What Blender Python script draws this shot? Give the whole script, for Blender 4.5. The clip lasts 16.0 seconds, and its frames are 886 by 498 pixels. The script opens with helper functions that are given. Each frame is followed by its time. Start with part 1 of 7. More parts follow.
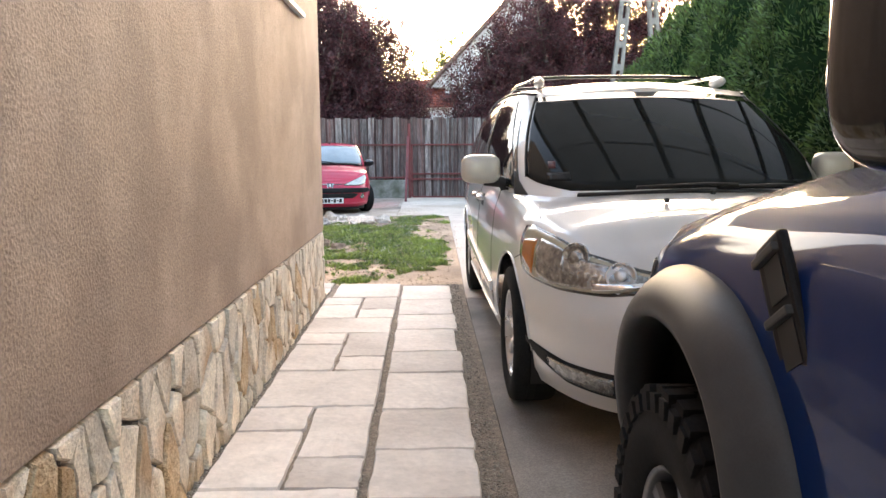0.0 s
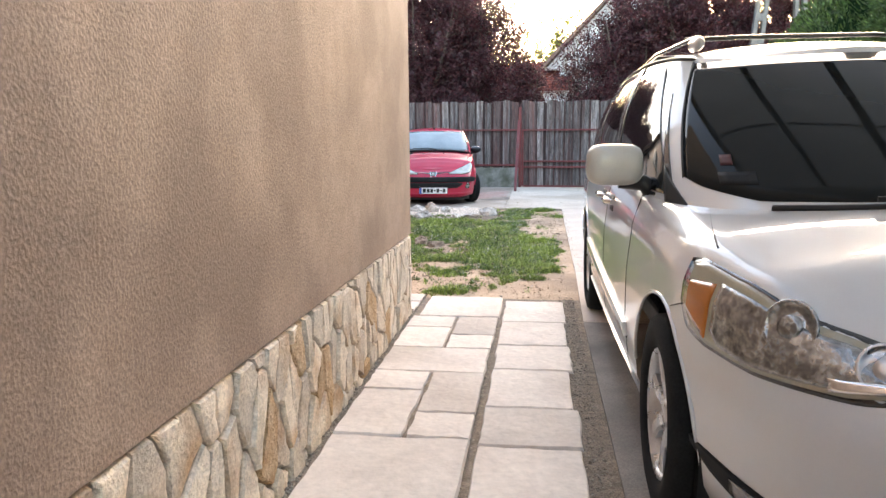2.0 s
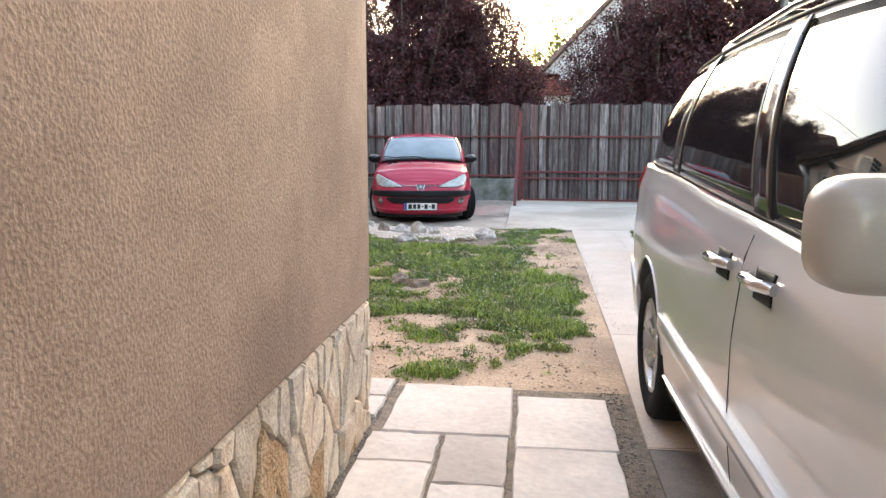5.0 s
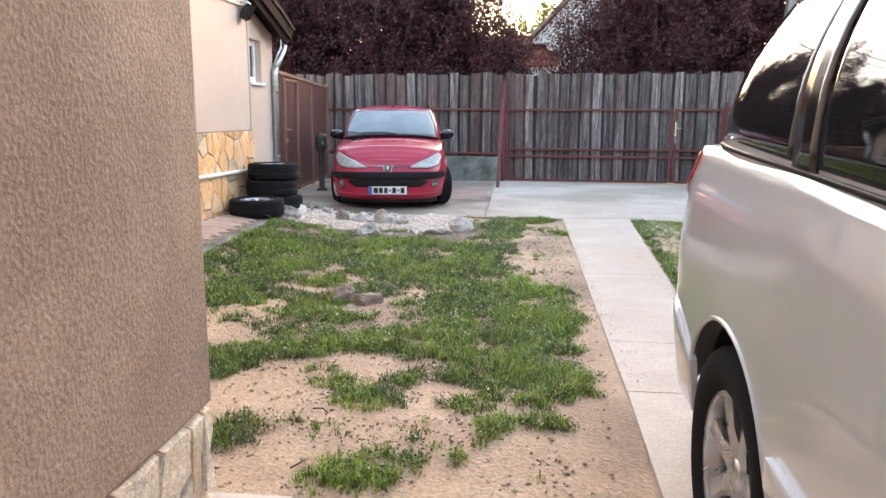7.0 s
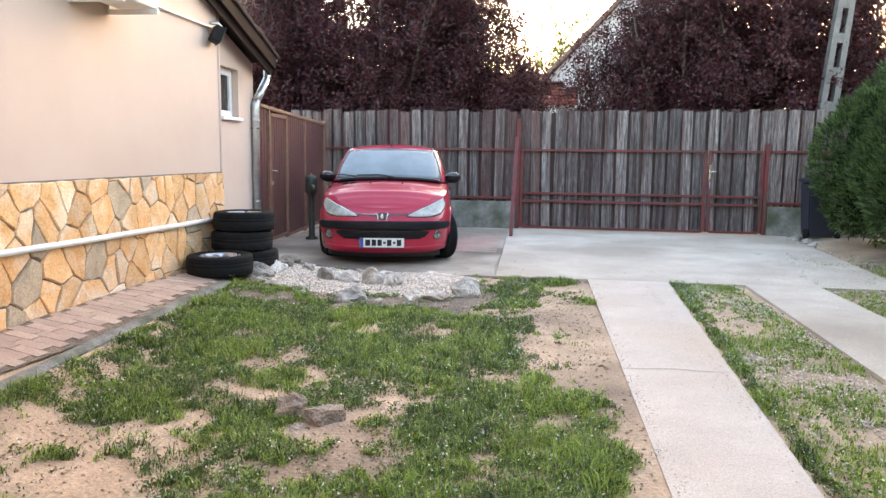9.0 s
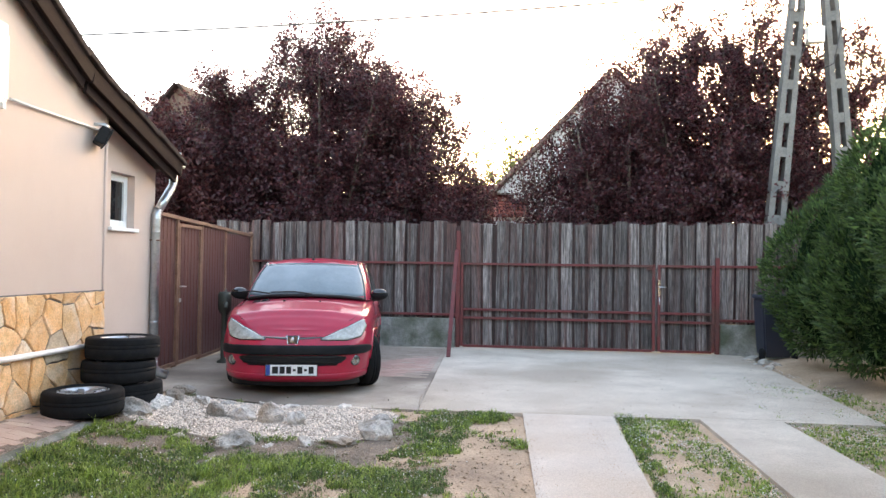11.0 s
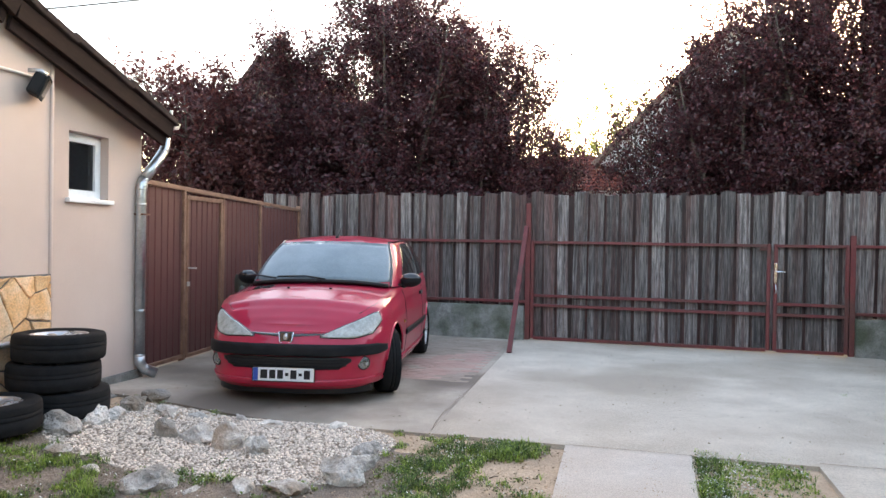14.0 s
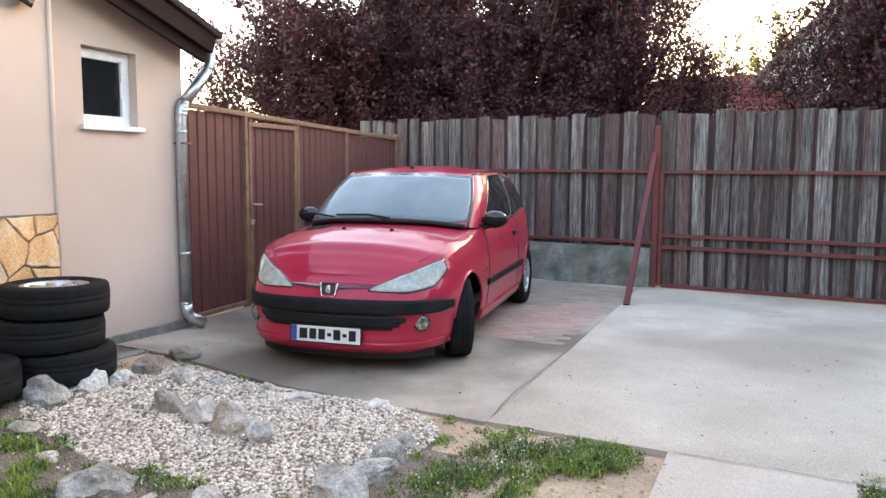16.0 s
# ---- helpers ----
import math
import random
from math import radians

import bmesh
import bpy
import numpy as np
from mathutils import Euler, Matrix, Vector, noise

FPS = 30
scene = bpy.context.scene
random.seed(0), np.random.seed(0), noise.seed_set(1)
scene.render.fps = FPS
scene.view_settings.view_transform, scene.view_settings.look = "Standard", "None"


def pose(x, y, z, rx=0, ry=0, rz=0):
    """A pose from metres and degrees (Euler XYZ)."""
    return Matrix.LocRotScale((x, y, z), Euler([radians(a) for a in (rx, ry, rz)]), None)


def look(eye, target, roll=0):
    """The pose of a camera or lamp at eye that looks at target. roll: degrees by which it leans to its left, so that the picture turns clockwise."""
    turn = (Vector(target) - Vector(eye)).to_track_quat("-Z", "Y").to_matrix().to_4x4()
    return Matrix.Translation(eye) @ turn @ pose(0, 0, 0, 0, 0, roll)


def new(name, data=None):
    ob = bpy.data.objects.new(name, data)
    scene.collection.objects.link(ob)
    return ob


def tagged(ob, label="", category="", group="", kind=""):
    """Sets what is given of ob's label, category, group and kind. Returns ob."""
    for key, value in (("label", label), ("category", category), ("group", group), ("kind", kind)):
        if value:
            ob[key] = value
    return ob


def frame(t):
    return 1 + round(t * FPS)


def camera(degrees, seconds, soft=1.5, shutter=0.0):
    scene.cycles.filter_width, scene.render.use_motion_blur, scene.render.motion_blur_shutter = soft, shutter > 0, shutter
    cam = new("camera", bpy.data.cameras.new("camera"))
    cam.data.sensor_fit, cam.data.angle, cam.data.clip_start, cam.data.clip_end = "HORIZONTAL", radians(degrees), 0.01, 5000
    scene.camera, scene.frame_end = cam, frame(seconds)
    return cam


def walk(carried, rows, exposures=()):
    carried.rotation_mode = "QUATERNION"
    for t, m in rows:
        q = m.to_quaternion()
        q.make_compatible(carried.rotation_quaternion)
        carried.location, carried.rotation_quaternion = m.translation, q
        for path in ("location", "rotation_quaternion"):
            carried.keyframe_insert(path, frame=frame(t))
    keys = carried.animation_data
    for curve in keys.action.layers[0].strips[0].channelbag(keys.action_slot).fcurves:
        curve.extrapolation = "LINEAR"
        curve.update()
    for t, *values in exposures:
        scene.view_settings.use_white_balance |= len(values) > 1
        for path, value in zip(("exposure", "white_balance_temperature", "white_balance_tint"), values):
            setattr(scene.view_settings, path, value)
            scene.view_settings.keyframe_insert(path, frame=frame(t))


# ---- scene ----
cam = camera(61.1, 16.0)
PATH = [
    (0, (1.063, -0.914, 1.307), (0.956, 1.066, 1.043), -0.4),
    (0.5, (1.042, -0.684, 1.291), (0.872, 1.288, 1.008), -0.3),
    (1, (0.932, -0.356, 1.293), (0.703, 1.606, 0.983), -0.9),
    (1.5, (0.949, -0.031, 1.281), (0.628, 1.919, 0.979), -0.9),
    (2, (0.977, 0.319, 1.315), (0.581, 2.256, 1.015), -0.4),
    (2.5, (0.887, 0.644, 1.315), (0.533, 2.59, 1.024), 0.1),
    (3, (0.794, 0.933, 1.326), (0.486, 2.889, 1.042), 0.1),
    (3.5, (0.781, 1.301, 1.332), (0.417, 3.249, 1.056), 0.0),
    (4, (0.72, 1.619, 1.34), (0.333, 3.562, 1.071), 0.3),
    (6.5, (0.572, 3.609, 1.275), (0.221, 5.549, 0.939), -0.1),
    (7, (0.521, 3.992, 1.3), (0.182, 5.932, 0.951), 0.2),
    (7.5, (0.416, 4.384, 1.303), (0.096, 6.329, 0.961), 0.8),
    (8, (0.373, 4.728, 1.304), (0.074, 6.681, 0.992), 0.4),
    (8.5, (0.404, 5.164, 1.322), (0.033, 7.109, 1.04), 0.4),
    (9, (0.384, 5.512, 1.325), (0.005, 7.46, 1.076), 0.6),
    (9.5, (0.378, 5.784, 1.37), (0.029, 7.747, 1.214), 0.5),
    (10, (0.458, 6.015, 1.389), (0.16, 7.993, 1.371), 0.7),
    (12.5, (0.718, 7.378, 1.404), (0.442, 9.358, 1.464), 0.8),
    (13, (0.773, 7.719, 1.425), (0.41, 9.685, 1.465), 0.6),
    (13.5, (0.964, 8.092, 1.433), (0.489, 10.035, 1.446), 0.7),
    (14, (1.065, 8.375, 1.424), (0.485, 10.289, 1.402), 0.9),
    (14.5, (1.094, 8.72, 1.434), (0.384, 10.589, 1.36), 0.9),
    (15, (1.152, 9.067, 1.391), (0.333, 10.887, 1.267), 0.9),
    (15.5, (1.205, 9.469, 1.408), (0.311, 11.25, 1.237), 0.7),
    (16, (1.099, 9.839, 1.418), (0.166, 11.596, 1.211), 0.4),
]
EXPO = [(0.0, 3.93, 7350, 17), (2.0, 3.9, 7350, 17), (4.0, 3.78, 7350, 17), (6.5, 3.65, 7500, 18), (10.0, 3.68, 7500, 18), (12.5, 3.22, 7500, 18), (16.0, 3.55, 7600, 18)]
walk(cam, [(t, look(eye, target, roll)) for t, eye, target, roll in PATH], EXPO)

# ---- world and sun ----
world = bpy.data.worlds.new("sky")
scene.world = world
world.use_nodes = True
wn = world.node_tree.nodes
sky = wn.new("ShaderNodeTexSky")
sky.sky_type = 'NISHITA'
sky.sun_disc = False
sky.sun_elevation = radians(9)
sky.sun_rotation = radians(14)
sky.altitude = 100
sky.air_density = 1.0
sky.dust_density = 2.0
sky.ozone_density = 0.9
wn["Background"].inputs["Strength"].default_value = 0.15
world.node_tree.links.new(sky.outputs[0], wn["Background"].inputs["Color"])
sun = new("sun", bpy.data.lights.new("sun", 'SUN'))
sun.data.energy = 0.2
sun.data.angle = radians(14)
sun.data.color = (1.0, 0.82, 0.62)
sun.matrix_world = look((6.8, 27.2, 4.4), (0, 0, 0))

# ---- materials ----
def mat(name, c1, c2, scale=6.0, fine=90.0, rough=0.8, bump=0.3, depth=0.004, metal=0.0, coat=0.0,
        stretch=(1, 1, 1), vary=0.0, tint=None, tint_share=0.4, spec=0.5, fleck=0.25, leafy=0.0, island=False, coarse=0.0):
    """A surface with broad stains, fine grain, relief and, where asked, a shade of its own for each piece."""
    m = bpy.data.materials.new(name)
    m.use_nodes = True
    nt = m.node_tree
    n, link = nt.nodes, nt.links.new
    b = n["Principled BSDF"]
    tc = n.new("ShaderNodeTexCoord")
    mp = n.new("ShaderNodeMapping")
    mp.inputs["Scale"].default_value = stretch
    link(tc.outputs["Object"], mp.inputs["Vector"])
    if island:
        rnd = n.new("ShaderNodeNewGeometry").outputs["Random Per Island"]
    else:
        rnd = n.new("ShaderNodeObjectInfo").outputs["Random"]
    if vary:
        sh = n.new("ShaderNodeMath")
        sh.operation = 'MULTIPLY'
        sh.inputs[1].default_value = 37.0
        link(rnd, sh.inputs[0])
        cx = n.new("ShaderNodeCombineXYZ")
        link(sh.outputs[0], cx.inputs[0])
        link(sh.outputs[0], cx.inputs[2])
        link(cx.outputs[0], mp.inputs["Location"])
    broad = n.new("ShaderNodeTexNoise")
    broad.inputs["Scale"].default_value = scale
    broad.inputs["Detail"].default_value = 6
    broad.inputs["Roughness"].default_value = 0.65
    link(mp.outputs[0], broad.inputs["Vector"])
    grain = n.new("ShaderNodeTexNoise")
    grain.inputs["Scale"].default_value = fine
    grain.inputs["Detail"].default_value = 4
    link(mp.outputs[0], grain.inputs["Vector"])
    ramp = n.new("ShaderNodeValToRGB")
    ramp.color_ramp.elements[0].position = 0.32
    ramp.color_ramp.elements[1].position = 0.68
    ramp.color_ramp.elements[0].color = (*c1, 1)
    ramp.color_ramp.elements[1].color = (*c2, 1)
    link(broad.outputs["Fac"], ramp.inputs[0])
    col = ramp.outputs[0]
    if tint:
        mt = n.new("ShaderNodeMix")
        mt.data_type = 'RGBA'
        big = n.new("ShaderNodeTexNoise")
        big.inputs["Scale"].default_value = scale * 0.37
        big.inputs["Detail"].default_value = 3
        link(mp.outputs[0], big.inputs["Vector"])
        r2 = n.new("ShaderNodeMapRange")
        r2.inputs["From Min"].default_value = 0.62 - tint_share * 0.4
        r2.inputs["From Max"].default_value = 0.80 - tint_share * 0.4
        link(big.outputs["Fac"], r2.inputs["Value"])
        link(r2.outputs[0], mt.inputs[0])
        link(col, mt.inputs[6])
        mt.inputs[7].default_value = (*tint, 1)
        col = mt.outputs[2]
    hv = n.new("ShaderNodeHueSaturation")
    link(col, hv.inputs["Color"])
    mr = n.new("ShaderNodeMapRange")
    mr.inputs["To Min"].default_value = 1 - fleck
    mr.inputs["To Max"].default_value = 1 + fleck
    mr.inputs["From Min"].default_value = 0.25
    mr.inputs["From Max"].default_value = 0.75
    link(grain.outputs["Fac"], mr.inputs["Value"])
    val = mr.outputs[0]
    if vary:
        vr = n.new("ShaderNodeMapRange")
        vr.inputs["To Min"].default_value = 1 - vary
        vr.inputs["To Max"].default_value = 1 + vary
        link(rnd, vr.inputs["Value"])
        mu = n.new("ShaderNodeMath")
        mu.operation = 'MULTIPLY'
        link(val, mu.inputs[0])
        link(vr.outputs[0], mu.inputs[1])
        val = mu.outputs[0]
    link(val, hv.inputs["Value"])
    link(hv.outputs[0], b.inputs["Base Color"])
    rr = n.new("ShaderNodeMapRange")
    rr.inputs["To Min"].default_value = max(0.02, rough * 0.8)
    rr.inputs["To Max"].default_value = min(1.0, rough * 1.2)
    link(broad.outputs["Fac"], rr.inputs["Value"])
    link(rr.outputs[0], b.inputs["Roughness"])
    b.inputs["Metallic"].default_value = metal
    b.inputs["Coat Weight"].default_value = coat
    b.inputs["Coat Roughness"].default_value = 0.04
    b.inputs["Specular IOR Level"].default_value = spec
    if leafy:
        b.inputs["Transmission Weight"].default_value = 0.0
        b.inputs["Subsurface Weight"].default_value = 0.0
        tr = n.new("ShaderNodeBsdfTranslucent")
        link(hv.outputs[0], tr.inputs["Color"])
        mx = n.new("ShaderNodeMixShader")
        mx.inputs[0].default_value = leafy
        link(b.outputs[0], mx.inputs[1])
        link(tr.outputs[0], mx.inputs[2])
        link(mx.outputs[0], n["Material Output"].inputs["Surface"])
    if bump:
        bp = n.new("ShaderNodeBump")
        bp.inputs["Strength"].default_value = bump
        bp.inputs["Distance"].default_value = depth
        link(grain.outputs["Fac"], bp.inputs["Height"])
        if coarse:
            b2 = n.new("ShaderNodeBump")
            b2.inputs["Strength"].default_value = coarse
            b2.inputs["Distance"].default_value = depth * 8
            link(broad.outputs["Fac"], b2.inputs["Height"])
            link(b2.outputs[0], bp.inputs["Normal"])
        link(bp.outputs[0], b.inputs["Normal"])
    return m


def plain(name, c, rough=0.4, metal=0.0, coat=0.0, spec=0.5, fleck=0.06):
    return mat(name, tuple(v * 0.93 for v in c), tuple(min(1, v * 1.07) for v in c), 9, 160, rough, 0.04, 0.001, metal, coat, spec=spec, fleck=fleck)


STUCCO = mat("brown_stucco", (0.275, 0.198, 0.153), (0.37, 0.272, 0.214), 4.0, 100, 0.92, 0.5, 0.009, fleck=0.3, tint=(0.235, 0.168, 0.13), tint_share=0.42, coarse=0.14)
CREAM = mat("cream_render", (0.54, 0.42, 0.36), (0.60, 0.475, 0.41), 0.9, 220, 0.9, 0.35, 0.003, fleck=0.06, tint=(0.49, 0.38, 0.32), tint_share=0.3)
MORTAR = mat("grey_mortar", (0.085, 0.08, 0.076), (0.19, 0.18, 0.168), 9, 120, 0.95, 0.8, 0.006)
PALE_STONE = mat("pale_split_stone", (0.54, 0.455, 0.36), (0.80, 0.705, 0.58), 9, 80, 0.85, 0.8, 0.008, vary=0.2, tint=(0.48, 0.32, 0.19), tint_share=0.28, coarse=0.35)
RUST_STONE = mat("rust_split_stone", (0.40, 0.23, 0.10), (0.58, 0.44, 0.29), 10, 80, 0.85, 0.9, 0.008, vary=0.15, coarse=0.5)
OCHRE_STONE = mat("ochre_flat_stone", (0.66, 0.32, 0.115), (0.76, 0.50, 0.28), 5, 70, 0.8, 0.6, 0.006, vary=0.2, tint=(0.76, 0.65, 0.51), tint_share=0.34, coarse=0.3)
GREY_STONE = mat("weathered_flat_stone", (0.36, 0.28, 0.20), (0.56, 0.43, 0.30), 6, 70, 0.85, 0.6, 0.006, vary=0.15)
SLAB = mat("pale_flagstone", (0.59, 0.51, 0.45), (0.73, 0.65, 0.575), 2.6, 28, 0.8, 0.5, 0.005, vary=0.13, fleck=0.1, tint=(0.48, 0.41, 0.355), tint_share=0.28, coarse=0.45)
SOIL = mat("sandy_soil", (0.39, 0.265, 0.172), (0.54, 0.39, 0.27), 2.2, 60, 0.97, 0.9, 0.012, tint=(0.26, 0.18, 0.125), tint_share=0.3, coarse=0.5)
GRIT = mat("dark_grit", (0.15, 0.115, 0.085), (0.32, 0.25, 0.19), 18, 140, 0.97, 1.0, 0.012, fleck=0.5)
BED_SOIL = mat("dark_bed_soil", (0.14, 0.105, 0.08), (0.30, 0.23, 0.175), 5, 80, 0.97, 1.0, 0.014, fleck=0.4, coarse=0.5)
CONCRETE = mat("worn_concrete", (0.44, 0.365, 0.295), (0.63, 0.545, 0.455), 1.3, 130, 0.85, 0.4, 0.004, tint=(0.38, 0.31, 0.245), tint_share=0.4, fleck=0.3, coarse=0.1)
DUSTY_CONCRETE = mat("dusty_concrete", (0.46, 0.385, 0.325), (0.60, 0.52, 0.45), 1.4, 130, 0.88, 0.4, 0.004, tint=(0.50, 0.395, 0.31), tint_share=0.35, fleck=0.24)
STAINED_CONCRETE = mat("stained_concrete", (0.27, 0.218, 0.175), (0.48, 0.405, 0.335), 1.6, 130, 0.85, 0.4, 0.004, tint=(0.17, 0.135, 0.108), tint_share=0.45, fleck=0.26)
# stained concrete, its colour darkened for the shade under the carport
SHADED_CONCRETE = mat("shaded_concrete", (0.15, 0.125, 0.108), (0.27, 0.235, 0.205), 2.4, 130, 0.8, 0.5, 0.004, tint=(0.10, 0.085, 0.075), tint_share=0.4, fleck=0.3)
CONCRETE_WALL = mat("rough_concrete", (0.12, 0.118, 0.105), (0.30, 0.29, 0.265), 5, 60, 0.95, 0.9, 0.01, tint=(0.07, 0.08, 0.05), tint_share=0.4, coarse=0.4)
PAVER = mat("red_brown_paver", (0.34, 0.225, 0.18), (0.47, 0.34, 0.28), 1.6, 90, 0.9, 0.4, 0.004, vary=0.10, tint=(0.42, 0.32, 0.25), tint_share=0.4)
OLD_WOOD = mat("weathered_board", (0.024, 0.0185, 0.0175), (0.26, 0.225, 0.212), 6, 34, 0.9, 1.0, 0.014, stretch=(5.5, 5.5, 0.22), vary=0.38, tint=(0.085, 0.046, 0.041), tint_share=0.36, fleck=0.85)
DARK_BOARD = mat("dark_old_board", (0.025, 0.017, 0.016), (0.085, 0.052, 0.047), 5, 40, 0.9, 1.0, 0.009, stretch=(4.5, 4.5, 0.16), vary=0.3, tint=(0.065, 0.025, 0.023), tint_share=0.42, fleck=0.5)
RED_WOOD = mat("red_brown_old_board", (0.04, 0.028, 0.026), (0.17, 0.125, 0.115), 6, 34, 0.9, 1.0, 0.012, stretch=(4.5, 4.5, 0.2), vary=0.28, tint=(0.11, 0.05, 0.044), tint_share=0.45, fleck=0.8)
RED_STEEL = mat("red_brown_painted_steel", (0.115, 0.024, 0.025), (0.16, 0.037, 0.035), 7, 90, 0.55, 0.15, 0.002, fleck=0.2, tint=(0.10, 0.038, 0.032), tint_share=0.3, spec=0.35)
BROWN_SHEET = mat("brown_sheet_steel", (0.10, 0.036, 0.034), (0.135, 0.05, 0.046), 2.5, 90, 0.45, 0.08, 0.002, fleck=0.08)
BROWN_FRAME = mat("brown_frame_steel", (0.17, 0.085, 0.055), (0.30, 0.17, 0.115), 8, 60, 0.55, 0.2, 0.002, fleck=0.25)
ZINC = mat("galvanised_steel", (0.42, 0.45, 0.47), (0.60, 0.63, 0.65), 12, 60, 0.32, 0.06, 0.001, metal=0.9, fleck=0.15)
WHITE_PLASTIC = plain("white_plastic", (0.78, 0.79, 0.80), 0.35)
OFFWHITE = mat("off_white_enamel", (0.66, 0.64, 0.60), (0.74, 0.72, 0.69), 4, 100, 0.45, 0.05, 0.001, fleck=0.05)
DARK_ROOF = mat("dark_roof_tile", (0.022, 0.016, 0.016), (0.05, 0.036, 0.034), 8, 60, 0.9, 0.5, 0.005, spec=0.12)
DARK_WOOD = mat("dark_eave_board", (0.014, 0.0085, 0.0075), (0.028, 0.018, 0.016), 6, 60, 0.85, 0.3, 0.003, stretch=(3, 0.4, 3), spec=0.08)
RUBBER = mat("black_rubber", (0.008, 0.008, 0.009), (0.016, 0.016, 0.016), 14, 120, 0.85, 0.3, 0.002, spec=0.12)
ALLOY = mat("silver_alloy", (0.42, 0.42, 0.43), (0.56, 0.56, 0.57), 9, 150, 0.28, 0.05, 0.001, metal=0.75, fleck=0.06)
BLACK = plain("black_plastic", (0.012, 0.012, 0.013), 0.5, spec=0.3)
GLOSS_BLACK = plain("black_gloss", (0.012, 0.012, 0.013), 0.12, coat=0.5)
CHROME = plain("chrome", (0.75, 0.75, 0.76), 0.12, metal=1.0)
BARK = mat("grey_brown_bark", (0.05, 0.038, 0.032), (0.11, 0.085, 0.07), 9, 50, 0.95, 0.9, 0.01, stretch=(2, 2, 0.4))
PLUM_LEAF = mat("purple_plum_leaf", (0.026, 0.009, 0.013), (0.105, 0.030, 0.036), 0.9, 30, 0.42, 0, leafy=0.34, vary=0.65, island=True, spec=0.45)
PLUM_BRIGHT = mat("red_plum_leaf", (0.05, 0.014, 0.016), (0.13, 0.036, 0.034), 0.9, 30, 0.5, 0, leafy=0.35, vary=0.4, island=True)
GREEN_LEAF = mat("yellow_green_leaf", (0.10, 0.13, 0.03), (0.22, 0.22, 0.06), 0.8, 30, 0.6, 0, leafy=0.45, vary=0.4, island=True)
WEED = mat("grey_green_weed", (0.06, 0.12, 0.02), (0.22, 0.30, 0.09), 2.6, 30, 0.65, 0, leafy=0.3, vary=0.6, island=True)
THUJA = mat("thuja_green", (0.017, 0.040, 0.012), (0.085, 0.14, 0.038), 1.3, 30, 0.6, 0, leafy=0.2, vary=0.6, island=True, spec=0.3)
# near-black: the shade inside the bush put into the colour
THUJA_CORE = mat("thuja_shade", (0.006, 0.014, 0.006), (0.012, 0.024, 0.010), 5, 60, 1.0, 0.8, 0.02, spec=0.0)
GRASS = mat("lawn_grass", (0.022, 0.052, 0.008), (0.10, 0.18, 0.028), 2.2, 30, 0.5, 0, leafy=0.18, vary=0.7, island=True)
LITTER = mat("dead_lawn_litter", (0.11, 0.085, 0.05), (0.27, 0.22, 0.13), 3, 30, 0.9, 0, vary=0.4, island=True)
FRESH_GRASS = mat("fresh_lawn_grass", (0.13, 0.23, 0.028), (0.38, 0.48, 0.10), 2.6, 30, 0.5, 0, leafy=0.4, vary=0.55, island=True)
DRY_GRASS = mat("dry_grass", (0.30, 0.26, 0.14), (0.42, 0.36, 0.22), 2, 30, 0.8, 0, leafy=0.2, vary=0.3, island=True)
PETAL = mat("white_petal", (0.62, 0.62, 0.55), (0.74, 0.73, 0.68), 3, 30, 0.7, 0, island=True, vary=0.15)
ROCK = mat("grey_white_rock", (0.30, 0.265, 0.235), (0.80, 0.745, 0.68), 6, 60, 0.92, 0.9, 0.012, vary=0.38, tint=(0.30, 0.23, 0.17), tint_share=0.35, coarse=0.9)
BROWN_ROCK = mat("brown_grey_rock", (0.27, 0.20, 0.155), (0.60, 0.48, 0.39), 9, 60, 0.92, 0.9, 0.012, vary=0.2, tint=(0.36, 0.26, 0.19), tint_share=0.35, coarse=0.9)
FADED_PAVER = mat("faded_red_paver", (0.40, 0.235, 0.195), (0.49, 0.325, 0.275), 2, 90, 0.9, 0.4, 0.004, vary=0.07, tint=(0.42, 0.34, 0.28), tint_share=0.3)
DULL_PAVER = mat("dull_brown_paver", (0.27, 0.205, 0.165), (0.40, 0.32, 0.265), 2, 90, 0.9, 0.4, 0.004, vary=0.08)
WHITE_GRAVEL = mat("white_gravel", (0.54, 0.44, 0.36), (0.80, 0.69, 0.59), 5, 60, 0.9, 0.3, 0.003, vary=0.35, island=True)
POLE = mat("grey_pole_concrete", (0.10, 0.10, 0.10), (0.17, 0.165, 0.16), 4, 70, 0.9, 0.4, 0.004)
RED_TILE = mat("red_roof_tile", (0.085, 0.022, 0.018), (0.19, 0.055, 0.04), 4, 9, 0.95, 0.8, 0.03, vary=0.3, fleck=0.5, spec=0.1)
WHITE_WALL = mat("white_house_wall", (0.36, 0.37, 0.39), (0.46, 0.47, 0.49), 1, 80, 0.9, 0.2, 0.003)
OLD_WALL = mat("old_boarded_gable", (0.11, 0.075, 0.062), (0.17, 0.12, 0.10), 3, 60, 0.9, 0.4, 0.01, stretch=(5, 5, 0.4))
WIRE = plain("black_cable", (0.02, 0.02, 0.02), 0.6)
GLASS = mat("dark_glass", (0.012, 0.014, 0.016), (0.014, 0.016, 0.018), 3, 60, 0.03, 0, coat=0.0, spec=0.5, fleck=0.0)
# pale blue base: the sky's reflection painted into the windscreen
SKY_PALE_GLASS = mat("sky_pale_windscreen", (0.125, 0.165, 0.185), (0.18, 0.225, 0.245), 2.5, 80, 0.14, 0, coat=0.4, spec=0.3, fleck=0.08)
NAVY = plain("navy_bin_plastic", (0.016, 0.02, 0.035), 0.5)
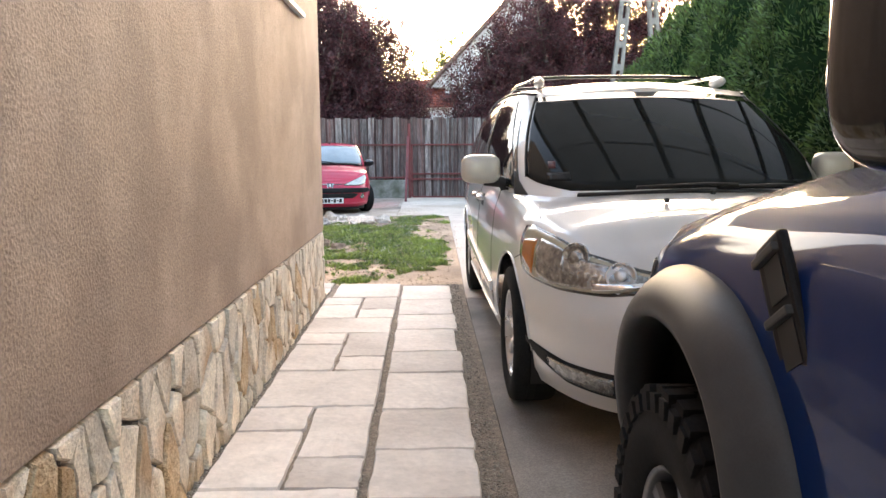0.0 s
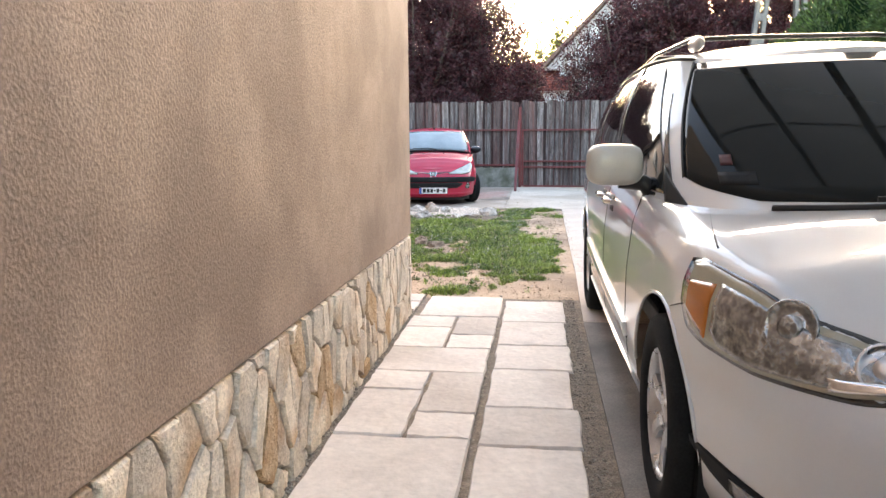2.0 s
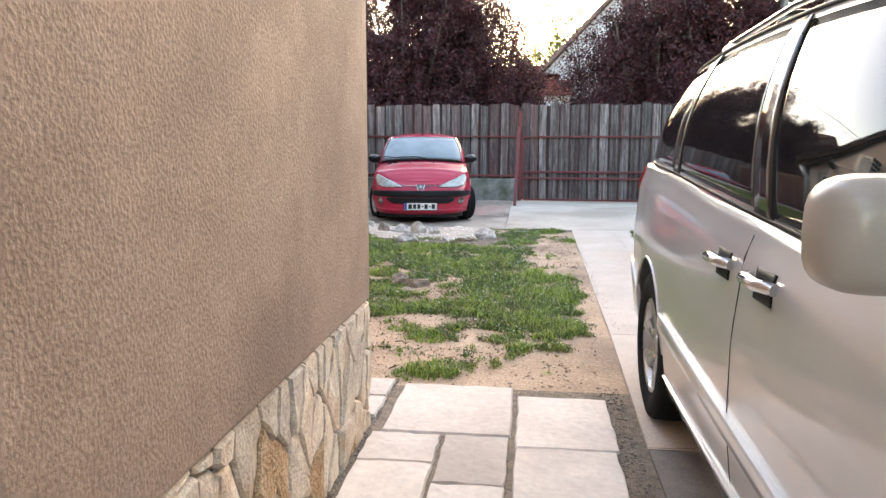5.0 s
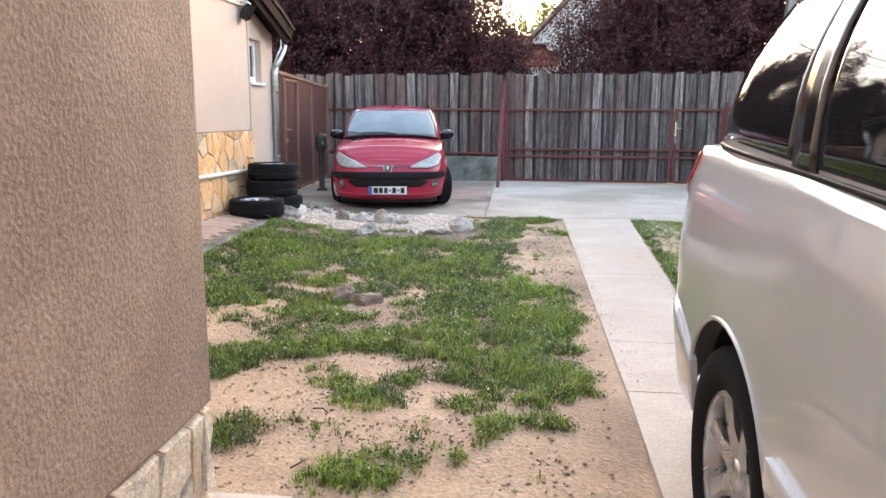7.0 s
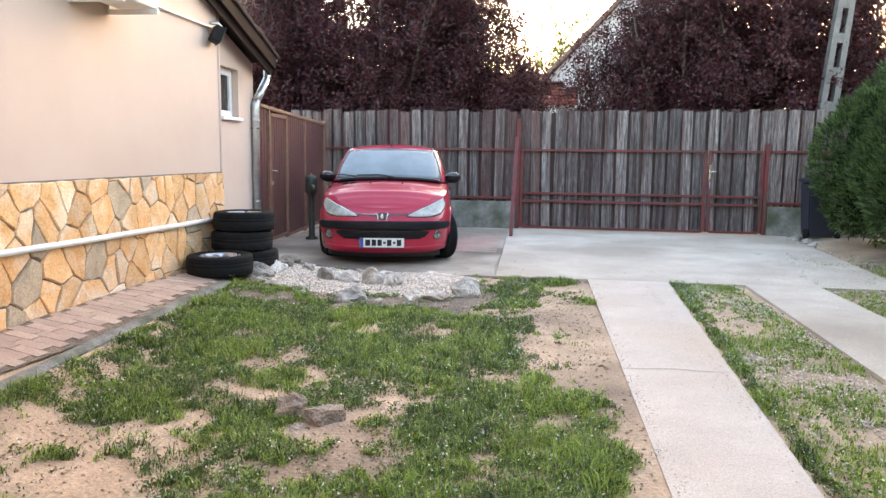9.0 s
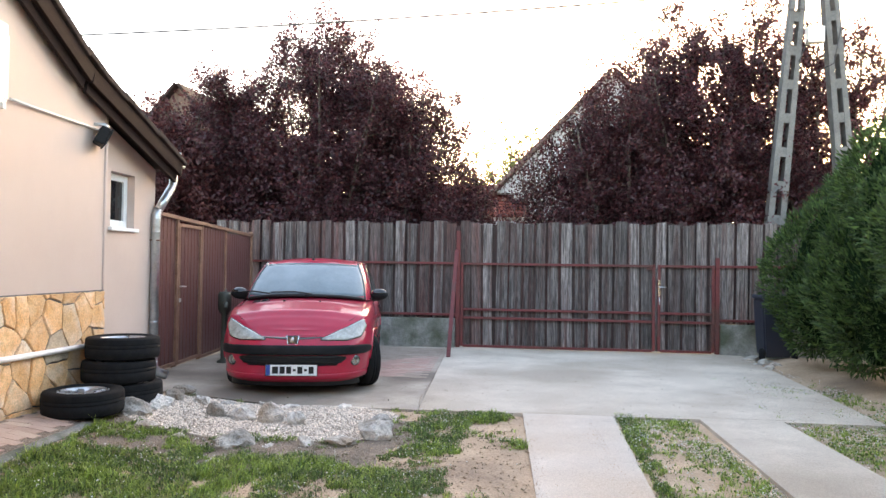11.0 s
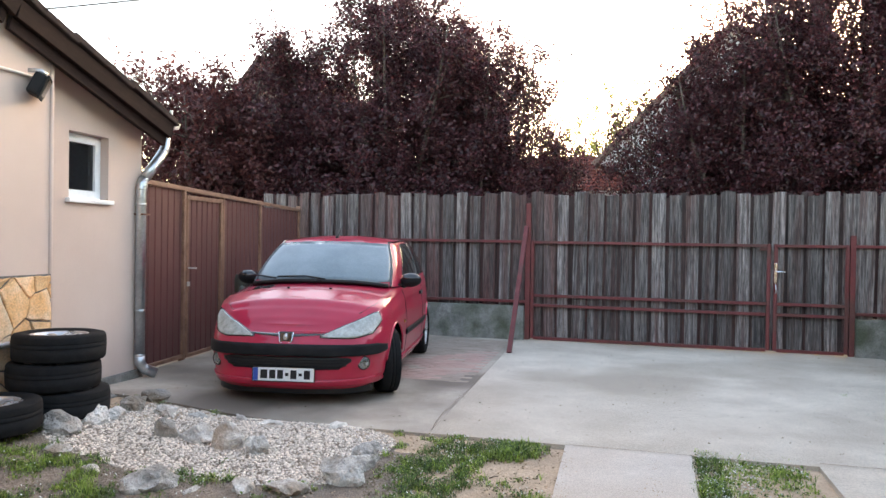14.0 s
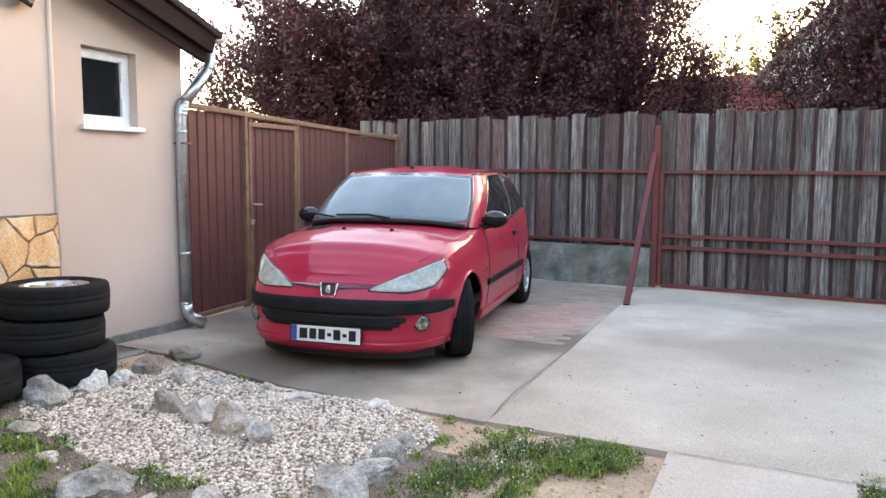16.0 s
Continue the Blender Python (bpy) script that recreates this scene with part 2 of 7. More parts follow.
GRIT_STONE = mat("grey_grit_stone", (0.16, 0.13, 0.10), (0.40, 0.35, 0.29), 20, 80, 0.95, 0, vary=0.4, island=True)
DEBRIS = mat("dry_twig", (0.10, 0.07, 0.045), (0.18, 0.13, 0.09), 9, 60, 0.9, 0)
BOX_CLEAR = mat("milky_roof_sheet", (0.58, 0.59, 0.58), (0.64, 0.65, 0.64), 2, 60, 0.5, 0, leafy=0.36, fleck=0.03)
BRICK_RED = plain("red_plastic", (0.35, 0.02, 0.03), 0.4)
MATTE_BLACK = plain("matte_black_plastic", (0.012, 0.012, 0.013), 0.85, fleck=0.0)
# the blue that the mirror reflects is put into its metal colour
MIRROR_BLUE = plain("blue_reflection_mirror", (0.42, 0.56, 0.74), 0.05, metal=1.0, fleck=0.0)
DARK_SCREEN = mat("dark_windscreen", (0.012, 0.014, 0.015), (0.014, 0.016, 0.017), 3, 60, 0.03, 0, spec=0.07, fleck=0.0)

# ---- builders ----
def mesh_of(bm, material, name="mesh", smooth=False):
    me = bpy.data.meshes.new(name)
    bm.normal_update()
    bm.to_mesh(me)
    bm.free()
    for m in (material if isinstance(material, (list, tuple)) else [material]):
        me.materials.append(m)
    if smooth:
        for p in me.polygons:
            p.use_smooth = True
    return me


def part(name, bm, material, parent, label="", smooth=False, m=None):
    me = bm if isinstance(bm, bpy.types.Mesh) else mesh_of(bm, material, name, smooth)
    ob = new(name, me)
    ob.parent = parent
    if m is not None:
        ob.matrix_local = m
    if label:
        tagged(ob, label)
    return ob


def thing(name, label, category, m=Matrix(), group="", kind=""):
    ob = new(name)
    ob.empty_display_size = 0.1
    ob.matrix_world = m
    return tagged(ob, label, category, group, kind)


def solid(name, bm, material, label, category="", kind="", group="", m=None, smooth=False):
    ob = new(name, mesh_of(bm, material, name, smooth))
    if m is not None:
        ob.matrix_world = m
    return tagged(ob, label, category, group, kind)


def raw_mesh(name, verts, faces, material, smooth=False):
    me = bpy.data.meshes.new(name)
    if len(faces) > 5000 and len(faces[0]) == len(faces[-1]) == 3:
        v, f = np.asarray(verts, np.float32), np.asarray(faces, np.int32)
        me.vertices.add(len(v))
        me.vertices.foreach_set("co", v.ravel())
        me.loops.add(f.size)
        me.loops.foreach_set("vertex_index", f.ravel())
        me.polygons.add(len(f))
        me.polygons.foreach_set("loop_start", np.arange(len(f), dtype=np.int32) * 3)
        me.update(calc_edges=True)
    else:
        me.from_pydata(verts, [], faces)
    for m in (material if isinstance(material, (list, tuple)) else [material]):
        me.materials.append(m)
    if smooth:
        me.polygons.foreach_set("use_smooth", [True] * len(me.polygons))
    me.update()
    return me


def add_box(bm, a, b, bevel=0.0, m=None):
    """A box from corner a to corner b, its edges rounded by bevel."""
    r = bmesh.ops.create_cube(bm, size=1)
    vs = r["verts"]
    for v in vs:
        v.co = Vector([a[i] + (b[i] - a[i]) * (v.co[i] + 0.5) for i in range(3)])
    if bevel:
        es = list({e for v in vs for e in v.link_edges})
        g = bmesh.ops.bevel(bm, geom=es, offset=bevel, segments=2, affect='EDGES', profile=0.6)
        vs = list({v for f in g["faces"] for v in f.verts} | {v for v in vs if v.is_valid})
    if m is not None:
        for v in vs:
            v.co = m @ v.co
    return vs


def box(a, b, bevel=0.0, m=None):
    bm = bmesh.new()
    add_box(bm, a, b, bevel, m)
    return bm


def add_tube(bm, pts, r, sides=10, closed=True):
    """A round bar along the points; r is one radius or one for each point."""
    pts = [Vector(p) for p in pts]
    rs = r if isinstance(r, (list, tuple)) else [r] * len(pts)
    rings, up = [], None
    for i, p in enumerate(pts):
        d = (pts[min(i + 1, len(pts) - 1)] - pts[max(i - 1, 0)]).normalized()
        if up is None:
            up = d.orthogonal().normalized()
        up = (up - d * up.dot(d)).normalized()
        side = d.cross(up)
        rings.append([bm.verts.new(p + rs[i] * (math.cos(k) * up + math.sin(k) * side)) for k in [2 * math.pi * j / sides for j in range(sides)]])
    for a, b in zip(rings, rings[1:]):
        for j in range(sides):
            f = bm.faces.new((a[j], a[(j + 1) % sides], b[(j + 1) % sides], b[j]))
            f.smooth = True
    if closed:
        bm.faces.new(rings[0][::-1])
        bm.faces.new(rings[-1])
    return bm


def tube(pts, r, sides=10):
    return add_tube(bmesh.new(), pts, r, sides)


def lathe(profile, sides=32, m=None, bm=None):
    """Turns (radius, height) pairs round the local z axis."""
    bm = bm or bmesh.new()
    rings = []
    for r, h in profile:
        if r < 1e-5:
            rings.append([bm.verts.new((0, 0, h))] * sides)
        else:
            rings.append([bm.verts.new((r * math.cos(2 * math.pi * j / sides), r * math.sin(2 * math.pi * j / sides), h)) for j in range(sides)])
    for a, b in zip(rings, rings[1:]):
        for j in range(sides):
            k = (j + 1) % sides
            q = []
            for v in (a[j], a[k], b[k], b[j]):
                if v not in q:
                    q.append(v)
            if len(q) > 2:
                f = bm.faces.new(q)
                f.smooth = True
    if m is not None:
        for v in {v for r in rings for v in r}:
            v.co = m @ v.co
    return bm


def clip_poly(poly, n, c):
    """Keeps the part of a flat polygon where p . n <= c."""
    out = []
    for i, p in enumerate(poly):
        q = poly[(i + 1) % len(poly)]
        dp, dq = p[0] * n[0] + p[1] * n[1] - c, q[0] * n[0] + q[1] * n[1] - c
        if dp <= 0:
            out.append(p)
        if dp * dq < 0:
            k = dp / (dp - dq)
            out.append((p[0] + k * (q[0] - p[0]), p[1] + k * (q[1] - p[1])))
    return out


def cells(w, h, sx, sz, gap, rng, jitter=0.58):
    """Irregular stones that fill a field w by h, set in staggered columns sx wide and sz high."""
    seeds = []
    for i in range(-1, int(w / sx) + 2):
        off = rng.uniform(0, sz)
        z = -sz + off * 0.9
        while z < h + sz:
            seeds.append((i * sx + sx * (0.5 + rng.uniform(-jitter, jitter)), z + sz * rng.uniform(-jitter, jitter) * 0.8))
            z += sz * rng.uniform(0.7, 1.3)
    out = []
    k = sx / sz
    for s in seeds:
        poly = [(gap / 2, gap / 2), (w - gap / 2, gap / 2), (w - gap / 2, h - gap / 2), (gap / 2, h - gap / 2)]
        for o in seeds:
            if o is s or abs(o[0] - s[0]) > 3 * sx or abs(o[1] - s[1]) > 3 * sz:
                continue
            # distances count less along the stones' long side
            dx, dz = (o[0] - s[0]), (o[1] - s[1]) * k * k
            ln = math.hypot(dx, dz)
            mx, mz = (o[0] + s[0]) / 2, (o[1] + s[1]) / 2
            n = (dx / ln, dz / ln)
            poly = clip_poly(poly, n, n[0] * mx + n[1] * mz - gap / 2)
            if len(poly) < 3:
                break
        if len(poly) >= 3:
            area = abs(sum(p[0] * q[1] - q[0] * p[1] for p, q in zip(poly, poly[1:] + poly[:1]))) / 2
            if area > 0.0012:
                out.append(poly)
    return out


def stone_mesh(poly, thick, rng, material, rough=0.006, inset=0.008):
    """A flat stone: local x, z in the wall, y towards the wall; its face is chipped and leans a little."""
    cx, cz = sum(p[0] for p in poly) / len(poly), sum(p[1] for p in poly) / len(poly)
    ring = []
    for i, p in enumerate(poly):
        q = poly[(i + 1) % len(poly)]
        ln = math.hypot(q[0] - p[0], q[1] - p[1])
        steps = max(1, min(4, int(ln / 0.05)))
        for j in range(steps):
            f = j / steps
            j0 = 0 if j == 0 else rough
            ring.append((p[0] + f * (q[0] - p[0]) + rng.uniform(-j0, j0), p[1] + f * (q[1] - p[1]) + rng.uniform(-j0, j0)))
    tx, tz = rng.uniform(-0.05, 0.05), rng.uniform(-0.04, 0.04)
    verts, n = [], len(ring)
    for x, z in ring:
        verts.append((x - cx, 0, z - cz))
    for x, z in ring:
        verts.append((x - cx, -thick * 0.6, z - cz))
    for x, z in ring:
        dx, dz = x - cx, z - cz
        ln = max(0.01, math.hypot(dx, dz))
        k = max(0.3, 1 - inset / ln)
        verts.append((dx * k, -thick + dx * tx + dz * tz + rng.uniform(-rough, rough) * 0.7, dz * k))
    verts.append((0, -thick * 1.04 + rng.uniform(-rough, rough), 0))
    faces = []
    for r in (0, 1):
        for i in range(n):
            j = (i + 1) % n
            faces.append((r * n + i, r * n + j, (r + 1) * n + j, (r + 1) * n + i))
    faces += [(2 * n + i, 2 * n + (i + 1) % n, 3 * n) for i in range(n)]
    return raw_mesh("stone", verts, faces, material), cx, cz


def smooth01(v):
    v = max(0.0, min(1.0, v))
    return v * v * (3 - 2 * v)


def rise(x, y):
    """The lie of the ground: level, climbing softly to the building along the garden's edge."""
    return 0.20 * smooth01((-1.9 - x) / 1.5) * (1 - 0.68 * smooth01((y - 11.0) / 3.5)) * (1 - smooth01((y - 15.5) / 2.0) * 0.6) * smooth01((y - 5.0) / 2.5)


def lumpy(r, rng, squash=(1, 1, 1), n=2, rough=0.28):
    """A broken stone: a ball cut flat on random sides."""
    bm = bmesh.new()
    bmesh.ops.create_icosphere(bm, subdivisions=n, radius=1)
    cuts = [(Vector((rng.gauss(0, 1), rng.gauss(0, 1), rng.gauss(0, 1))).normalized(), rng.uniform(0.55, 0.9)) for _ in range(16)]
    off = rng.uniform(0, 50)
    for v in bm.verts:
        for d, c in cuts:
            k = v.co.dot(d)
            if k > c:
                v.co -= d * (k - c)
        v.co *= 1 + rough * 0.5 * noise.noise(v.co * 2.2 + Vector((off, 0, 0)))
        v.co = Vector((v.co.x * squash[0], v.co.y * squash[1], v.co.z * squash[2])) * r
    return bm


LANE = Matrix.Translation((0.06, 0, 0)) @ Matrix.Rotation(math.atan2(0.075, 0.997), 4, 'Z')

# ---- ground ----
def sheet(xs, ys, z, material, name):
    verts = [(x, y, z(x, y)) for y in ys for x in xs]
    n = len(xs)
    faces = [(j * n + i, j * n + i + 1, (j + 1) * n + i + 1, (j + 1) * n + i) for j in range(len(ys) - 1) for i in range(n - 1)]
    return raw_mesh(name, verts, faces, material, True)


def path_edge(y):
    """The path's outer edge: it bends towards the building as it nears the yard."""
    return -2.63 - 0.085 * (y - 9.2) - 0.36 * smooth01((y - 11.6) / 1.8)


def soil_z(x, y):
    near = 1.0 if -7 < x < 7 and -6 < y < 21 else 0.0
    bed = 0.10 * smooth01((x - 3.55) / 0.8) * smooth01((y - 12) / 2) * (1 - smooth01((y - 18.3) / 0.8))
    p = LANE.inverted() @ Vector((x, y, 0))
    lawn = 0.022 * smooth01((y - 6.5) / 0.5) * (1 - smooth01((p.x - 1.30) / 0.12)) * (1 - smooth01((y - 13.50) / 0.12)) * smooth01((x - path_edge(max(y, 9.0)) - 0.04) / 0.12)
    strip = 0.018 if 1.95 < p.x < 2.75 and 7.6 < y < 13.5 else 0.0
    return rise(x, y) - 0.012 + lawn + strip + near * (0.016 * noise.noise(Vector((x * 1.1, y * 1.1, 3))) + 0.006 * noise.noise(Vector((x * 5, y * 5, 1)))) + bed - 0.03 * (1 - near)


xs = [-900, -200, -60, -25, -14] + [-7 + 0.14 * i for i in range(101)] + [14, 25, 60, 200, 900]
ys = [-900, -200, -60, -20] + [-6 + 0.14 * i for i in range(194)] + [30, 45, 80, 200, 900]
ground = new("ground", sheet(xs, ys, soil_z, SOIL, "ground"))
tagged(ground, "bare sandy brown soil with small clods", "ground", kind="structure")


def slab_on_ground(name, corners, material, label, top=0.02, cells_n=24, deep=0.12, category="pavement"):
    """A cast slab between four corners (two along the near edge, two along the far one) that follows the ground."""
    a, b, c, d = [Vector((*p, 0)) for p in corners]
    verts, faces, n = [], [], cells_n
    for j in range(n + 1):
        for i in range(n + 1):
            u, v = i / n, j / n
            p = a.lerp(b, u).lerp(d.lerp(c, u), v)
            e = 0.003 if i in (0, n) or j in (0, n) else 0
            verts.append((p.x, p.y, rise(p.x, p.y) + top - e))
    faces += [(j * (n + 1) + i, j * (n + 1) + i + 1, (j + 1) * (n + 1) + i + 1, (j + 1) * (n + 1) + i) for j in range(n) for i in range(n)]
    rim = [i for i in range(n + 1)] + [j * (n + 1) + n for j in range(1, n + 1)] + [n * (n + 1) + i for i in range(n - 1, -1, -1)] + [j * (n + 1) for j in range(n - 1, 0, -1)]
    base = len(verts)
    verts += [(verts[i][0], verts[i][1], verts[i][2] - deep) for i in rim]
    k = len(rim)
    faces += [(rim[i], base + i, base + (i + 1) % k, rim[(i + 1) % k]) for i in range(k)]
    ob = new(name, raw_mesh(name, verts, faces, material))
    return tagged(ob, label, category, kind="structure")


def lane_xy(s, v):
    p = LANE @ Vector((s, v, 0))
    return (p.x, p.y)


# near slab takes the shade of carport and cars in its colour
slab_on_ground("driveway", [lane_xy(1.265, -7), lane_xy(4.1, -7), lane_xy(4.1, 5.44), lane_xy(1.265, 5.44)], SHADED_CONCRETE, "stained concrete driveway, darkened for the shade under carport and cars")
slab_on_ground("driveway", [lane_xy(1.265, 5.45), lane_xy(4.1, 5.45), lane_xy(4.1, 7.4), lane_xy(1.30, 7.4)], DUSTY_CONCRETE, "pale dusty concrete end of the driveway")
slab_on_ground("wheel_track", [lane_xy(1.30, 7.41), lane_xy(1.84, 7.41), lane_xy(2.19, 13.62), lane_xy(1.35, 13.62)], DUSTY_CONCRETE, "pale concrete wheel track between lawn strips")
slab_on_ground("wheel_track", [lane_xy(2.78, 7.41), lane_xy(3.62, 7.41), lane_xy(3.70, 13.80), lane_xy(2.97, 13.80)], CONCRETE, "grey concrete wheel track beside the hedge")
slab_on_ground("yard_paving", [(-0.60, 13.58), (3.62, 13.70), (3.66, 20.4), (-1.14, 20.4)], CONCRETE, "stained pale concrete yard in front of the gate", top=0.021)
slab_on_ground("yard_paving", [(-3.80, 13.58), (-0.606, 13.58), (-1.146, 20.4), (-4.6, 20.4)], STAINED_CONCRETE, "darker concrete parking place with a cracked edge", top=0.017)

# ---- brown house ----
rng = random.Random(5)
solid("wall_house", box((-7, -9, 0.6), (0.012, 5.66, 4.4), 0.006), STUCCO, "brown rough stucco house wall", "wall", "structure", m=LANE)
solid("plinth_backing", box((-7, -9, -0.2), (-0.022, 5.645, 0.60)), MORTAR, "grey mortar behind the split stones", "wall", "structure", m=LANE)
solid("window_sill", box((-0.06, 2.6, 2.27), (0.05, 4.74, 2.30), 0.004), WHITE_PLASTIC, "white window sill on the stucco wall", "sill", "structure", m=LANE)


def plinth(name, label, m, w, h, sx, sz, gap, thick, pick, seed, cap=None):
    """Stones set in mortar. m: x along the wall, y into it, z up."""
    r = random.Random(seed)
    root = thing(name, label, "wall", m, kind="structure")
    rest = bmesh.new()
    polys = cells(w, h, sx, sz, gap, r)
    for i, poly in enumerate(polys):
        me, cx, cz = stone_mesh(poly, thick * r.uniform(0.75, 1.2), r, pick(r, cx_of(poly)))
        part("stone", me, None, root, m=Matrix.Translation((cx, 0, cz)))
    rest.free()
    return root


def cx_of(poly):
    return sum(p[0] for p in poly) / len(poly)


plinth("plinth_house", "pale split stone plinth with grey mortar and rust streaks",
       LANE @ Matrix.Translation((-0.022, -0.6, -0.05)) @ Matrix.Rotation(radians(90), 4, 'Z'), 6.26, 0.645, 0.135, 0.25, 0.014, 0.036,
       lambda r, x: RUST_STONE if r.random() < 0.13 else PALE_STONE, 11)

# ---- flagstone path: rows along the house, a broad column by the wall and a narrow one by the drive ----
solid("path_bed", box((0.0, -6, -0.1), (1.30, 6.2, 0.003)), GRIT, "dark gritty bed between the flagstones", "ground", "structure", m=LANE)
path = thing("flagstone_path", "pale sandstone flags with dark gritty joints beside the house", "pavement", LANE, kind="structure")


def flag(s0, s1, v0, v1, r):
    """One riven slab, its edges a little crooked."""
    g = 0.007
    pts = []
    for (x0, y0), (x1, y1) in (((s0 + g, v0 + g), (s1 - g, v0 + g)), ((s1 - g, v0 + g), (s1 - g, v1 - g)), ((s1 - g, v1 - g), (s0 + g, v1 - g)), ((s0 + g, v1 - g), (s0 + g, v0 + g))):
        for k in range(6):
            f = k / 6
            w = 0.006 if k else 0.004
            pts.append((x0 + f * (x1 - x0) + r.uniform(-w, w), y0 + f * (y1 - y0) + r.uniform(-w, w)))
    cx, cy = (s0 + s1) / 2, (v0 + v1) / 2
    tilt = (r.uniform(-0.006, 0.006), r.uniform(-0.006, 0.006))
    n = len(pts)
    verts = [(x - cx, y - cy, -0.05) for x, y in pts]
    verts += [(x - cx, y - cy, 0.008 + tilt[0] * (x - cx) + tilt[1] * (y - cy)) for x, y in pts]
    verts += [((x - cx) * 0.975, (y - cy) * 0.975, 0.019 + tilt[0] * (x - cx) + tilt[1] * (y - cy) + r.uniform(-0.002, 0.002)) for x, y in pts]
    verts += [(0, 0, 0.021)]
    faces = [(q * n + i, q * n + (i + 1) % n, (q + 1) * n + (i + 1) % n, (q + 1) * n + i) for q in (0, 1) for i in range(n)]
    faces += [(2 * n + i, 2 * n + (i + 1) % n, 3 * n) for i in range(n)]
    part("flagstone", raw_mesh("flagstone", verts, faces, SLAB), None, path, m=Matrix.Translation((cx, cy, 0)))


r = random.Random(3)
right_joints = [-2.2, -1.65, -1.1, -0.5, 0.05, 0.6, 1.15, 1.66, 2.13, 2.63, 3.26, 3.72, 4.31, 4.81, 5.40, 6.06]
for a, b in zip(right_joints, right_joints[1:]):
    flag(0.69, 1.14 + r.uniform(-0.012, 0.018) + (0.02 if a > 5 else 0), a, b, r)
left_rows = [(-2.2, -1.5, 0), (-1.5, -0.9, 1), (-0.9, -0.2, 0), (-0.2, 0.5, 2), (0.5, 1.15, 3), (1.15, 1.76, 0)]
for a, b, how in left_rows:
    flag(0.03, 0.665 if how == 0 else 0.36, a, b, r)
    if how:
        flag(0.365, 0.665, a, b, r)
# the stretch that is walked: pairs of small flags between whole ones
for s0, s1, a, b in ((0.03, 0.355, 1.76, 2.37), (0.36, 0.665, 1.76, 2.05), (0.36, 0.665, 2.05, 2.69), (0.03, 0.355, 2.37, 2.69),
                     (0.04, 0.665, 2.69, 3.32), (0.04, 0.365, 3.32, 3.93), (0.37, 0.665, 3.32, 3.62), (0.37, 0.665, 3.62, 4.23), (0.04, 0.365, 3.93, 4.23),
                     (0.04, 0.665, 4.23, 4.71), (0.04, 0.372, 4.71, 5.20), (0.376, 0.672, 4.71, 5.02), (0.376, 0.672, 5.02, 5.51), (0.04, 0.372, 5.20, 5.51),
                     (0.08, 0.68, 5.51, 6.21), (-0.45, 0.03, 5.70, 5.98), (-0.45, 0.03, 5.99, 6.27)):
    flag(s0, s1, a, b, r)

# ---- building along the garden ----
BLD = Matrix.Translation((-3.52, 12.8, 0)) @ Matrix.Rotation(math.atan2(0.075, 0.997), 4, 'Z')   # x out of the wall, y along it


def gable_wall(name, y0, y1, x_face, thick, openings=()):
    """A wall whose top follows the roof's slope, pieced round its openings."""
    bm = bmesh.new()

    def block(a0, a1, z0, z1=None):
        top = (lambda y: z1) if z1 is not None else (lambda y: roof_z(y) - 0.06)
        vs = [bm.verts.new((x, y, z)) for x in (x_face - thick, x_face) for y, z in ((a0, z0), (a1, z0), (a1, top(a1)), (a0, top(a0)))]
        for q in ((0, 3, 2, 1), (4, 5, 6, 7), (0, 1, 5, 4), (1, 2, 6, 5), (2, 3, 7, 6), (3, 0, 4, 7)):
            bm.faces.new([vs[i] for i in q])
    at = y0
    for o0, o1, z0, z1 in openings:
        block(at, o0, -0.1)
        block(o0, o1, -0.1, z0)
        block(o0, o1, z1)
        at = o1
    block(at, y1, -0.1)
    return solid(name, bm, CREAM, "cream rendered gable wall of a low building", "wall", "structure", m=BLD)


def roof_z(y):
    """Under the tiles: the slope eases towards the eaves."""
    return 3.03 - 0.308 * (y + 0.2) if y > -0.2 else 3.03 - 0.52 * (y + 0.2)


gable_wall("wall_garden_building", -7.0, 0.25, 0.0, 0.3)
gable_wall("wall_garden_building_end", 0.25, 1.60, -0.13, 0.3, [(0.62, 1.12, 1.72, 2.29)])
bm = box((-4.5, 1.30, -0.1), (-0.13 - 0.3, 1.598, 2.4))
solid("wall_building_side", bm, CREAM, "cream rendered end wall facing the metal fence", "wall", "structure", m=BLD)
solid("wall_base_strip", box((-0.14, 0.3, -0.1), (-0.10, 1.62, 0.16), 0.004), CONCRETE_WALL, "grey concrete strip at the wall's foot", "wall", "structure", m=BLD)
solid("wall_corner_pipe", tube([(0.005, 0.26, 0.1), (0.0, 0.262, 1.4), (0.004, 0.26, 2.86)], 0.018, 8), CREAM, "painted conduit running up the wall's step", "pipe", m=BLD)

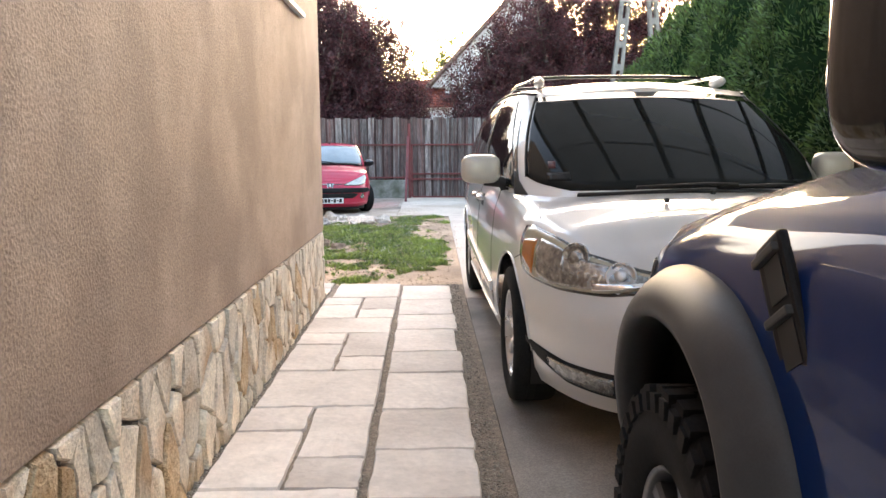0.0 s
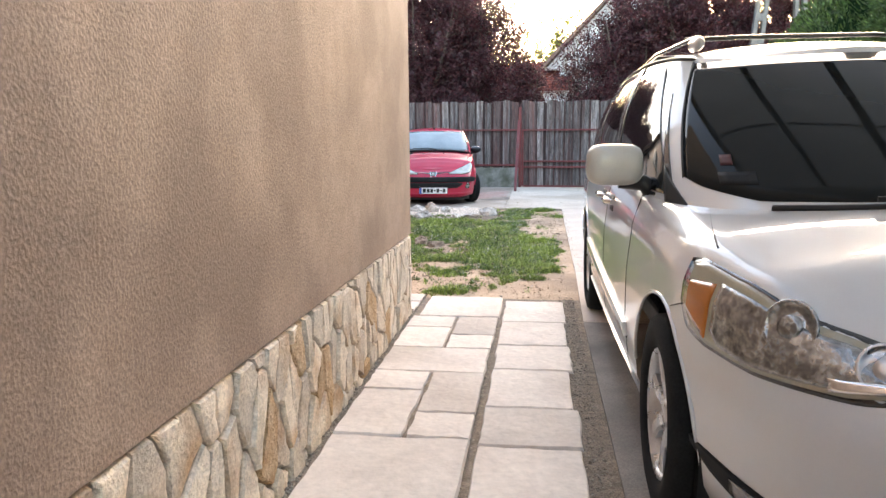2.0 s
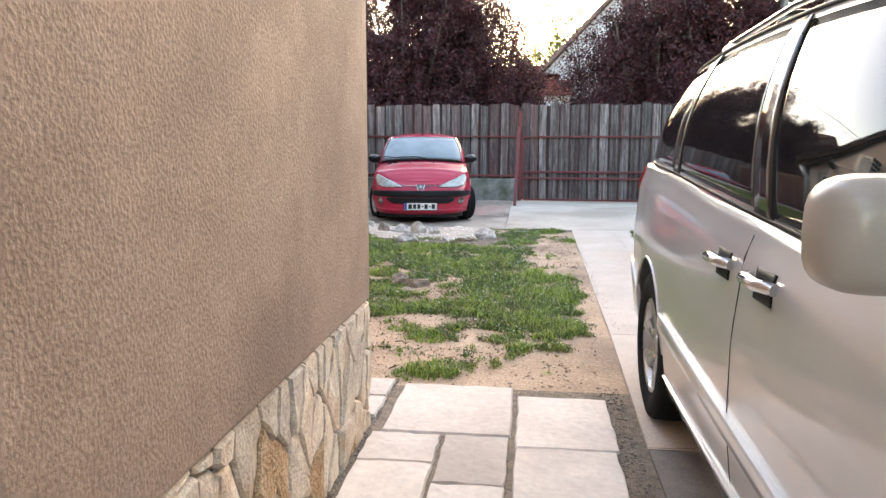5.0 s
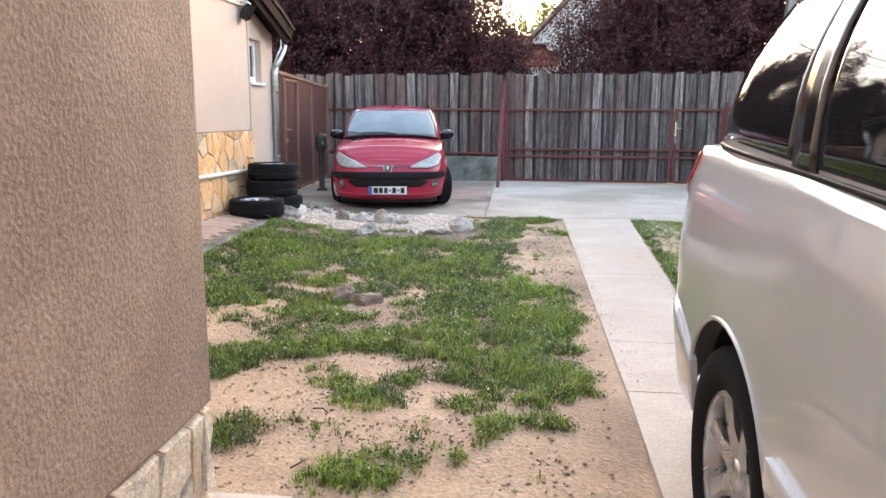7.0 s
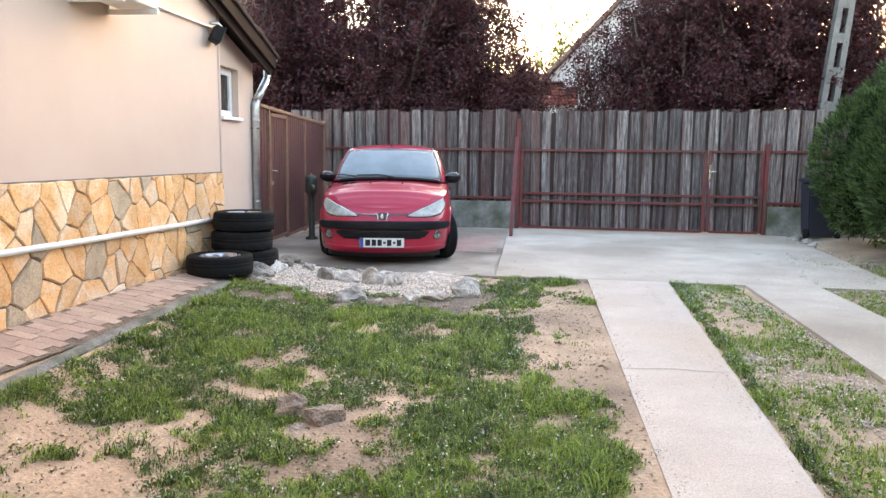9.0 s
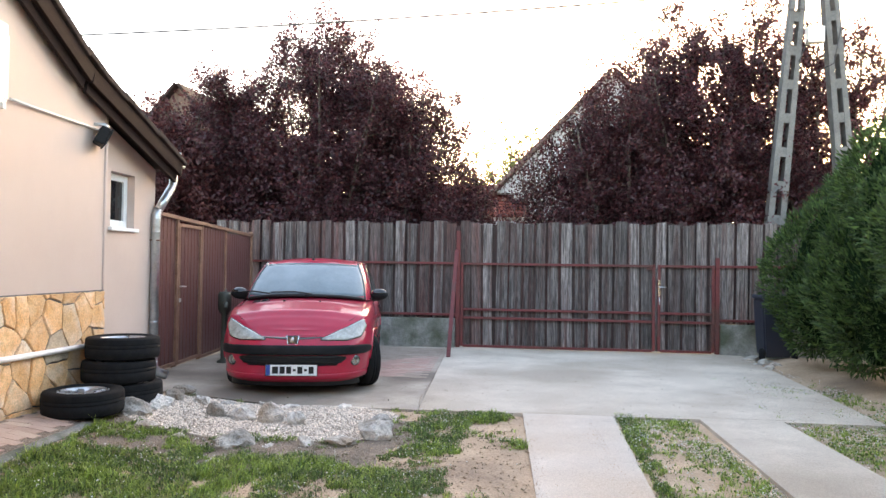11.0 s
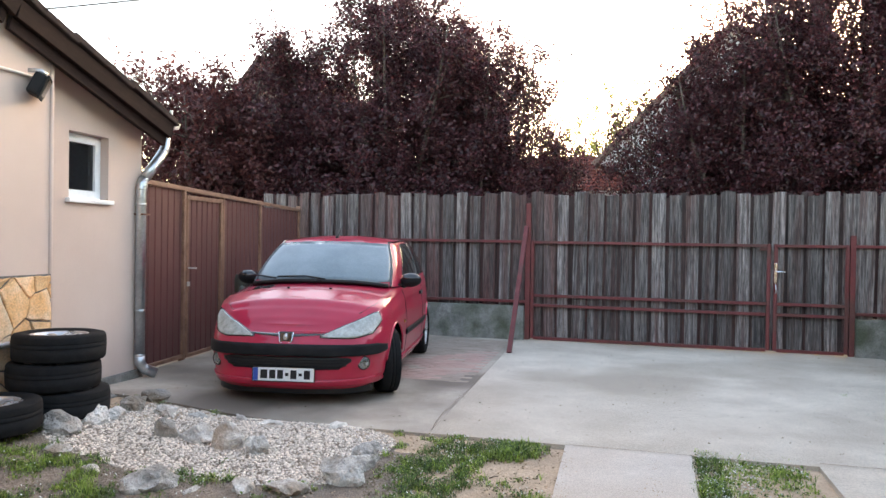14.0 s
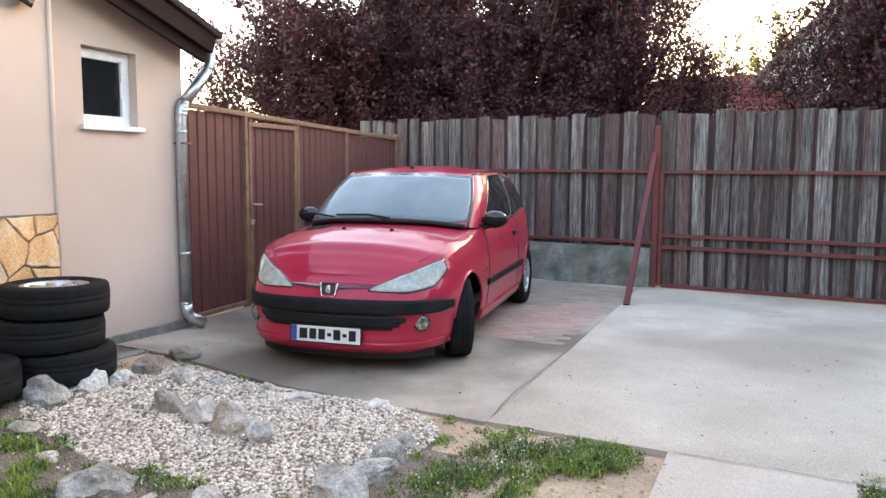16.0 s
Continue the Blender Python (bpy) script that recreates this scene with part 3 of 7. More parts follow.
# ---- roof of that building ----
roof = thing("building_roof", "dark tiled roof with brown verge boards", "roof", BLD, kind="structure")
for i in range(20):
    y1 = 1.74 - i * 0.35
    sl = math.atan((roof_z(y1 - 0.34) - roof_z(y1)) / 0.34)
    bm = box((-4.6, -0.40, 0.03), (0.16, 0.02, 0.085), 0.012)
    part("roof_tile", bm, DARK_ROOF, roof, m=Matrix.Translation((0, y1, roof_z(y1) + 0.03 + 0.010 * (i % 2))) @ Matrix.Rotation(-sl - 0.035, 4, 'X'))
for y1, y0 in ((1.72, -0.2), (-0.2, -6.8)):
    sl, ln = math.atan((roof_z(y0) - roof_z(y1)) / (y1 - y0)), math.hypot(y1 - y0, roof_z(y0) - roof_z(y1))
    q = Matrix.Translation((0, y1, roof_z(y1) + 0.03)) @ Matrix.Rotation(-sl, 4, 'X')
    part("verge_board", box((0.09, -ln, -0.11), (0.135, 0, 0.03), 0.004), DARK_WOOD, roof, "dark brown verge board", m=q)
    part("inner_board", box((0.055, -ln, -0.20), (0.0895, -0.02, 0.0), 0.004), DARK_WOOD, roof, m=q)
    part("soffit", box((-4.5, -ln, -0.03), (0.055, -0.01, 0.02)), DARK_WOOD, roof, m=q)

# ---- gutter and downpipe ----
pipe = thing("downpipe", "galvanised steel downpipe with a swan-neck bend on the wall corner", "downpipe", BLD)
bm = bmesh.new()
prof = [(0.07 * math.cos(k), 0.07 * math.sin(k)) for k in [math.pi + math.pi * i / 10 for i in range(11)]]
vs = [[bm.verts.new((x, 1.82 + p[0], 2.53 + p[1])) for p in prof] for x in (-4.6, 0.10)]
for i in range(10):
    bm.faces.new((vs[0][i], vs[0][i + 1], vs[1][i + 1], vs[1][i])).smooth = True
bm.faces.new(vs[1])
bmesh.ops.solidify(bm, geom=bm.faces[:], thickness=0.003)
part("gutter", bm, ZINC, pipe)
part("gutter_bracket", box((0.075, 1.742, 2.47), (0.10, 1.757, 2.64), 0.002), ZINC, pipe)
part("upper_pipe", tube([(-0.02, 1.82, 2.47), (-0.02, 1.82, 2.30), (-0.022, 1.81, 2.27), (-0.026, 1.79, 2.235)], 0.046, 16), ZINC, pipe)
part("offset_pipe", tube([(-0.025, 1.795, 2.245), (-0.05, 1.68, 2.10), (-0.075, 1.57, 1.965)], 0.048, 16), ZINC, pipe)
for k in range(4):
    part("elbow_ring", lathe([(0.048, -0.016), (0.053, 0), (0.048, 0.016)], 16, Matrix.Translation((-0.077 - 0.001 * k, 1.558 - 0.008 * k, 1.955 - 0.03 * k)) @ Matrix.Rotation(0.62 - 0.18 * k, 4, 'X')), ZINC, pipe)
part("lower_pipe", tube([(-0.076, 1.565, 1.965), (-0.08, 1.535, 1.91), (-0.08, 1.53, 1.85), (-0.08, 1.53, 0.27)], 0.047, 16), ZINC, pipe)
part("outlet", tube([(-0.08, 1.53, 0.30), (-0.08, 1.54, 0.22), (-0.05, 1.565, 0.165), (0.03, 1.63, 0.12)], 0.05, 16), ZINC, pipe)
for z in (1.72, 0.30, 0.72):
    part("collar", lathe([(0.048, -0.012), (0.054, 0), (0.048, 0.012)], 16, Matrix.Translation((-0.08, 1.53, z))), ZINC, pipe)
part("clip", box((-0.16, 1.49, 1.62), (-0.02, 1.59, 1.635), 0.002), BROWN_FRAME, pipe)

# ---- window ----
win = thing("window_1", "small white plastic window with a dark pane, set deep in the render", "window", BLD, kind="structure")
bm = bmesh.new()
for a, b in (((0.62, 1.735), (0.69, 2.285)), ((1.05, 1.735), (1.12, 2.285)), ((0.69, 1.735), (1.05, 1.81)), ((0.69, 2.215), (1.05, 2.285))):
    add_box(bm, (-0.27, a[0], a[1]), (-0.21, b[0], b[1]), 0.006)
part("window_frame", bm, WHITE_PLASTIC, win)
part("pane", box((-0.25, 0.685, 1.805), (-0.235, 1.055, 2.22)), GLASS, win)
part("window_sill", box((-0.25, 0.58, 1.695), (-0.085, 1.15, 1.733), 0.006), WHITE_PLASTIC, win)
part("window_handle", box((-0.212, 1.03, 1.95), (-0.20, 1.045, 2.07), 0.003), WHITE_PLASTIC, win)
solid("room_back", box((-1.2, 0.0, 1.2), (-1.15, 1.4, 2.6)), BLACK, "dark room behind the window", "wall", "structure", m=BLD)

# plinth of flat ochre stones
solid("plinth_backing_garden", box((-0.02, -7, -0.1), (0.022, 0.246, 1.12)), MORTAR, "grey mortar between the ochre stones", "wall", "structure", m=BLD)
plinth("plinth_garden", "ochre and cream crazy-paved stone plinth", BLD @ Matrix.Translation((0.022, -4.2, 0.0)) @ Matrix.Rotation(radians(90), 4, 'Z'),
       4.44, 1.115, 0.225, 0.25, 0.012, 0.019, lambda r, x: GREY_STONE if r.random() < 0.06 else OCHRE_STONE, 7)
solid("waste_pipe", tube([(0.062, -5, 0.72), (0.062, -2.4, 0.665), (0.062, 0.05, 0.63)], 0.024, 10), WHITE_PLASTIC, "white plastic pipe along the stone plinth", "pipe", m=BLD)


# ---- carport over the near end of the drive, known from its mirror image in the windscreens ----
port = thing("carport", "carport roof of milky sheets on dark timber beams", "carport", LANE, kind="structure")
def port_z(s):
    return 2.62 + 0.30 * math.sin(math.pi * (s - 1.15) / 3.45)


bm = bmesh.new()
a = [[bm.verts.new((1.15 + 3.45 * i / 16, v, port_z(1.15 + 3.45 * i / 16))) for i in range(17)] for v in (-7.0, 5.5)]
for i in range(16):
    bm.faces.new((a[0][i], a[0][i + 1], a[1][i + 1], a[1][i])).smooth = True
part("roof_sheet", bm, BOX_CLEAR, port)
for k in range(14):
    v = -6.9 + k * 0.9
    part("rib", tube([(1.15 + 3.45 * i / 10, v, port_z(1.15 + 3.45 * i / 10) - 0.03) for i in range(11)], 0.012, 6), DARK_WOOD, port)
for s_ in (1.2, 1.9, 2.6, 3.3, 4.0):
    part("purlin", box((s_ - 0.03, -7, port_z(s_) - 0.10), (s_ + 0.03, 5.45, port_z(s_) - 0.045)), DARK_WOOD, port)
part("edge_beam", box((4.5, -7, 2.45), (4.6, 5.45, 2.57)), DARK_WOOD, port)
for v in (-6.5, -2.9, 0.6, 5.3):
    part("post", box((4.5, v - 0.05, -0.1), (4.6, v + 0.05, 2.45)), DARK_WOOD, port)

# ---- board fence and gates ----
FY = 19.11
fence = thing("board_fence", "weathered grey-brown plank fence on red steel rails", "fence", Matrix.Translation((0, FY, 0)), kind="structure")
rb = random.Random(21)


def board_mesh(w, h, r, material):
    """One old plank: uneven top, slightly cupped and bowed."""
    t, n = 0.024, 5
    verts, faces = [], []
    bow = r.uniform(-0.008, 0.008)
    for i in range(n + 1):
        f = i / n
        z = f * h
        dx = bow * math.sin(math.pi * f)
        for x, y in ((-w / 2, 0), (-w * 0.2, -0.005), (w / 2, 0), (w / 2, t), (-w / 2, t)):
            zz = z + (r.uniform(-0.012, 0.012) if i == n else 0)
            verts.append((x + dx + (r.uniform(-0.003, 0.003) if x else 0), y, zz))
    for i in range(n):
        for j in range(5):
            faces.append((i * 5 + j, i * 5 + (j + 1) % 5, (i + 1) * 5 + (j + 1) % 5, (i + 1) * 5 + j))
    faces += [(4, 3, 2, 1, 0), tuple(n * 5 + j for j in range(5))]
    return raw_mesh("board", verts, faces, material)


def boards(root, x0, x1, z0, z1, y):
    x, i = x0, 0
    while x < x1 - 0.02:
        back = i % 2
        w = rb.uniform(0.035, 0.06) if back else rb.uniform(0.145, 0.195)
        wood = DARK_BOARD if back else (RED_WOOD if rb.random() < (0.5 if x < -0.9 else 0.16) else OLD_WOOD)
        me = board_mesh(w + (0.09 if back else 0.0), z1 - z0 + rb.uniform(-0.045, 0.02) - 0.02 * back, rb, wood)
        part("board", me, None, root, m=Matrix.Translation((x + w / 2, y + (0.034 if back else 0) + rb.uniform(0, 0.008), z0 + rb.uniform(-0.01, 0.01))) @ Matrix.Rotation(rb.uniform(-0.012, 0.012), 4, 'Y'))
        x += w
        i += 1


def bar(root, name, a, b, label=""):
    return part(name, box(a, b, 0.004), RED_STEEL, root, label)


boards(fence, -5.2, -0.92, 0.50, 2.13, 0.0)
boards(fence, 3.36, 6.2, 0.50, 2.13, 0.0)
for x0, x1 in ((-5.2, -0.90), (3.34, 6.2)):
    bar(fence, "rail", (x0, -0.045, 1.41), (x1, -0.003, 1.45))
    bar(fence, "rail", (x0, -0.045, 0.545), (x1, -0.003, 0.585))
bar(fence, "fence_post", (-0.93, -0.05, 0.0), (-0.86, 0.03, 1.98))
bar(fence, "fence_post", (3.27, -0.05, 0.0), (3.335, 0.03, 1.57))
bar(fence, "fence_post", (-2.95, -0.042, 0.5), (-2.91, 0.0, 1.46))
for x0, x1 in ((-5.2, -0.935), (3.34, 6.2)):
    solid("fence_footing", box((x0, FY - 0.10, -0.1), (x1, FY + 0.12, 0.50), 0.012), CONCRETE_WALL, "mossy rough concrete footing wall under the fence", "wall", "structure")

for name, label, x0, x1 in (("driveway_gate", "wide red steel gate faced with old planks, closed", -0.85, 2.33), ("garden_gate", "narrow red steel gate faced with old planks, closed", 2.37, 3.26)):
    gate = thing(name, label, "gate", Matrix.Translation((0, FY, 0)))
    boards(gate, x0 - 0.03, x1 + 0.005, 0.045, 2.13, 0.0)
    for a, b in ((x0, x0 + 0.045), (x1 - 0.045, x1)):
        bar(gate, "stile", (a, -0.05, 0.045), (b, -0.004, 1.45))
    for z in (0.03, 0.50, 0.64, 1.405):
        bar(gate, "rail", (x0 + 0.046, -0.05, z), (x1 - 0.046, -0.006, z + 0.04))
    if x0 > 0:
        part("lock_plate", box((x0 + 0.005, -0.056, 0.93), (x0 + 0.04, -0.051, 1.20), 0.002), CHROME, gate)
        part("handle", tube([(x0 + 0.022, -0.055, 1.09), (x0 + 0.022, -0.10, 1.09), (x0 + 0.13, -0.10, 1.085)], 0.009, 8), CHROME, gate)
        part("latch", tube([(x0 + 0.02, -0.06, 0.92), (x0 + 0.03, -0.07, 0.84), (x0 + 0.02, -0.06, 0.80)], 0.007, 6), ZINC, gate)
    else:
        part("gusset", box((x1 - 0.14, -0.052, 1.36), (x1 - 0.05, -0.046, 1.40), 0.002), RED_STEEL, gate)
solid("gate_prop", box((-0.03, -0.025, 0), (0.03, 0.025, 2.14), 0.004), RED_STEEL, "red steel prop leaning against the gate post", "bar",
      m=Matrix.Translation((-0.86, 17.67, 0.02)) @ (Vector((-0.06, 1.36, 1.58)).to_track_quat('Z', 'Y').to_matrix().to_4x4()))

# ---- brown sheet-steel fence with a door ----
SX = Matrix.Translation((-3.90, 14.45, 0)) @ Matrix.Rotation(math.atan2(0.65, 4.6), 4, 'Z')     # y along the fence
metal = thing("sheet_steel_fence", "dark brown ribbed steel fence panels in a tube frame", "fence", SX, kind="structure")


def ribbed(root, name, y0, y1, z0, z1, label=""):
    """A trapezoid-ribbed sheet seen from the yard."""
    bm = bmesh.new()
    prof, y = [], y0
    while y < y1 - 0.02:
        for dy, dx in ((0, 0), (0.10, 0), (0.108, -0.014), (0.118, -0.014), (0.126, 0)):
            prof.append((dx, min(y + dy, y1)))
        y += 0.126
    a = [bm.verts.new((x, yy, z0)) for x, yy in prof]
    b = [bm.verts.new((x, yy, z1)) for x, yy in prof]
    for i in range(len(prof) - 1):
        bm.faces.new((a[i], a[i + 1], b[i + 1], b[i]))
    bmesh.ops.remove_doubles(bm, verts=bm.verts[:], dist=0.0005)
    bmesh.ops.solidify(bm, geom=bm.faces[:], thickness=0.004)
    return part(name, bm, BROWN_SHEET, root, label)


L = 4.62
ribbed(metal, "panel", 0.02, 0.93, 0.14, 1.93)
ribbed(metal, "panel", 1.96, 3.05, 0.10, 1.88)
ribbed(metal, "panel", 3.10, L, 0.10, 1.85)
for y in (0.955, 1.915, 3.06, L - 0.02):
    part("post", box((-0.03, y - 0.022, 0.03), (0.03, y + 0.022, 1.93), 0.003), BROWN_FRAME, metal)
bm = bmesh.new()
add_box(bm, (-0.03, 0, 0), (0.035, L, 0.045), 0.003)
part("top_rail", bm, BROWN_FRAME, metal, m=Matrix.Translation((0, 0, 1.945)) @ Matrix.Rotation(-0.022, 4, 'X'))
part("bottom_rail", box((-0.03, 0, 0.10), (0.03, 0.93, 0.14), 0.003), BROWN_FRAME, metal)
part("bottom_rail", box((-0.03, 1.95, 0.06), (0.03, L, 0.10), 0.003), BROWN_FRAME, metal)
sd = thing("door_1", "brown ribbed steel door with a lever handle, closed", "door", SX, kind="structure")
ribbed(sd, "door_leaf", 1.03, 1.84, 0.13, 1.84)
for a, b in (((1.0, 0.09), (1.045, 1.88)), ((1.835, 0.09), (1.88, 1.88)), ((1.046, 1.835), (1.834, 1.88)), ((1.046, 0.09), (1.834, 0.13))):
    part("door_frame", box((-0.01, a[0], a[1]), (0.028, b[0], b[1]), 0.003), BROWN_FRAME, sd)
part("lock_plate", box((0.028, 1.005, 0.82), (0.034, 1.04, 1.12), 0.002), BROWN_FRAME, sd)
part("door_handle", tube([(0.03, 1.022, 1.08), (0.075, 1.022, 1.08), (0.075, 1.13, 1.075)], 0.009, 8), ZINC, sd)
part("padlock", box((0.03, 1.0, 0.88), (0.05, 1.04, 0.93), 0.004), ZINC, sd)

# ---- vehicles ----
RED_PAINT = mat("faded_red_paint", (0.39, 0.014, 0.042), (0.46, 0.022, 0.055), 2.0, 200, 0.40, 0.0, coat=0.75, spec=0.12, fleck=0.03)
WHITE_PAINT = mat("pearl_white_paint", (0.52, 0.525, 0.53), (0.56, 0.565, 0.57), 2.0, 200, 0.30, 0.0, coat=1.0, fleck=0.02)
BLUE_PAINT = mat("dark_blue_paint", (0.0015, 0.014, 0.072), (0.003, 0.020, 0.095), 2.0, 200, 0.5, 0.0, coat=0.5, spec=0.02, fleck=0.03)
SATIN_FLARE = mat("dark_grey_flare", (0.032, 0.033, 0.036), (0.046, 0.047, 0.05), 9, 260, 0.42, 0.1, 0.001, fleck=0.1, spec=0.22)
GUNMETAL = mat("dark_alloy", (0.10, 0.105, 0.115), (0.17, 0.175, 0.185), 9, 150, 0.3, 0.05, 0.001, metal=0.8, fleck=0.06)
BUMPER_GREY = mat("grey_black_bumper", (0.010, 0.0105, 0.012), (0.018, 0.0185, 0.020), 6, 200, 0.5, 0.1, 0.001, spec=0.1)
LAMP_GLASS = mat("hazy_lamp_lens", (0.22, 0.22, 0.20), (0.44, 0.44, 0.41), 14, 60, 0.18, 0.1, 0.002, coat=0.9, fleck=0.15)
LAMP_DARK = mat("lamp_inside", (0.05, 0.05, 0.05), (0.46, 0.46, 0.45), 30, 60, 0.2, 0.6, 0.006, metal=0.7, coat=1.0)
YELLOWED = plain("yellowed_lamp_rim", (0.31, 0.285, 0.215), 0.2, coat=0.8)
AMBER = plain("amber_lens", (0.40, 0.125, 0.022), 0.15, coat=0.8)
BADGE_RED = plain("dull_red_sticker", (0.06, 0.010, 0.012), 0.5)
TAIL_RED = plain("red_tail_lens", (0.40, 0.012, 0.015), 0.12, coat=0.8)
PLATE_WHITE = plain("plate_white", (0.72, 0.73, 0.72), 0.4)
PLATE_BLUE = plain("plate_blue", (0.02, 0.07, 0.32), 0.4)
CREAM_PLASTIC = mat("mirror_beige", (0.38, 0.36, 0.325), (0.43, 0.41, 0.37), 3, 150, 0.35, 0.0, coat=0.4, fleck=0.03)


def spline(keys, n):
    """n + 1 points on a smooth line through the keys, evenly spaced along it."""
    k = [Vector(p) for p in keys]
    k = [k[0] * 2 - k[1]] + k + [k[-1] * 2 - k[-2]]
    fine = []
    for i in range(1, len(k) - 2):
        p0, p1, p2, p3 = k[i - 1:i + 3]
        for j in range(24):
            t = j / 24
            fine.append(0.5 * (2 * p1 + (p2 - p0) * t + (2 * p0 - 5 * p1 + 4 * p2 - p3) * t * t + (3 * p1 - p0 - 3 * p2 + p3) * t ** 3))
    fine.append(k[-2].copy())
    run = [0.0]
    for a, b in zip(fine, fine[1:]):
        run.append(run[-1] + (b - a).length)
    out, j = [], 0
    for i in range(n + 1):
        s = run[-1] * i / n
        while j < len(run) - 2 and run[j + 1] < s:
            j += 1
        f = (s - run[j]) / max(1e-9, run[j + 1] - run[j])
        out.append(fine[j].lerp(fine[j + 1], f))
    return out


def curve_at(keys, x):
    """A soft curve through (x, value) pairs in rising x."""
    if x <= keys[0][0]:
        return keys[0][1]
    for (a, u), (b, v) in zip(keys, keys[1:]):
        if x <= b:
            f = (x - a) / (b - a)
            return u + (v - u) * (0.5 * f + 0.5 * f * f * (3 - 2 * f))
    return keys[-1][1]


class Shell:
    """A car body: sides wrapped round a plan outline, a crowned bonnet and a glasshouse. x forward from the front axle, y left, z up."""

    def __init__(self, plan, low, edge, tuck, nose, crown, base, top, roof_crown, bulge):
        self.N = 150
        self.plan = spline([(x, y, 0) for x, y in plan], self.N)
        self.low, self.edge, self.tuck, self.nose, self.crown = low, edge, tuck, nose, crown
        self.K = 96
        kb = len(base)
        self.base, self.top = self.keyed(base), self.keyed(top)
        self.roof_crown, self.bulge = roof_crown, bulge
        self.front = plan[0][0]
        self.rear = plan[-1][0]

    def keyed(self, keys):
        k = [Vector(p) for p in keys]
        k = [Vector((k[1].x, -k[1].y, k[1].z))] + k + [Vector((k[-2].x, -k[-2].y, k[-2].z))]
        out, m = [], len(keys) - 1
        for q in range(self.K + 1):
            s = q / self.K * m
            i = min(int(s), m - 1)
            t = s - i
            p0, p1, p2, p3 = k[i:i + 4]
            out.append(0.5 * (2 * p1 + (p2 - p0) * t + (2 * p0 - 5 * p1 + 4 * p2 - p3) * t * t + (3 * p1 - p0 - 3 * p2 + p3) * t ** 3))
        return out

    def at(self, line, u):
        s = max(0.0, min(0.99999, u)) * (len(line) - 1)
        i = int(s)
        return line[i].lerp(line[i + 1], s - i)

    def side(self, u, z):
        """A point of the lower body: u from 0 at the nose to 1 at the tail, at height z."""
        p = self.at(self.plan, u)
        q0, q1 = self.at(self.plan, u - 0.004), self.at(self.plan, u + 0.004)
        d = (q1 - q0).normalized()
        n = Vector((-d.y, d.x, 0)) if u > 0.0005 else Vector((1, 0, 0))
        if n.dot(Vector((p.x - (self.front + self.rear) / 2, p.y, 0))) < 0:
            n = -n
        z0, z1 = curve_at(self.low, p.x), curve_at(self.edge, p.x)
        f = (z - z0) / (z1 - z0)
        p = p - n * curve_at(self.tuck, f)
        k = smooth01((p.x - (self.front - 0.55)) / 0.5)
        x = p.x + k * curve_at(self.nose, z)
        y = max(0.0, p.y) if u > 0.0005 else 0.0
        return Vector((x, y, z))

    def u_at_x(self, x):
        best = [i for i in range(len(self.plan) - 1) if (self.plan[i].x - x) * (self.plan[i + 1].x - x) <= 0]
        i = best[len(best) // 2] if best else 0
        a, b = self.plan[i].x, self.plan[i + 1].x
        return (i + (x - a) / (b - a if abs(b - a) > 1e-9 else 1e-9)) / self.N

    def u_at_y(self, y):
        for i in range(self.N):
            if self.plan[i + 1].y >= y:
                return (i + (y - self.plan[i].y) / max(1e-9, self.plan[i + 1].y - self.plan[i].y)) / self.N
        return 0.5

    def house(self, u, t):
        """A point of the glasshouse: u from windscreen centre (0) round the side to the rear centre (1); t from belt to roof edge."""
        a, b = self.at(self.base, u), self.at(self.top, u)
        p = a.lerp(b, t)
        mid = Vector(((self.base[0].x + self.base[-1].x) / 2, 0, p.z))
        n = p - mid
        n.x *= 0.35
        n.normalize()
        return p + n * self.bulge * math.sin(math.pi * t)

    def hood(self, x, v):
        """A point of the bonnet: v from 0 in the middle to 1 at its edge."""
        u = self.u_at_x(x)
        e = self.side(u, curve_at(self.edge, self.at(self.plan, u).x))
        return Vector((e.x, e.y * v, e.z + curve_at(self.crown, x) * (1 - v * v)))

    def tub(self, wheels, arch):
        """The lower body with its wheel arches cut."""
        bm = bmesh.new()
        rows = 20
        grid = []
        for i in range(self.N + 1):
            u = i / self.N
            x = self.plan[i].x
            z0, z1 = curve_at(self.low, x), curve_at(self.edge, x)
            grid.append([bm.verts.new(self.side(u, z0 + (z1 - z0) * j / rows)) for j in range(rows + 1)])
        doomed = []
        for i in range(self.N):
            for j in range(rows):
                f = bm.faces.new((grid[i][j], grid[i + 1][j], grid[i + 1][j + 1], grid[i][j + 1]))
                c = f.calc_center_median()
                if c.y > 0.5 and any(math.hypot(c.x - wx, c.z - wz) < arch for wx, wz in wheels):
                    doomed.append(f)
        bmesh.ops.delete(bm, geom=doomed, context='FACES')
        for v in bm.verts:
            if v.co.y > 0.5:
                for wx, wz in wheels:
                    d = math.hypot(v.co.x - wx, v.co.z - wz)
                    if any(e.is_boundary for e in v.link_edges) and abs(d - arch) < 0.06 and v.co.z > curve_at(self.low, v.co.x) + 0.015:
                        k = arch / d
                        v.co.x, v.co.z = wx + (v.co.x - wx) * k, wz + (v.co.z - wz) * k
        # top skin from the nose back to the tail
        skin = []
        for i in range(self.N + 1):
            e = self.side(i / self.N, curve_at(self.edge, self.plan[i].x))
            c = curve_at(self.crown, self.plan[i].x)
            skin.append([bm.verts.new((e.x, e.y * v, e.z + c * (1 - v ** 2.4))) for v in [k / 9 for k in range(10)]])
        for a, b in zip(skin, skin[1:]):
            for k in range(9):
                q = (a[k], a[k + 1], b[k + 1], b[k])
                bm.faces.new(q)
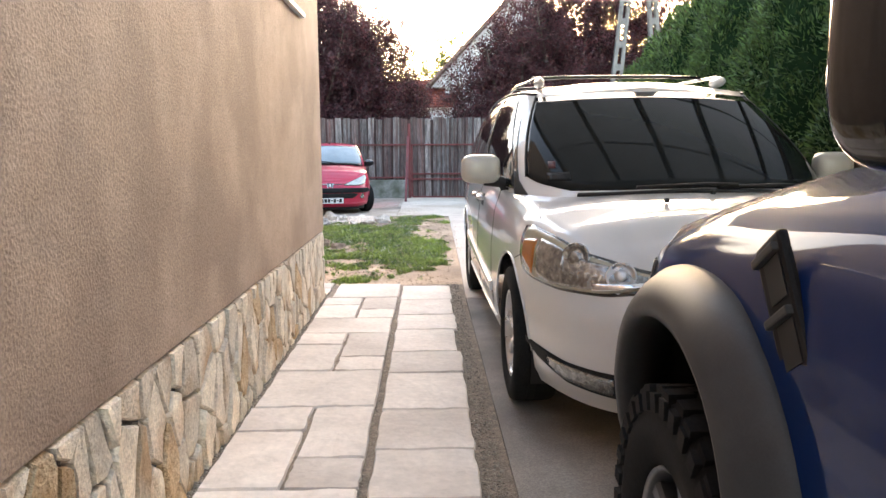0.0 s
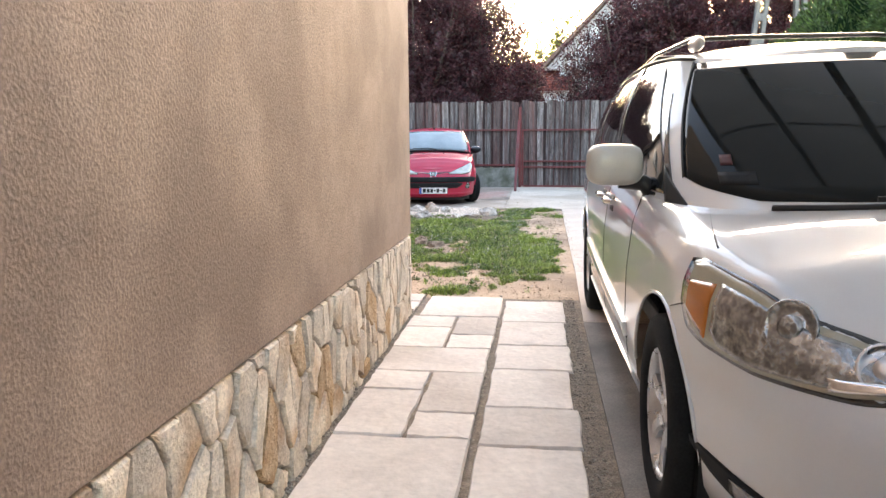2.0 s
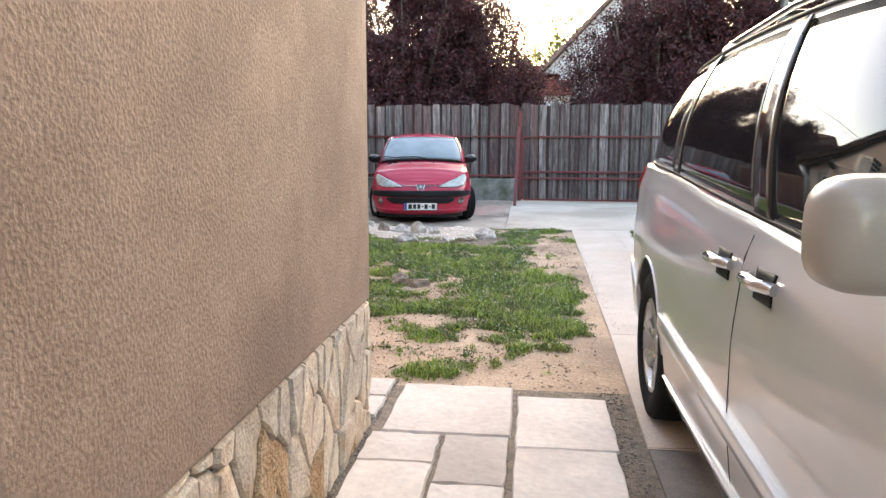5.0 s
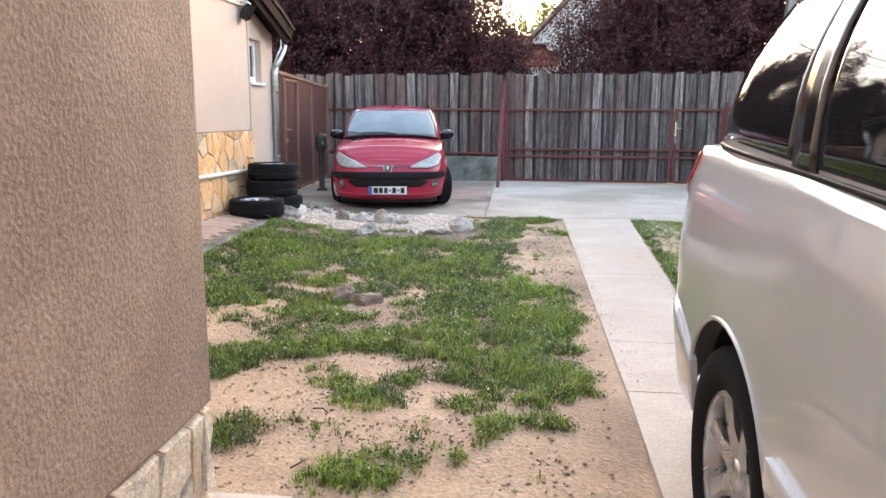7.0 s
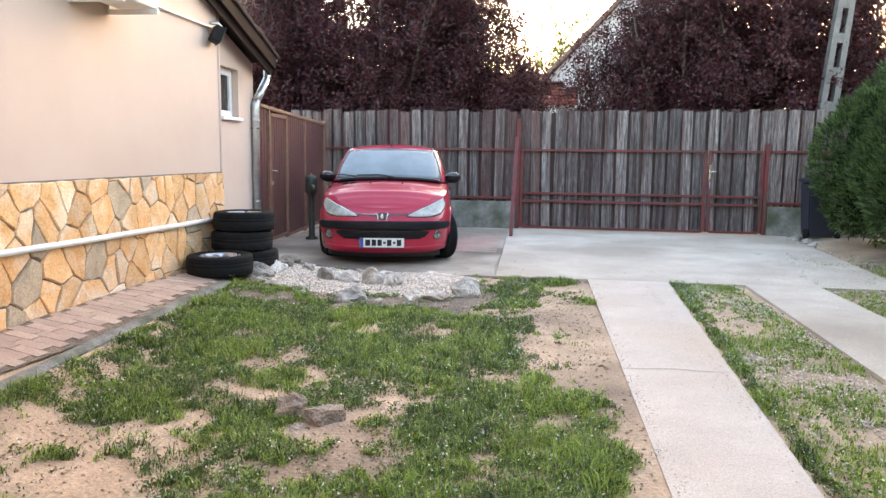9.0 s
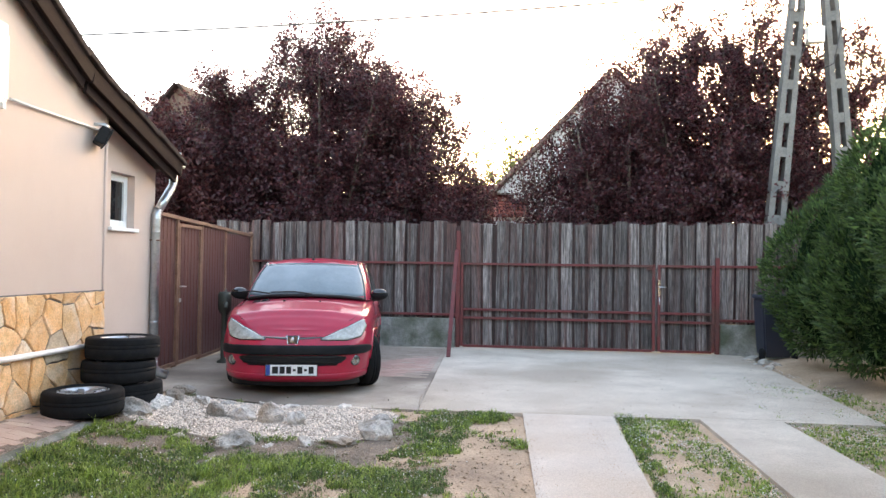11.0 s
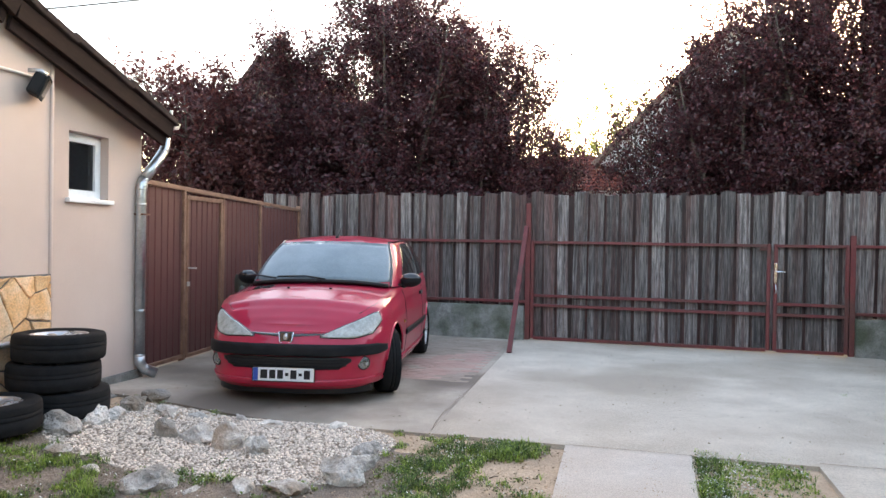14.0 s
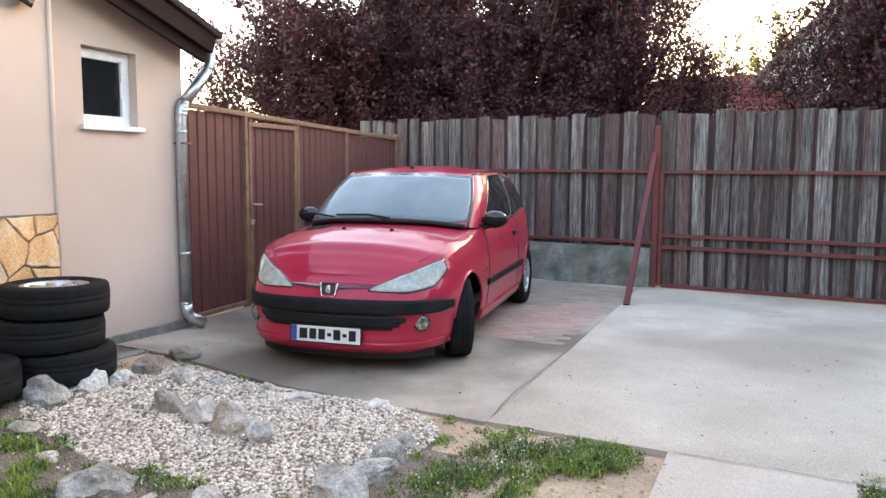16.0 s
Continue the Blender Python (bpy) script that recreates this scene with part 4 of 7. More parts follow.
        self.mirror(bm)
        return bm

    def mirror(self, bm):
        g = bmesh.ops.duplicate(bm, geom=bm.verts[:] + bm.edges[:] + bm.faces[:])
        vs = [e for e in g["geom"] if isinstance(e, bmesh.types.BMVert)]
        for v in vs:
            v.co.y = -v.co.y
        bmesh.ops.remove_doubles(bm, verts=bm.verts[:], dist=0.0012)
        bmesh.ops.recalc_face_normals(bm, faces=bm.faces[:])
        for f in bm.faces:
            f.smooth = True

    def cabin(self):
        bm = bmesh.new()
        rows = 12
        g = [[bm.verts.new(self.house(i / self.K, j / rows)) for j in range(rows + 1)] for i in range(self.K + 1)]
        for i in range(self.K):
            for j in range(rows):
                bm.faces.new((g[i][j], g[i + 1][j], g[i + 1][j + 1], g[i][j + 1]))
        r = []
        for i in range(self.K + 1):
            e = self.house(i / self.K, 1)
            w = smooth01(min((self.top[0].x - e.x), (e.x - self.top[-1].x)) / 0.5)
            r.append([bm.verts.new((e.x, e.y * v, e.z + self.roof_crown * (0.15 + 0.85 * w) * (1 - v ** 2.2))) for v in [k / 9 for k in range(10)]])
        for a, b in zip(r, r[1:]):
            for k in range(9):
                bm.faces.new((a[k], a[k + 1], b[k + 1], b[k]))
        self.mirror(bm)
        return bm


def patch(surface, u0, u1, lo, hi, n=24, m=10, out=0.004, thick=0.012, sign=1):
    """A panel lying on a surface between two outlines, slightly proud and with turned-in edges. lo, hi: (share of the width, height) pairs."""
    bm = bmesh.new()
    grid = []
    for i in range(n + 1):
        f = i / n
        u = u0 + (u1 - u0) * f
        a, b = curve_lin(lo, f), curve_lin(hi, f)
        grid.append([surface(u, a + (b - a) * j / m) for j in range(m + 1)])
    norm = []
    for i in range(n + 1):
        row = []
        for j in range(m + 1):
            du = grid[min(i + 1, n)][j] - grid[max(i - 1, 0)][j]
            dv = grid[i][min(j + 1, m)] - grid[i][max(j - 1, 0)]
            k = du.cross(dv)
            row.append(k.normalized() if k.length > 1e-12 else Vector((0, 0, 1)))
        norm.append(row)
    mid = norm[n // 2][m // 2]
    c = grid[n // 2][m // 2]
    flip = -1 if mid.dot(Vector((c.x + 1.6, c.y, c.z - 0.6))) < 0 else 1
    vs = [[bm.verts.new(grid[i][j] + norm[i][j] * flip * out) for j in range(m + 1)] for i in range(n + 1)]
    for i in range(n):
        for j in range(m):
            bm.faces.new((vs[i][j], vs[i + 1][j], vs[i + 1][j + 1], vs[i][j + 1])).smooth = True
    ring = [(i, 0) for i in range(n + 1)] + [(n, j) for j in range(1, m + 1)] + [(i, m) for i in range(n - 1, -1, -1)] + [(0, j) for j in range(m - 1, 0, -1)]
    inner = [bm.verts.new(grid[i][j] + norm[i][j] * flip * (out - thick)) for i, j in ring]
    for k in range(len(ring)):
        a, b = ring[k], ring[(k + 1) % len(ring)]
        bm.faces.new((vs[a[0]][a[1]], inner[k], inner[(k + 1) % len(ring)], vs[b[0]][b[1]]))
    if sign < 0:
        for v in bm.verts:
            v.co.y = -v.co.y
    bmesh.ops.remove_doubles(bm, verts=bm.verts[:], dist=0.0002)
    bmesh.ops.recalc_face_normals(bm, faces=bm.faces[:])
    return bm


def two_sided(surface):
    """The same surface over both halves of the car: u below 0 is the right half."""
    def both(u, v):
        p = surface(abs(u), v)
        return Vector((p.x, p.y if u >= 0 else -p.y, p.z))
    return both


def curve_lin(keys, f):
    if not isinstance(keys, (list, tuple)):
        return keys
    for (a, u), (b, v) in zip(keys, keys[1:]):
        if f <= b:
            return u + (v - u) * (f - a) / max(1e-9, b - a)
    return keys[-1][1]


def line_on(surface, pts, r, sign=1, out=0.0, sides=6):
    """A thin bar that follows a surface through (u, v) points."""
    ps = [surface(u, v) for u, v in pts]
    if sign < 0:
        ps = [Vector((p.x, -p.y, p.z)) for p in ps]
    return tube(ps, r, sides)


def ring_pts(cx, cz, r, a0, a1, n=28):
    return [(cx + r * math.cos(radians(a0 + (a1 - a0) * i / n)), cz + r * math.sin(radians(a0 + (a1 - a0) * i / n))) for i in range(n + 1)]


def wheel(parent, at, radius, width, rim_r, spokes, turn=0.0, side=1, lugs=0, rim_mat=None, steer=0.0):
    """A tyre on its rim; the outer face looks along side * y."""
    m = Matrix.Translation(at) @ Matrix.Rotation(steer, 4, 'Z') @ Matrix.Rotation(radians(-90) * side, 4, 'X')
    hw = width / 2
    prof = [(rim_r * 0.98, hw * 0.78), (rim_r * 1.03, hw * 0.92), (rim_r + (radius - rim_r) * 0.5, hw * 1.02), (radius * 0.955, hw * 0.92), (radius * 0.985, hw * 0.78), (radius * 0.993, hw * 0.50)]
    for k in (0.40, 0.08):
        prof += [(radius, hw * k), (radius, hw * (k - 0.02)), (radius * 0.98, hw * (k - 0.03)), (radius * 0.98, hw * (k - 0.06)), (radius, hw * (k - 0.07))]
    prof = prof + [(r_, -h_) for r_, h_ in reversed(prof[:6])]
    tyre = part("tyre", lathe(prof, 48), RUBBER, parent, m=m)
    bm = bmesh.new()
    n = 72 if not lugs else lugs
    for s in (-1, 1):
        if s > 0 and not lugs:
            part("tread", bm, RUBBER, parent, m=m)
            bm = bmesh.new()
        for i in range(n):
            a = 2 * math.pi * i / n
            d = 0.012 if lugs else 0.004
            h0, h1 = (hw * 0.5, hw * 0.78) if not lugs else ((hw * 0.55, hw * 0.98) if i % 2 else (hw * 0.40, hw * 0.92))
            q = Matrix.Rotation(a + (0.02 if s > 0 else 0), 4, 'Z')
            w = math.pi * radius / n * (0.62 if lugs else 0.55)
            add_box(bm, (radius * 0.955, -w, min(s * h0, s * h1)), (radius * (0.980 if not lugs else 1.0) + d * 0.3, w, max(s * h0, s * h1)), 0, q)
            if lugs:
                add_box(bm, (radius * 0.86, -w * 0.8, min(s * hw * 0.93, s * hw * 1.04)), (radius * 0.965, w * 0.8, max(s * hw * 0.93, s * hw * 1.04)), 0, q)
    if lugs:
        for i in range(lugs * 2):
            q = Matrix.Rotation(2 * math.pi * i / (lugs * 2), 4, 'Z')
            c = hw * (0.2 if i % 2 else -0.2)
            add_box(bm, (radius * 0.97, -0.022, c - 0.045), (radius * 1.003, 0.022, c + 0.045), 0, q)
    part("tread", bm, RUBBER, parent, m=m)
    metal_ = rim_mat or ALLOY
    rp = [(rim_r * 1.0, hw * 0.80), (rim_r * 0.985, hw * 0.86), (rim_r * 0.93, hw * 0.80), (rim_r * 0.90, hw * 0.3), (rim_r * 0.88, -hw * 0.7)]
    rim = part("rim", lathe(rp, 40), metal_, parent, m=m)
    part("brake", lathe([(0.0, -hw * 0.2), (rim_r * 0.87, -hw * 0.2), (rim_r * 0.87, -hw * 0.3)], 30), BLACK, parent, m=m)
    bm = bmesh.new()
    for i in range(spokes):
        a = 2 * math.pi * i / spokes + turn
        q = Matrix.Rotation(a, 4, 'Z')
        v = []
        for rr, w, h, t in ((rim_r * 0.16, 0.20, 0.58, 0.3), (rim_r * 0.55, 0.115, 0.70, 0.34), (rim_r * 0.92, 0.15, 0.74, 0.30)):
            v.append([bm.verts.new(q @ Vector((rr, s * w * rim_r, hw * z))) for s, z in ((-1, h - 0.06), (-0.55, h), (0.55, h), (1, h - 0.06), (0.8, h - t), (-0.8, h - t))])
        for a_, b_ in zip(v, v[1:]):
            for k in range(6):
                bm.faces.new((a_[k], a_[(k + 1) % 6], b_[(k + 1) % 6], b_[k]))
        bm.faces.new(v[0][::-1])
        bm.faces.new(v[-1])
    bmesh.ops.recalc_face_normals(bm, faces=bm.faces[:])
    part("spokes", bm, metal_, parent, m=m)
    part("hub_cap", lathe([(rim_r * 0.22, hw * 0.42), (rim_r * 0.21, hw * 0.62), (rim_r * 0.12, hw * 0.68), (0, hw * 0.69)], 20), metal_, parent, m=m)
    return tyre


def plate(root, at_m, bars=True):
    """A registration plate: white field, blue end strip, and plain bars in place of its characters."""
    pl = part("number_plate", box((-0.004, -0.26, -0.055), (0.004, 0.26, 0.055), 0.003), PLATE_WHITE, root, "white plate with a blue end strip", m=at_m)
    rim = bmesh.new()
    for a, b in (((-0.265, -0.062), (0.265, -0.055)), ((-0.265, 0.055), (0.265, 0.062)), ((-0.265, -0.055), (-0.26, 0.055)), ((0.26, -0.055), (0.265, 0.055))):
        add_box(rim, (-0.008, a[0], a[1]), (0.006, b[0], b[1]))
    part("plate_frame", rim, BLACK, pl)
    part("plate_strip", box((0.0042, -0.258, -0.053), (0.0052, -0.215, 0.053)), PLATE_BLUE, pl)
    x = -0.195
    for w in (0.06, 0.052, 0.05, 0.03, 0.052, 0.03, 0.052):
        h = 0.036 if w != 0.03 else 0.012
        part("dark_bar", box((0.0042, x, -h), (0.0052, x + w, h)), BLACK, pl)
        x += w + 0.016
    return pl


# ---- red hatchback ----
def hatchback():
    fwd = Vector((0.196, -0.981, 0))
    m = Matrix.Translation((-2.145, 14.74, 0.018)) @ Matrix.Rotation(math.atan2(fwd.y, fwd.x), 4, 'Z')
    car = thing("hatchback_car", "small faded red hatchback with a black bumper strip, parked", "car", m)
    s = Shell(plan=[(0.80, 0), (0.785, 0.26), (0.73, 0.50), (0.60, 0.67), (0.36, 0.785), (0.0, 0.818), (-0.9, 0.828), (-1.9, 0.828), (-2.5, 0.80), (-2.86, 0.70), (-3.0, 0.45), (-3.04, 0)],
              low=[(-3.04, 0.32), (-2.6, 0.25), (-1.9, 0.20), (-0.4, 0.20), (0.4, 0.18), (0.8, 0.145)],
              edge=[(-3.04, 0.98), (-2.7, 1.02), (-2.0, 0.99), (-1.2, 0.955), (-0.55, 0.93), (0.0, 0.872), (0.4, 0.808), (0.60, 0.755), (0.80, 0.665)],
              tuck=[(0.0, 0.05), (0.15, 0.018), (0.40, 0.0), (0.62, 0.004), (0.85, 0.022), (1.0, 0.062)],
              nose=[(0.14, -0.02), (0.20, 0.015), (0.30, 0.0), (0.42, 0.02), (0.50, 0.018), (0.58, -0.02), (0.68, -0.09), (0.76, -0.12)],
              crown=[(-3.0, 0.02), (-0.7, 0.06), (0.0, 0.085), (0.45, 0.07), (0.72, 0.035), (0.80, 0.012)],
              base=[(-0.20, 0, 0.995), (-0.24, 0.38, 0.985), (-0.37, 0.69, 0.95), (-0.80, 0.765, 0.94), (-1.50, 0.775, 0.95), (-2.2, 0.755, 0.97), (-2.66, 0.69, 0.995), (-2.9, 0.42, 0.98), (-2.95, 0, 0.98)],
              top=[(-0.88, 0, 1.395), (-0.90, 0.30, 1.39), (-0.965, 0.56, 1.375), (-1.16, 0.605, 1.385), (-1.6, 0.615, 1.395), (-2.2, 0.59, 1.375), (-2.52, 0.53, 1.345), (-2.66, 0.28, 1.325), (-2.68, 0, 1.325)],
              roof_crown=0.052, bulge=0.03)
    wheels_at = [(0.0, 0.298), (-2.445, 0.298)]
    arch = 0.345
    part("body", s.tub(wheels_at, arch), RED_PAINT, car)
    part("cabin", s.cabin(), RED_PAINT, car)
    part("underside", box((-2.85, -0.55, 0.17), (0.40, 0.55, 0.30), 0.03), BLACK, car)
    for y0, y1 in ((0.42, 0.74), (-0.74, -0.42)):
        for wx, wz in wheels_at:
            bm = bmesh.new()
            a = [[bm.verts.new((x, y, max(z, 0.16))) for x, z in ring_pts(wx, wz, arch + 0.01, -20, 200)] for y in (y0, y1)]
            for i in range(28):
                bm.faces.new((a[0][i], a[0][i + 1], a[1][i + 1], a[1][i]))
            bm.faces.new(a[0] if y0 > 0 else a[1])
            part("wheel_well", bm, BLACK, car)
    for sg in (1, -1):
        w = part("wheel_arch", line_on(lambda x, z: s.side(s.u_at_x(x), z), ring_pts(0, 0.298, arch + 0.004, 8, 172), 0.011, sg), RED_PAINT, car, smooth=True)
        part("wheel_arch", line_on(lambda x, z: s.side(s.u_at_x(x), z), ring_pts(-2.445, 0.298, arch + 0.004, 8, 172), 0.011, sg), RED_PAINT, car, smooth=True)
        for wx, st in ((0.0, radians(22)), (-2.445, 0)):
            hub = part("wheel", lathe([(0.05, -0.05), (0.05, 0.05)], 12), BLACK, car, m=Matrix.Translation((wx, sg * 0.715, 0.298)))
            wheel(hub, (0, 0, 0), 0.298, 0.185, 0.185, 7 if wx == 0 else 9, 0.3, sg, steer=st)
        side = lambda u, z: s.side(u, z)
        ux, uy = s.u_at_x, s.u_at_y
        # headlamps sweep back from beside the badge to the wing
        part("headlamp_rim", patch(side, uy(0.285), ux(0.43), [(0, 0.576), (0.45, 0.566), (0.78, 0.60), (1, 0.70)], [(0, 0.596), (0.3, 0.672), (0.62, 0.735), (0.85, 0.772), (1, 0.782)], 26, 8, 0.003, 0.02, sg), GLOSS_BLACK, car)
        lamp = part("headlamp", patch(side, uy(0.30), ux(0.44), [(0, 0.583), (0.45, 0.574), (0.78, 0.608), (1, 0.71)], [(0, 0.592), (0.3, 0.664), (0.62, 0.727), (0.85, 0.763), (1, 0.772)], 26, 8, 0.008, 0.02, sg), LAMP_GLASS, car, "hazy clear headlamp lens")
        if sg > 0:
            w2 = two_sided(side)
            part("bumper_strip", patch(w2, -ux(0.375), ux(0.375), [(0, 0.45), (0.08, 0.43), (0.92, 0.43), (1, 0.45)], [(0, 0.50), (0.08, 0.52), (0.92, 0.52), (1, 0.50)], 70, 5, 0.022, 0.03), BUMPER_GREY, car, "black bumper strip")
            part("grille", patch(w2, -uy(0.55), uy(0.55), [(0, 0.385), (0.1, 0.325), (0.5, 0.305), (0.9, 0.325), (1, 0.385)], [(0, 0.41), (0.1, 0.425), (0.9, 0.425), (1, 0.41)], 44, 4, 0.003, 0.02), BLACK, car)
        if sg > 0:
            part("front_lip", patch(w2, -ux(0.50), ux(0.50), 0.10, 0.165, 50, 3, -0.012, 0.02), BLACK, car, "black plastic lip under the bumper")
            part("skirt", patch(w2, -ux(0.42), ux(0.42), [(0, 0.185), (0.5, 0.17), (1, 0.185)], [(0, 0.245), (0.5, 0.225), (1, 0.245)], 60, 4, 0.016, 0.02), RED_PAINT, car)
        for z in (0.325, 0.35, 0.375, 0.40):
            part("grille_bar", line_on(side, [(uy(0.02 + 0.49 * k / 12 - (0.05 if z < 0.34 else 0) * k / 12), z) for k in range(13)], 0.006, sg), BUMPER_GREY, car)
        fog = s.side(uy(0.64), 0.365)
        fm = Matrix.Translation((fog.x + 0.004, sg * fog.y, fog.z)) @ Matrix.Rotation(sg * 0.55, 4, 'Z') @ Matrix.Rotation(radians(90), 4, 'Y')
        fl = part("fog_lamp", lathe([(0.056, -0.02), (0.058, 0.004), (0.049, 0.008)], 24), GLOSS_BLACK, car, m=fm)
        part("lens", lathe([(0.049, 0.004), (0.03, 0.012), (0, 0.014)], 24), LAMP_DARK, fl)
        part("upper_slot", patch(side, 0.0, uy(0.32), [(0, 0.578), (1, 0.60)], [(0, 0.606), (1, 0.612)], 14, 2, 0.002, 0.01, sg), GLOSS_BLACK, car)
        # windows and trim of the side
        gl = s.house
        part("side_window", patch(gl, 0.345, 0.53, [(0, 0.06), (1, 0.06)], [(0, 0.30), (0.22, 0.80), (0.32, 0.93), (1, 0.93)], 24, 8, 0.004, 0.01, sg), GLASS, car)
        part("quarter_window", patch(gl, 0.545, 0.735, [(0, 0.06), (0.8, 0.10), (1, 0.45)], [(0, 0.93), (0.7, 0.90), (1, 0.60)], 20, 8, 0.004, 0.01, sg), GLASS, car)
        part("window_pillar", patch(gl, 0.529, 0.546, 0.02, 0.97, 3, 8, 0.0055, 0.01, sg), GLOSS_BLACK, car)
        part("window_seal", line_on(gl, [(0.30 + 0.43 * k / 20, 0.035) for k in range(21)], 0.010, sg), BLACK, car)
        part("screen_pillar", line_on(gl, [(0.247 + 0.002 * k / 10, k / 10) for k in range(11)], 0.013, sg), GLOSS_BLACK, car)
        part("roof_gutter", line_on(gl, [(0.25 + 0.5 * k / 20, 1.0) for k in range(21)], 0.008, sg), GLOSS_BLACK, car)
        part("side_strip", patch(side, ux(-0.50), ux(-2.02), 0.475, 0.525, 24, 3, 0.014, 0.02, sg), BUMPER_GREY, car, "black rubbing strip")
        part("side_repeater", patch(side, ux(-0.40), ux(-0.47), 0.60, 0.625, 4, 3, 0.008, 0.01, sg), AMBER, car)
        part("door_seam", line_on(side, [(ux(-0.57 + 0.06 * abs(k / 10 - 0.6)), 0.25 + 0.66 * k / 10) for k in range(11)], 0.0035, sg), BLACK, car)
        part("door_seam", line_on(side, [(ux(-1.80), 0.25 + 0.70 * k / 10) for k in range(11)], 0.0035, sg), BLACK, car)
        part("door_handle", patch(side, ux(-1.58), ux(-1.76), 0.80, 0.835, 6, 3, 0.02, 0.02, sg), BLACK, car)
        part("bonnet_seam", line_on(lambda x, v: s.hood(x, v), [(0.60 - 1.0 * k / 16, 0.90 + 0.03 * k / 16) for k in range(17)], 0.0035, sg), BLACK, car)
        part("sill", patch(side, ux(-0.36), ux(-2.08), 0.205, 0.29, 20, 3, 0.012, 0.02, sg), RED_PAINT, car)
        # door mirror
        mp = s.house(0.30, 0.10)
        q = Matrix.Translation((mp.x - 0.10, sg * (mp.y + 0.115), mp.z + 0.015))
        bm = bmesh.new()
        bmesh.ops.create_uvsphere(bm, u_segments=20, v_segments=12, radius=1)
        for v in bm.verts:
            v.co = Vector((v.co.x * (0.075 if v.co.x > 0 else 0.03), v.co.y * 0.108, v.co.z * 0.072 * (1 - 0.15 * sg * v.co.y)))
        mir = part("door_mirror", bm, BUMPER_GREY, car, "black door mirror housing", True, m=q)
        part("mirror_cap", patch(lambda a, b: Vector((0.078 * math.cos(a) * math.cos(b), 0.109 * math.sin(a) * math.cos(b), 0.074 * math.sin(b))), -1.3, 1.3, 0.25, 1.35, 12, 8, 0.002, 0.004), GLOSS_BLACK, mir)
        part("mirror_arm", tube([(0, -sg * 0.12, -0.06), (0, -sg * 0.05, -0.05)], [0.03, 0.025], 8), BLACK, mir)
    part("windscreen", patch(two_sided(s.house), -0.243, 0.243, [(0, 0.10), (0.12, 0.05), (0.5, 0.04), (0.88, 0.05), (1, 0.10)], [(0, 0.955), (0.5, 0.965), (1, 0.955)], 44, 10, 0.004, 0.01), SKY_PALE_GLASS, car, "windscreen with the pale sky's reflection in its colour")
    part("cowl", line_on(s.house, [(0.235 * k / 12, 0.015) for k in range(13)], 0.022, 1), BLACK, car)
    part("cowl", line_on(s.house, [(0.235 * k / 12, 0.015) for k in range(13)], 0.022, -1), BLACK, car)
    part("bonnet_lip", line_on(lambda y, z: s.side(s.u_at_y(abs(y)), z) * 1.0, [(0.33 * k / 10, 0.622) for k in range(11)], 0.006), RED_PAINT, car)
    for k, (y, ln) in enumerate(((0.06, 0.52), (-0.42, 0.34))):
        a, b = s.house(0.02, 0.0), s.house(0.0, 0.07)
        part("wiper", tube([(-0.20, y + 0.02, 1.02), (-0.235, y - 0.18, 1.045), (-0.255, y - ln * 0.9, 1.035)], 0.008, 6), BLACK, car)
    # badge
    nb = s.side(0.001, 0.60)
    bd = part("badge", box((-0.01, -0.062, -0.06), (0.012, 0.062, 0.045), 0.012), GLOSS_BLACK, car, "black shield badge with a silver mark", m=Matrix.Translation((nb.x + 0.015, 0, nb.z - 0.018)) @ Matrix.Rotation(radians(-14), 4, 'Y'))
    part("badge_rim", tube([(0.012, -0.064, 0.044), (0.012, -0.05, -0.045), (0.012, 0, -0.064), (0.012, 0.05, -0.045), (0.012, 0.064, 0.044)], 0.005, 6), CHROME, bd)
    part("badge_mark", lumpy(0.03, random.Random(2), (0.25, 0.75, 1.1)), ALLOY, bd, m=Matrix.Translation((0.012, 0, -0.005)))
    for vy, vz in ((-0.44, 0.940), (-0.535, 0.927)):
        vent = part("bonnet_vent", box((-0.075, -0.039, -0.006), (0.070, 0.039, 0.005), 0.006), MATTE_BLACK, car, "black slotted bonnet vent", m=Matrix.Translation((-0.09, vy, vz + 0.003)) @ Matrix.Rotation(0.14, 4, 'X') @ Matrix.Rotation(0.08, 4, 'Y'))
        for k in range(5):
            part("slat", box((-0.058 + 0.025 * k, -0.030, 0.004), (-0.050 + 0.025 * k, 0.030, 0.010), 0.001), BUMPER_GREY, vent)
    for y in (0.2, -0.2):
        hz = s.hood(0.06, 0.26)
        part("washer_jet", box((-0.014, -0.012, 0), (0.014, 0.012, 0.014), 0.003), BLACK, car, m=Matrix.Translation((0.06, y, hz.z)))
    part("aerial", tube([(-1.02, 0, 1.432), (-1.24, 0, 1.56)], [0.004, 0.002], 5), BLACK, car)
    part("aerial_base", box((-1.05, -0.015, 1.415), (-0.98, 0.015, 1.441), 0.005), BLACK, car)
    pn = s.side(0.001, 0.30)
    plate(car, Matrix.Translation((pn.x + 0.03, 0, 0.279)) @ Matrix.Rotation(radians(-4), 4, 'Y'))
    return car


hatchback()


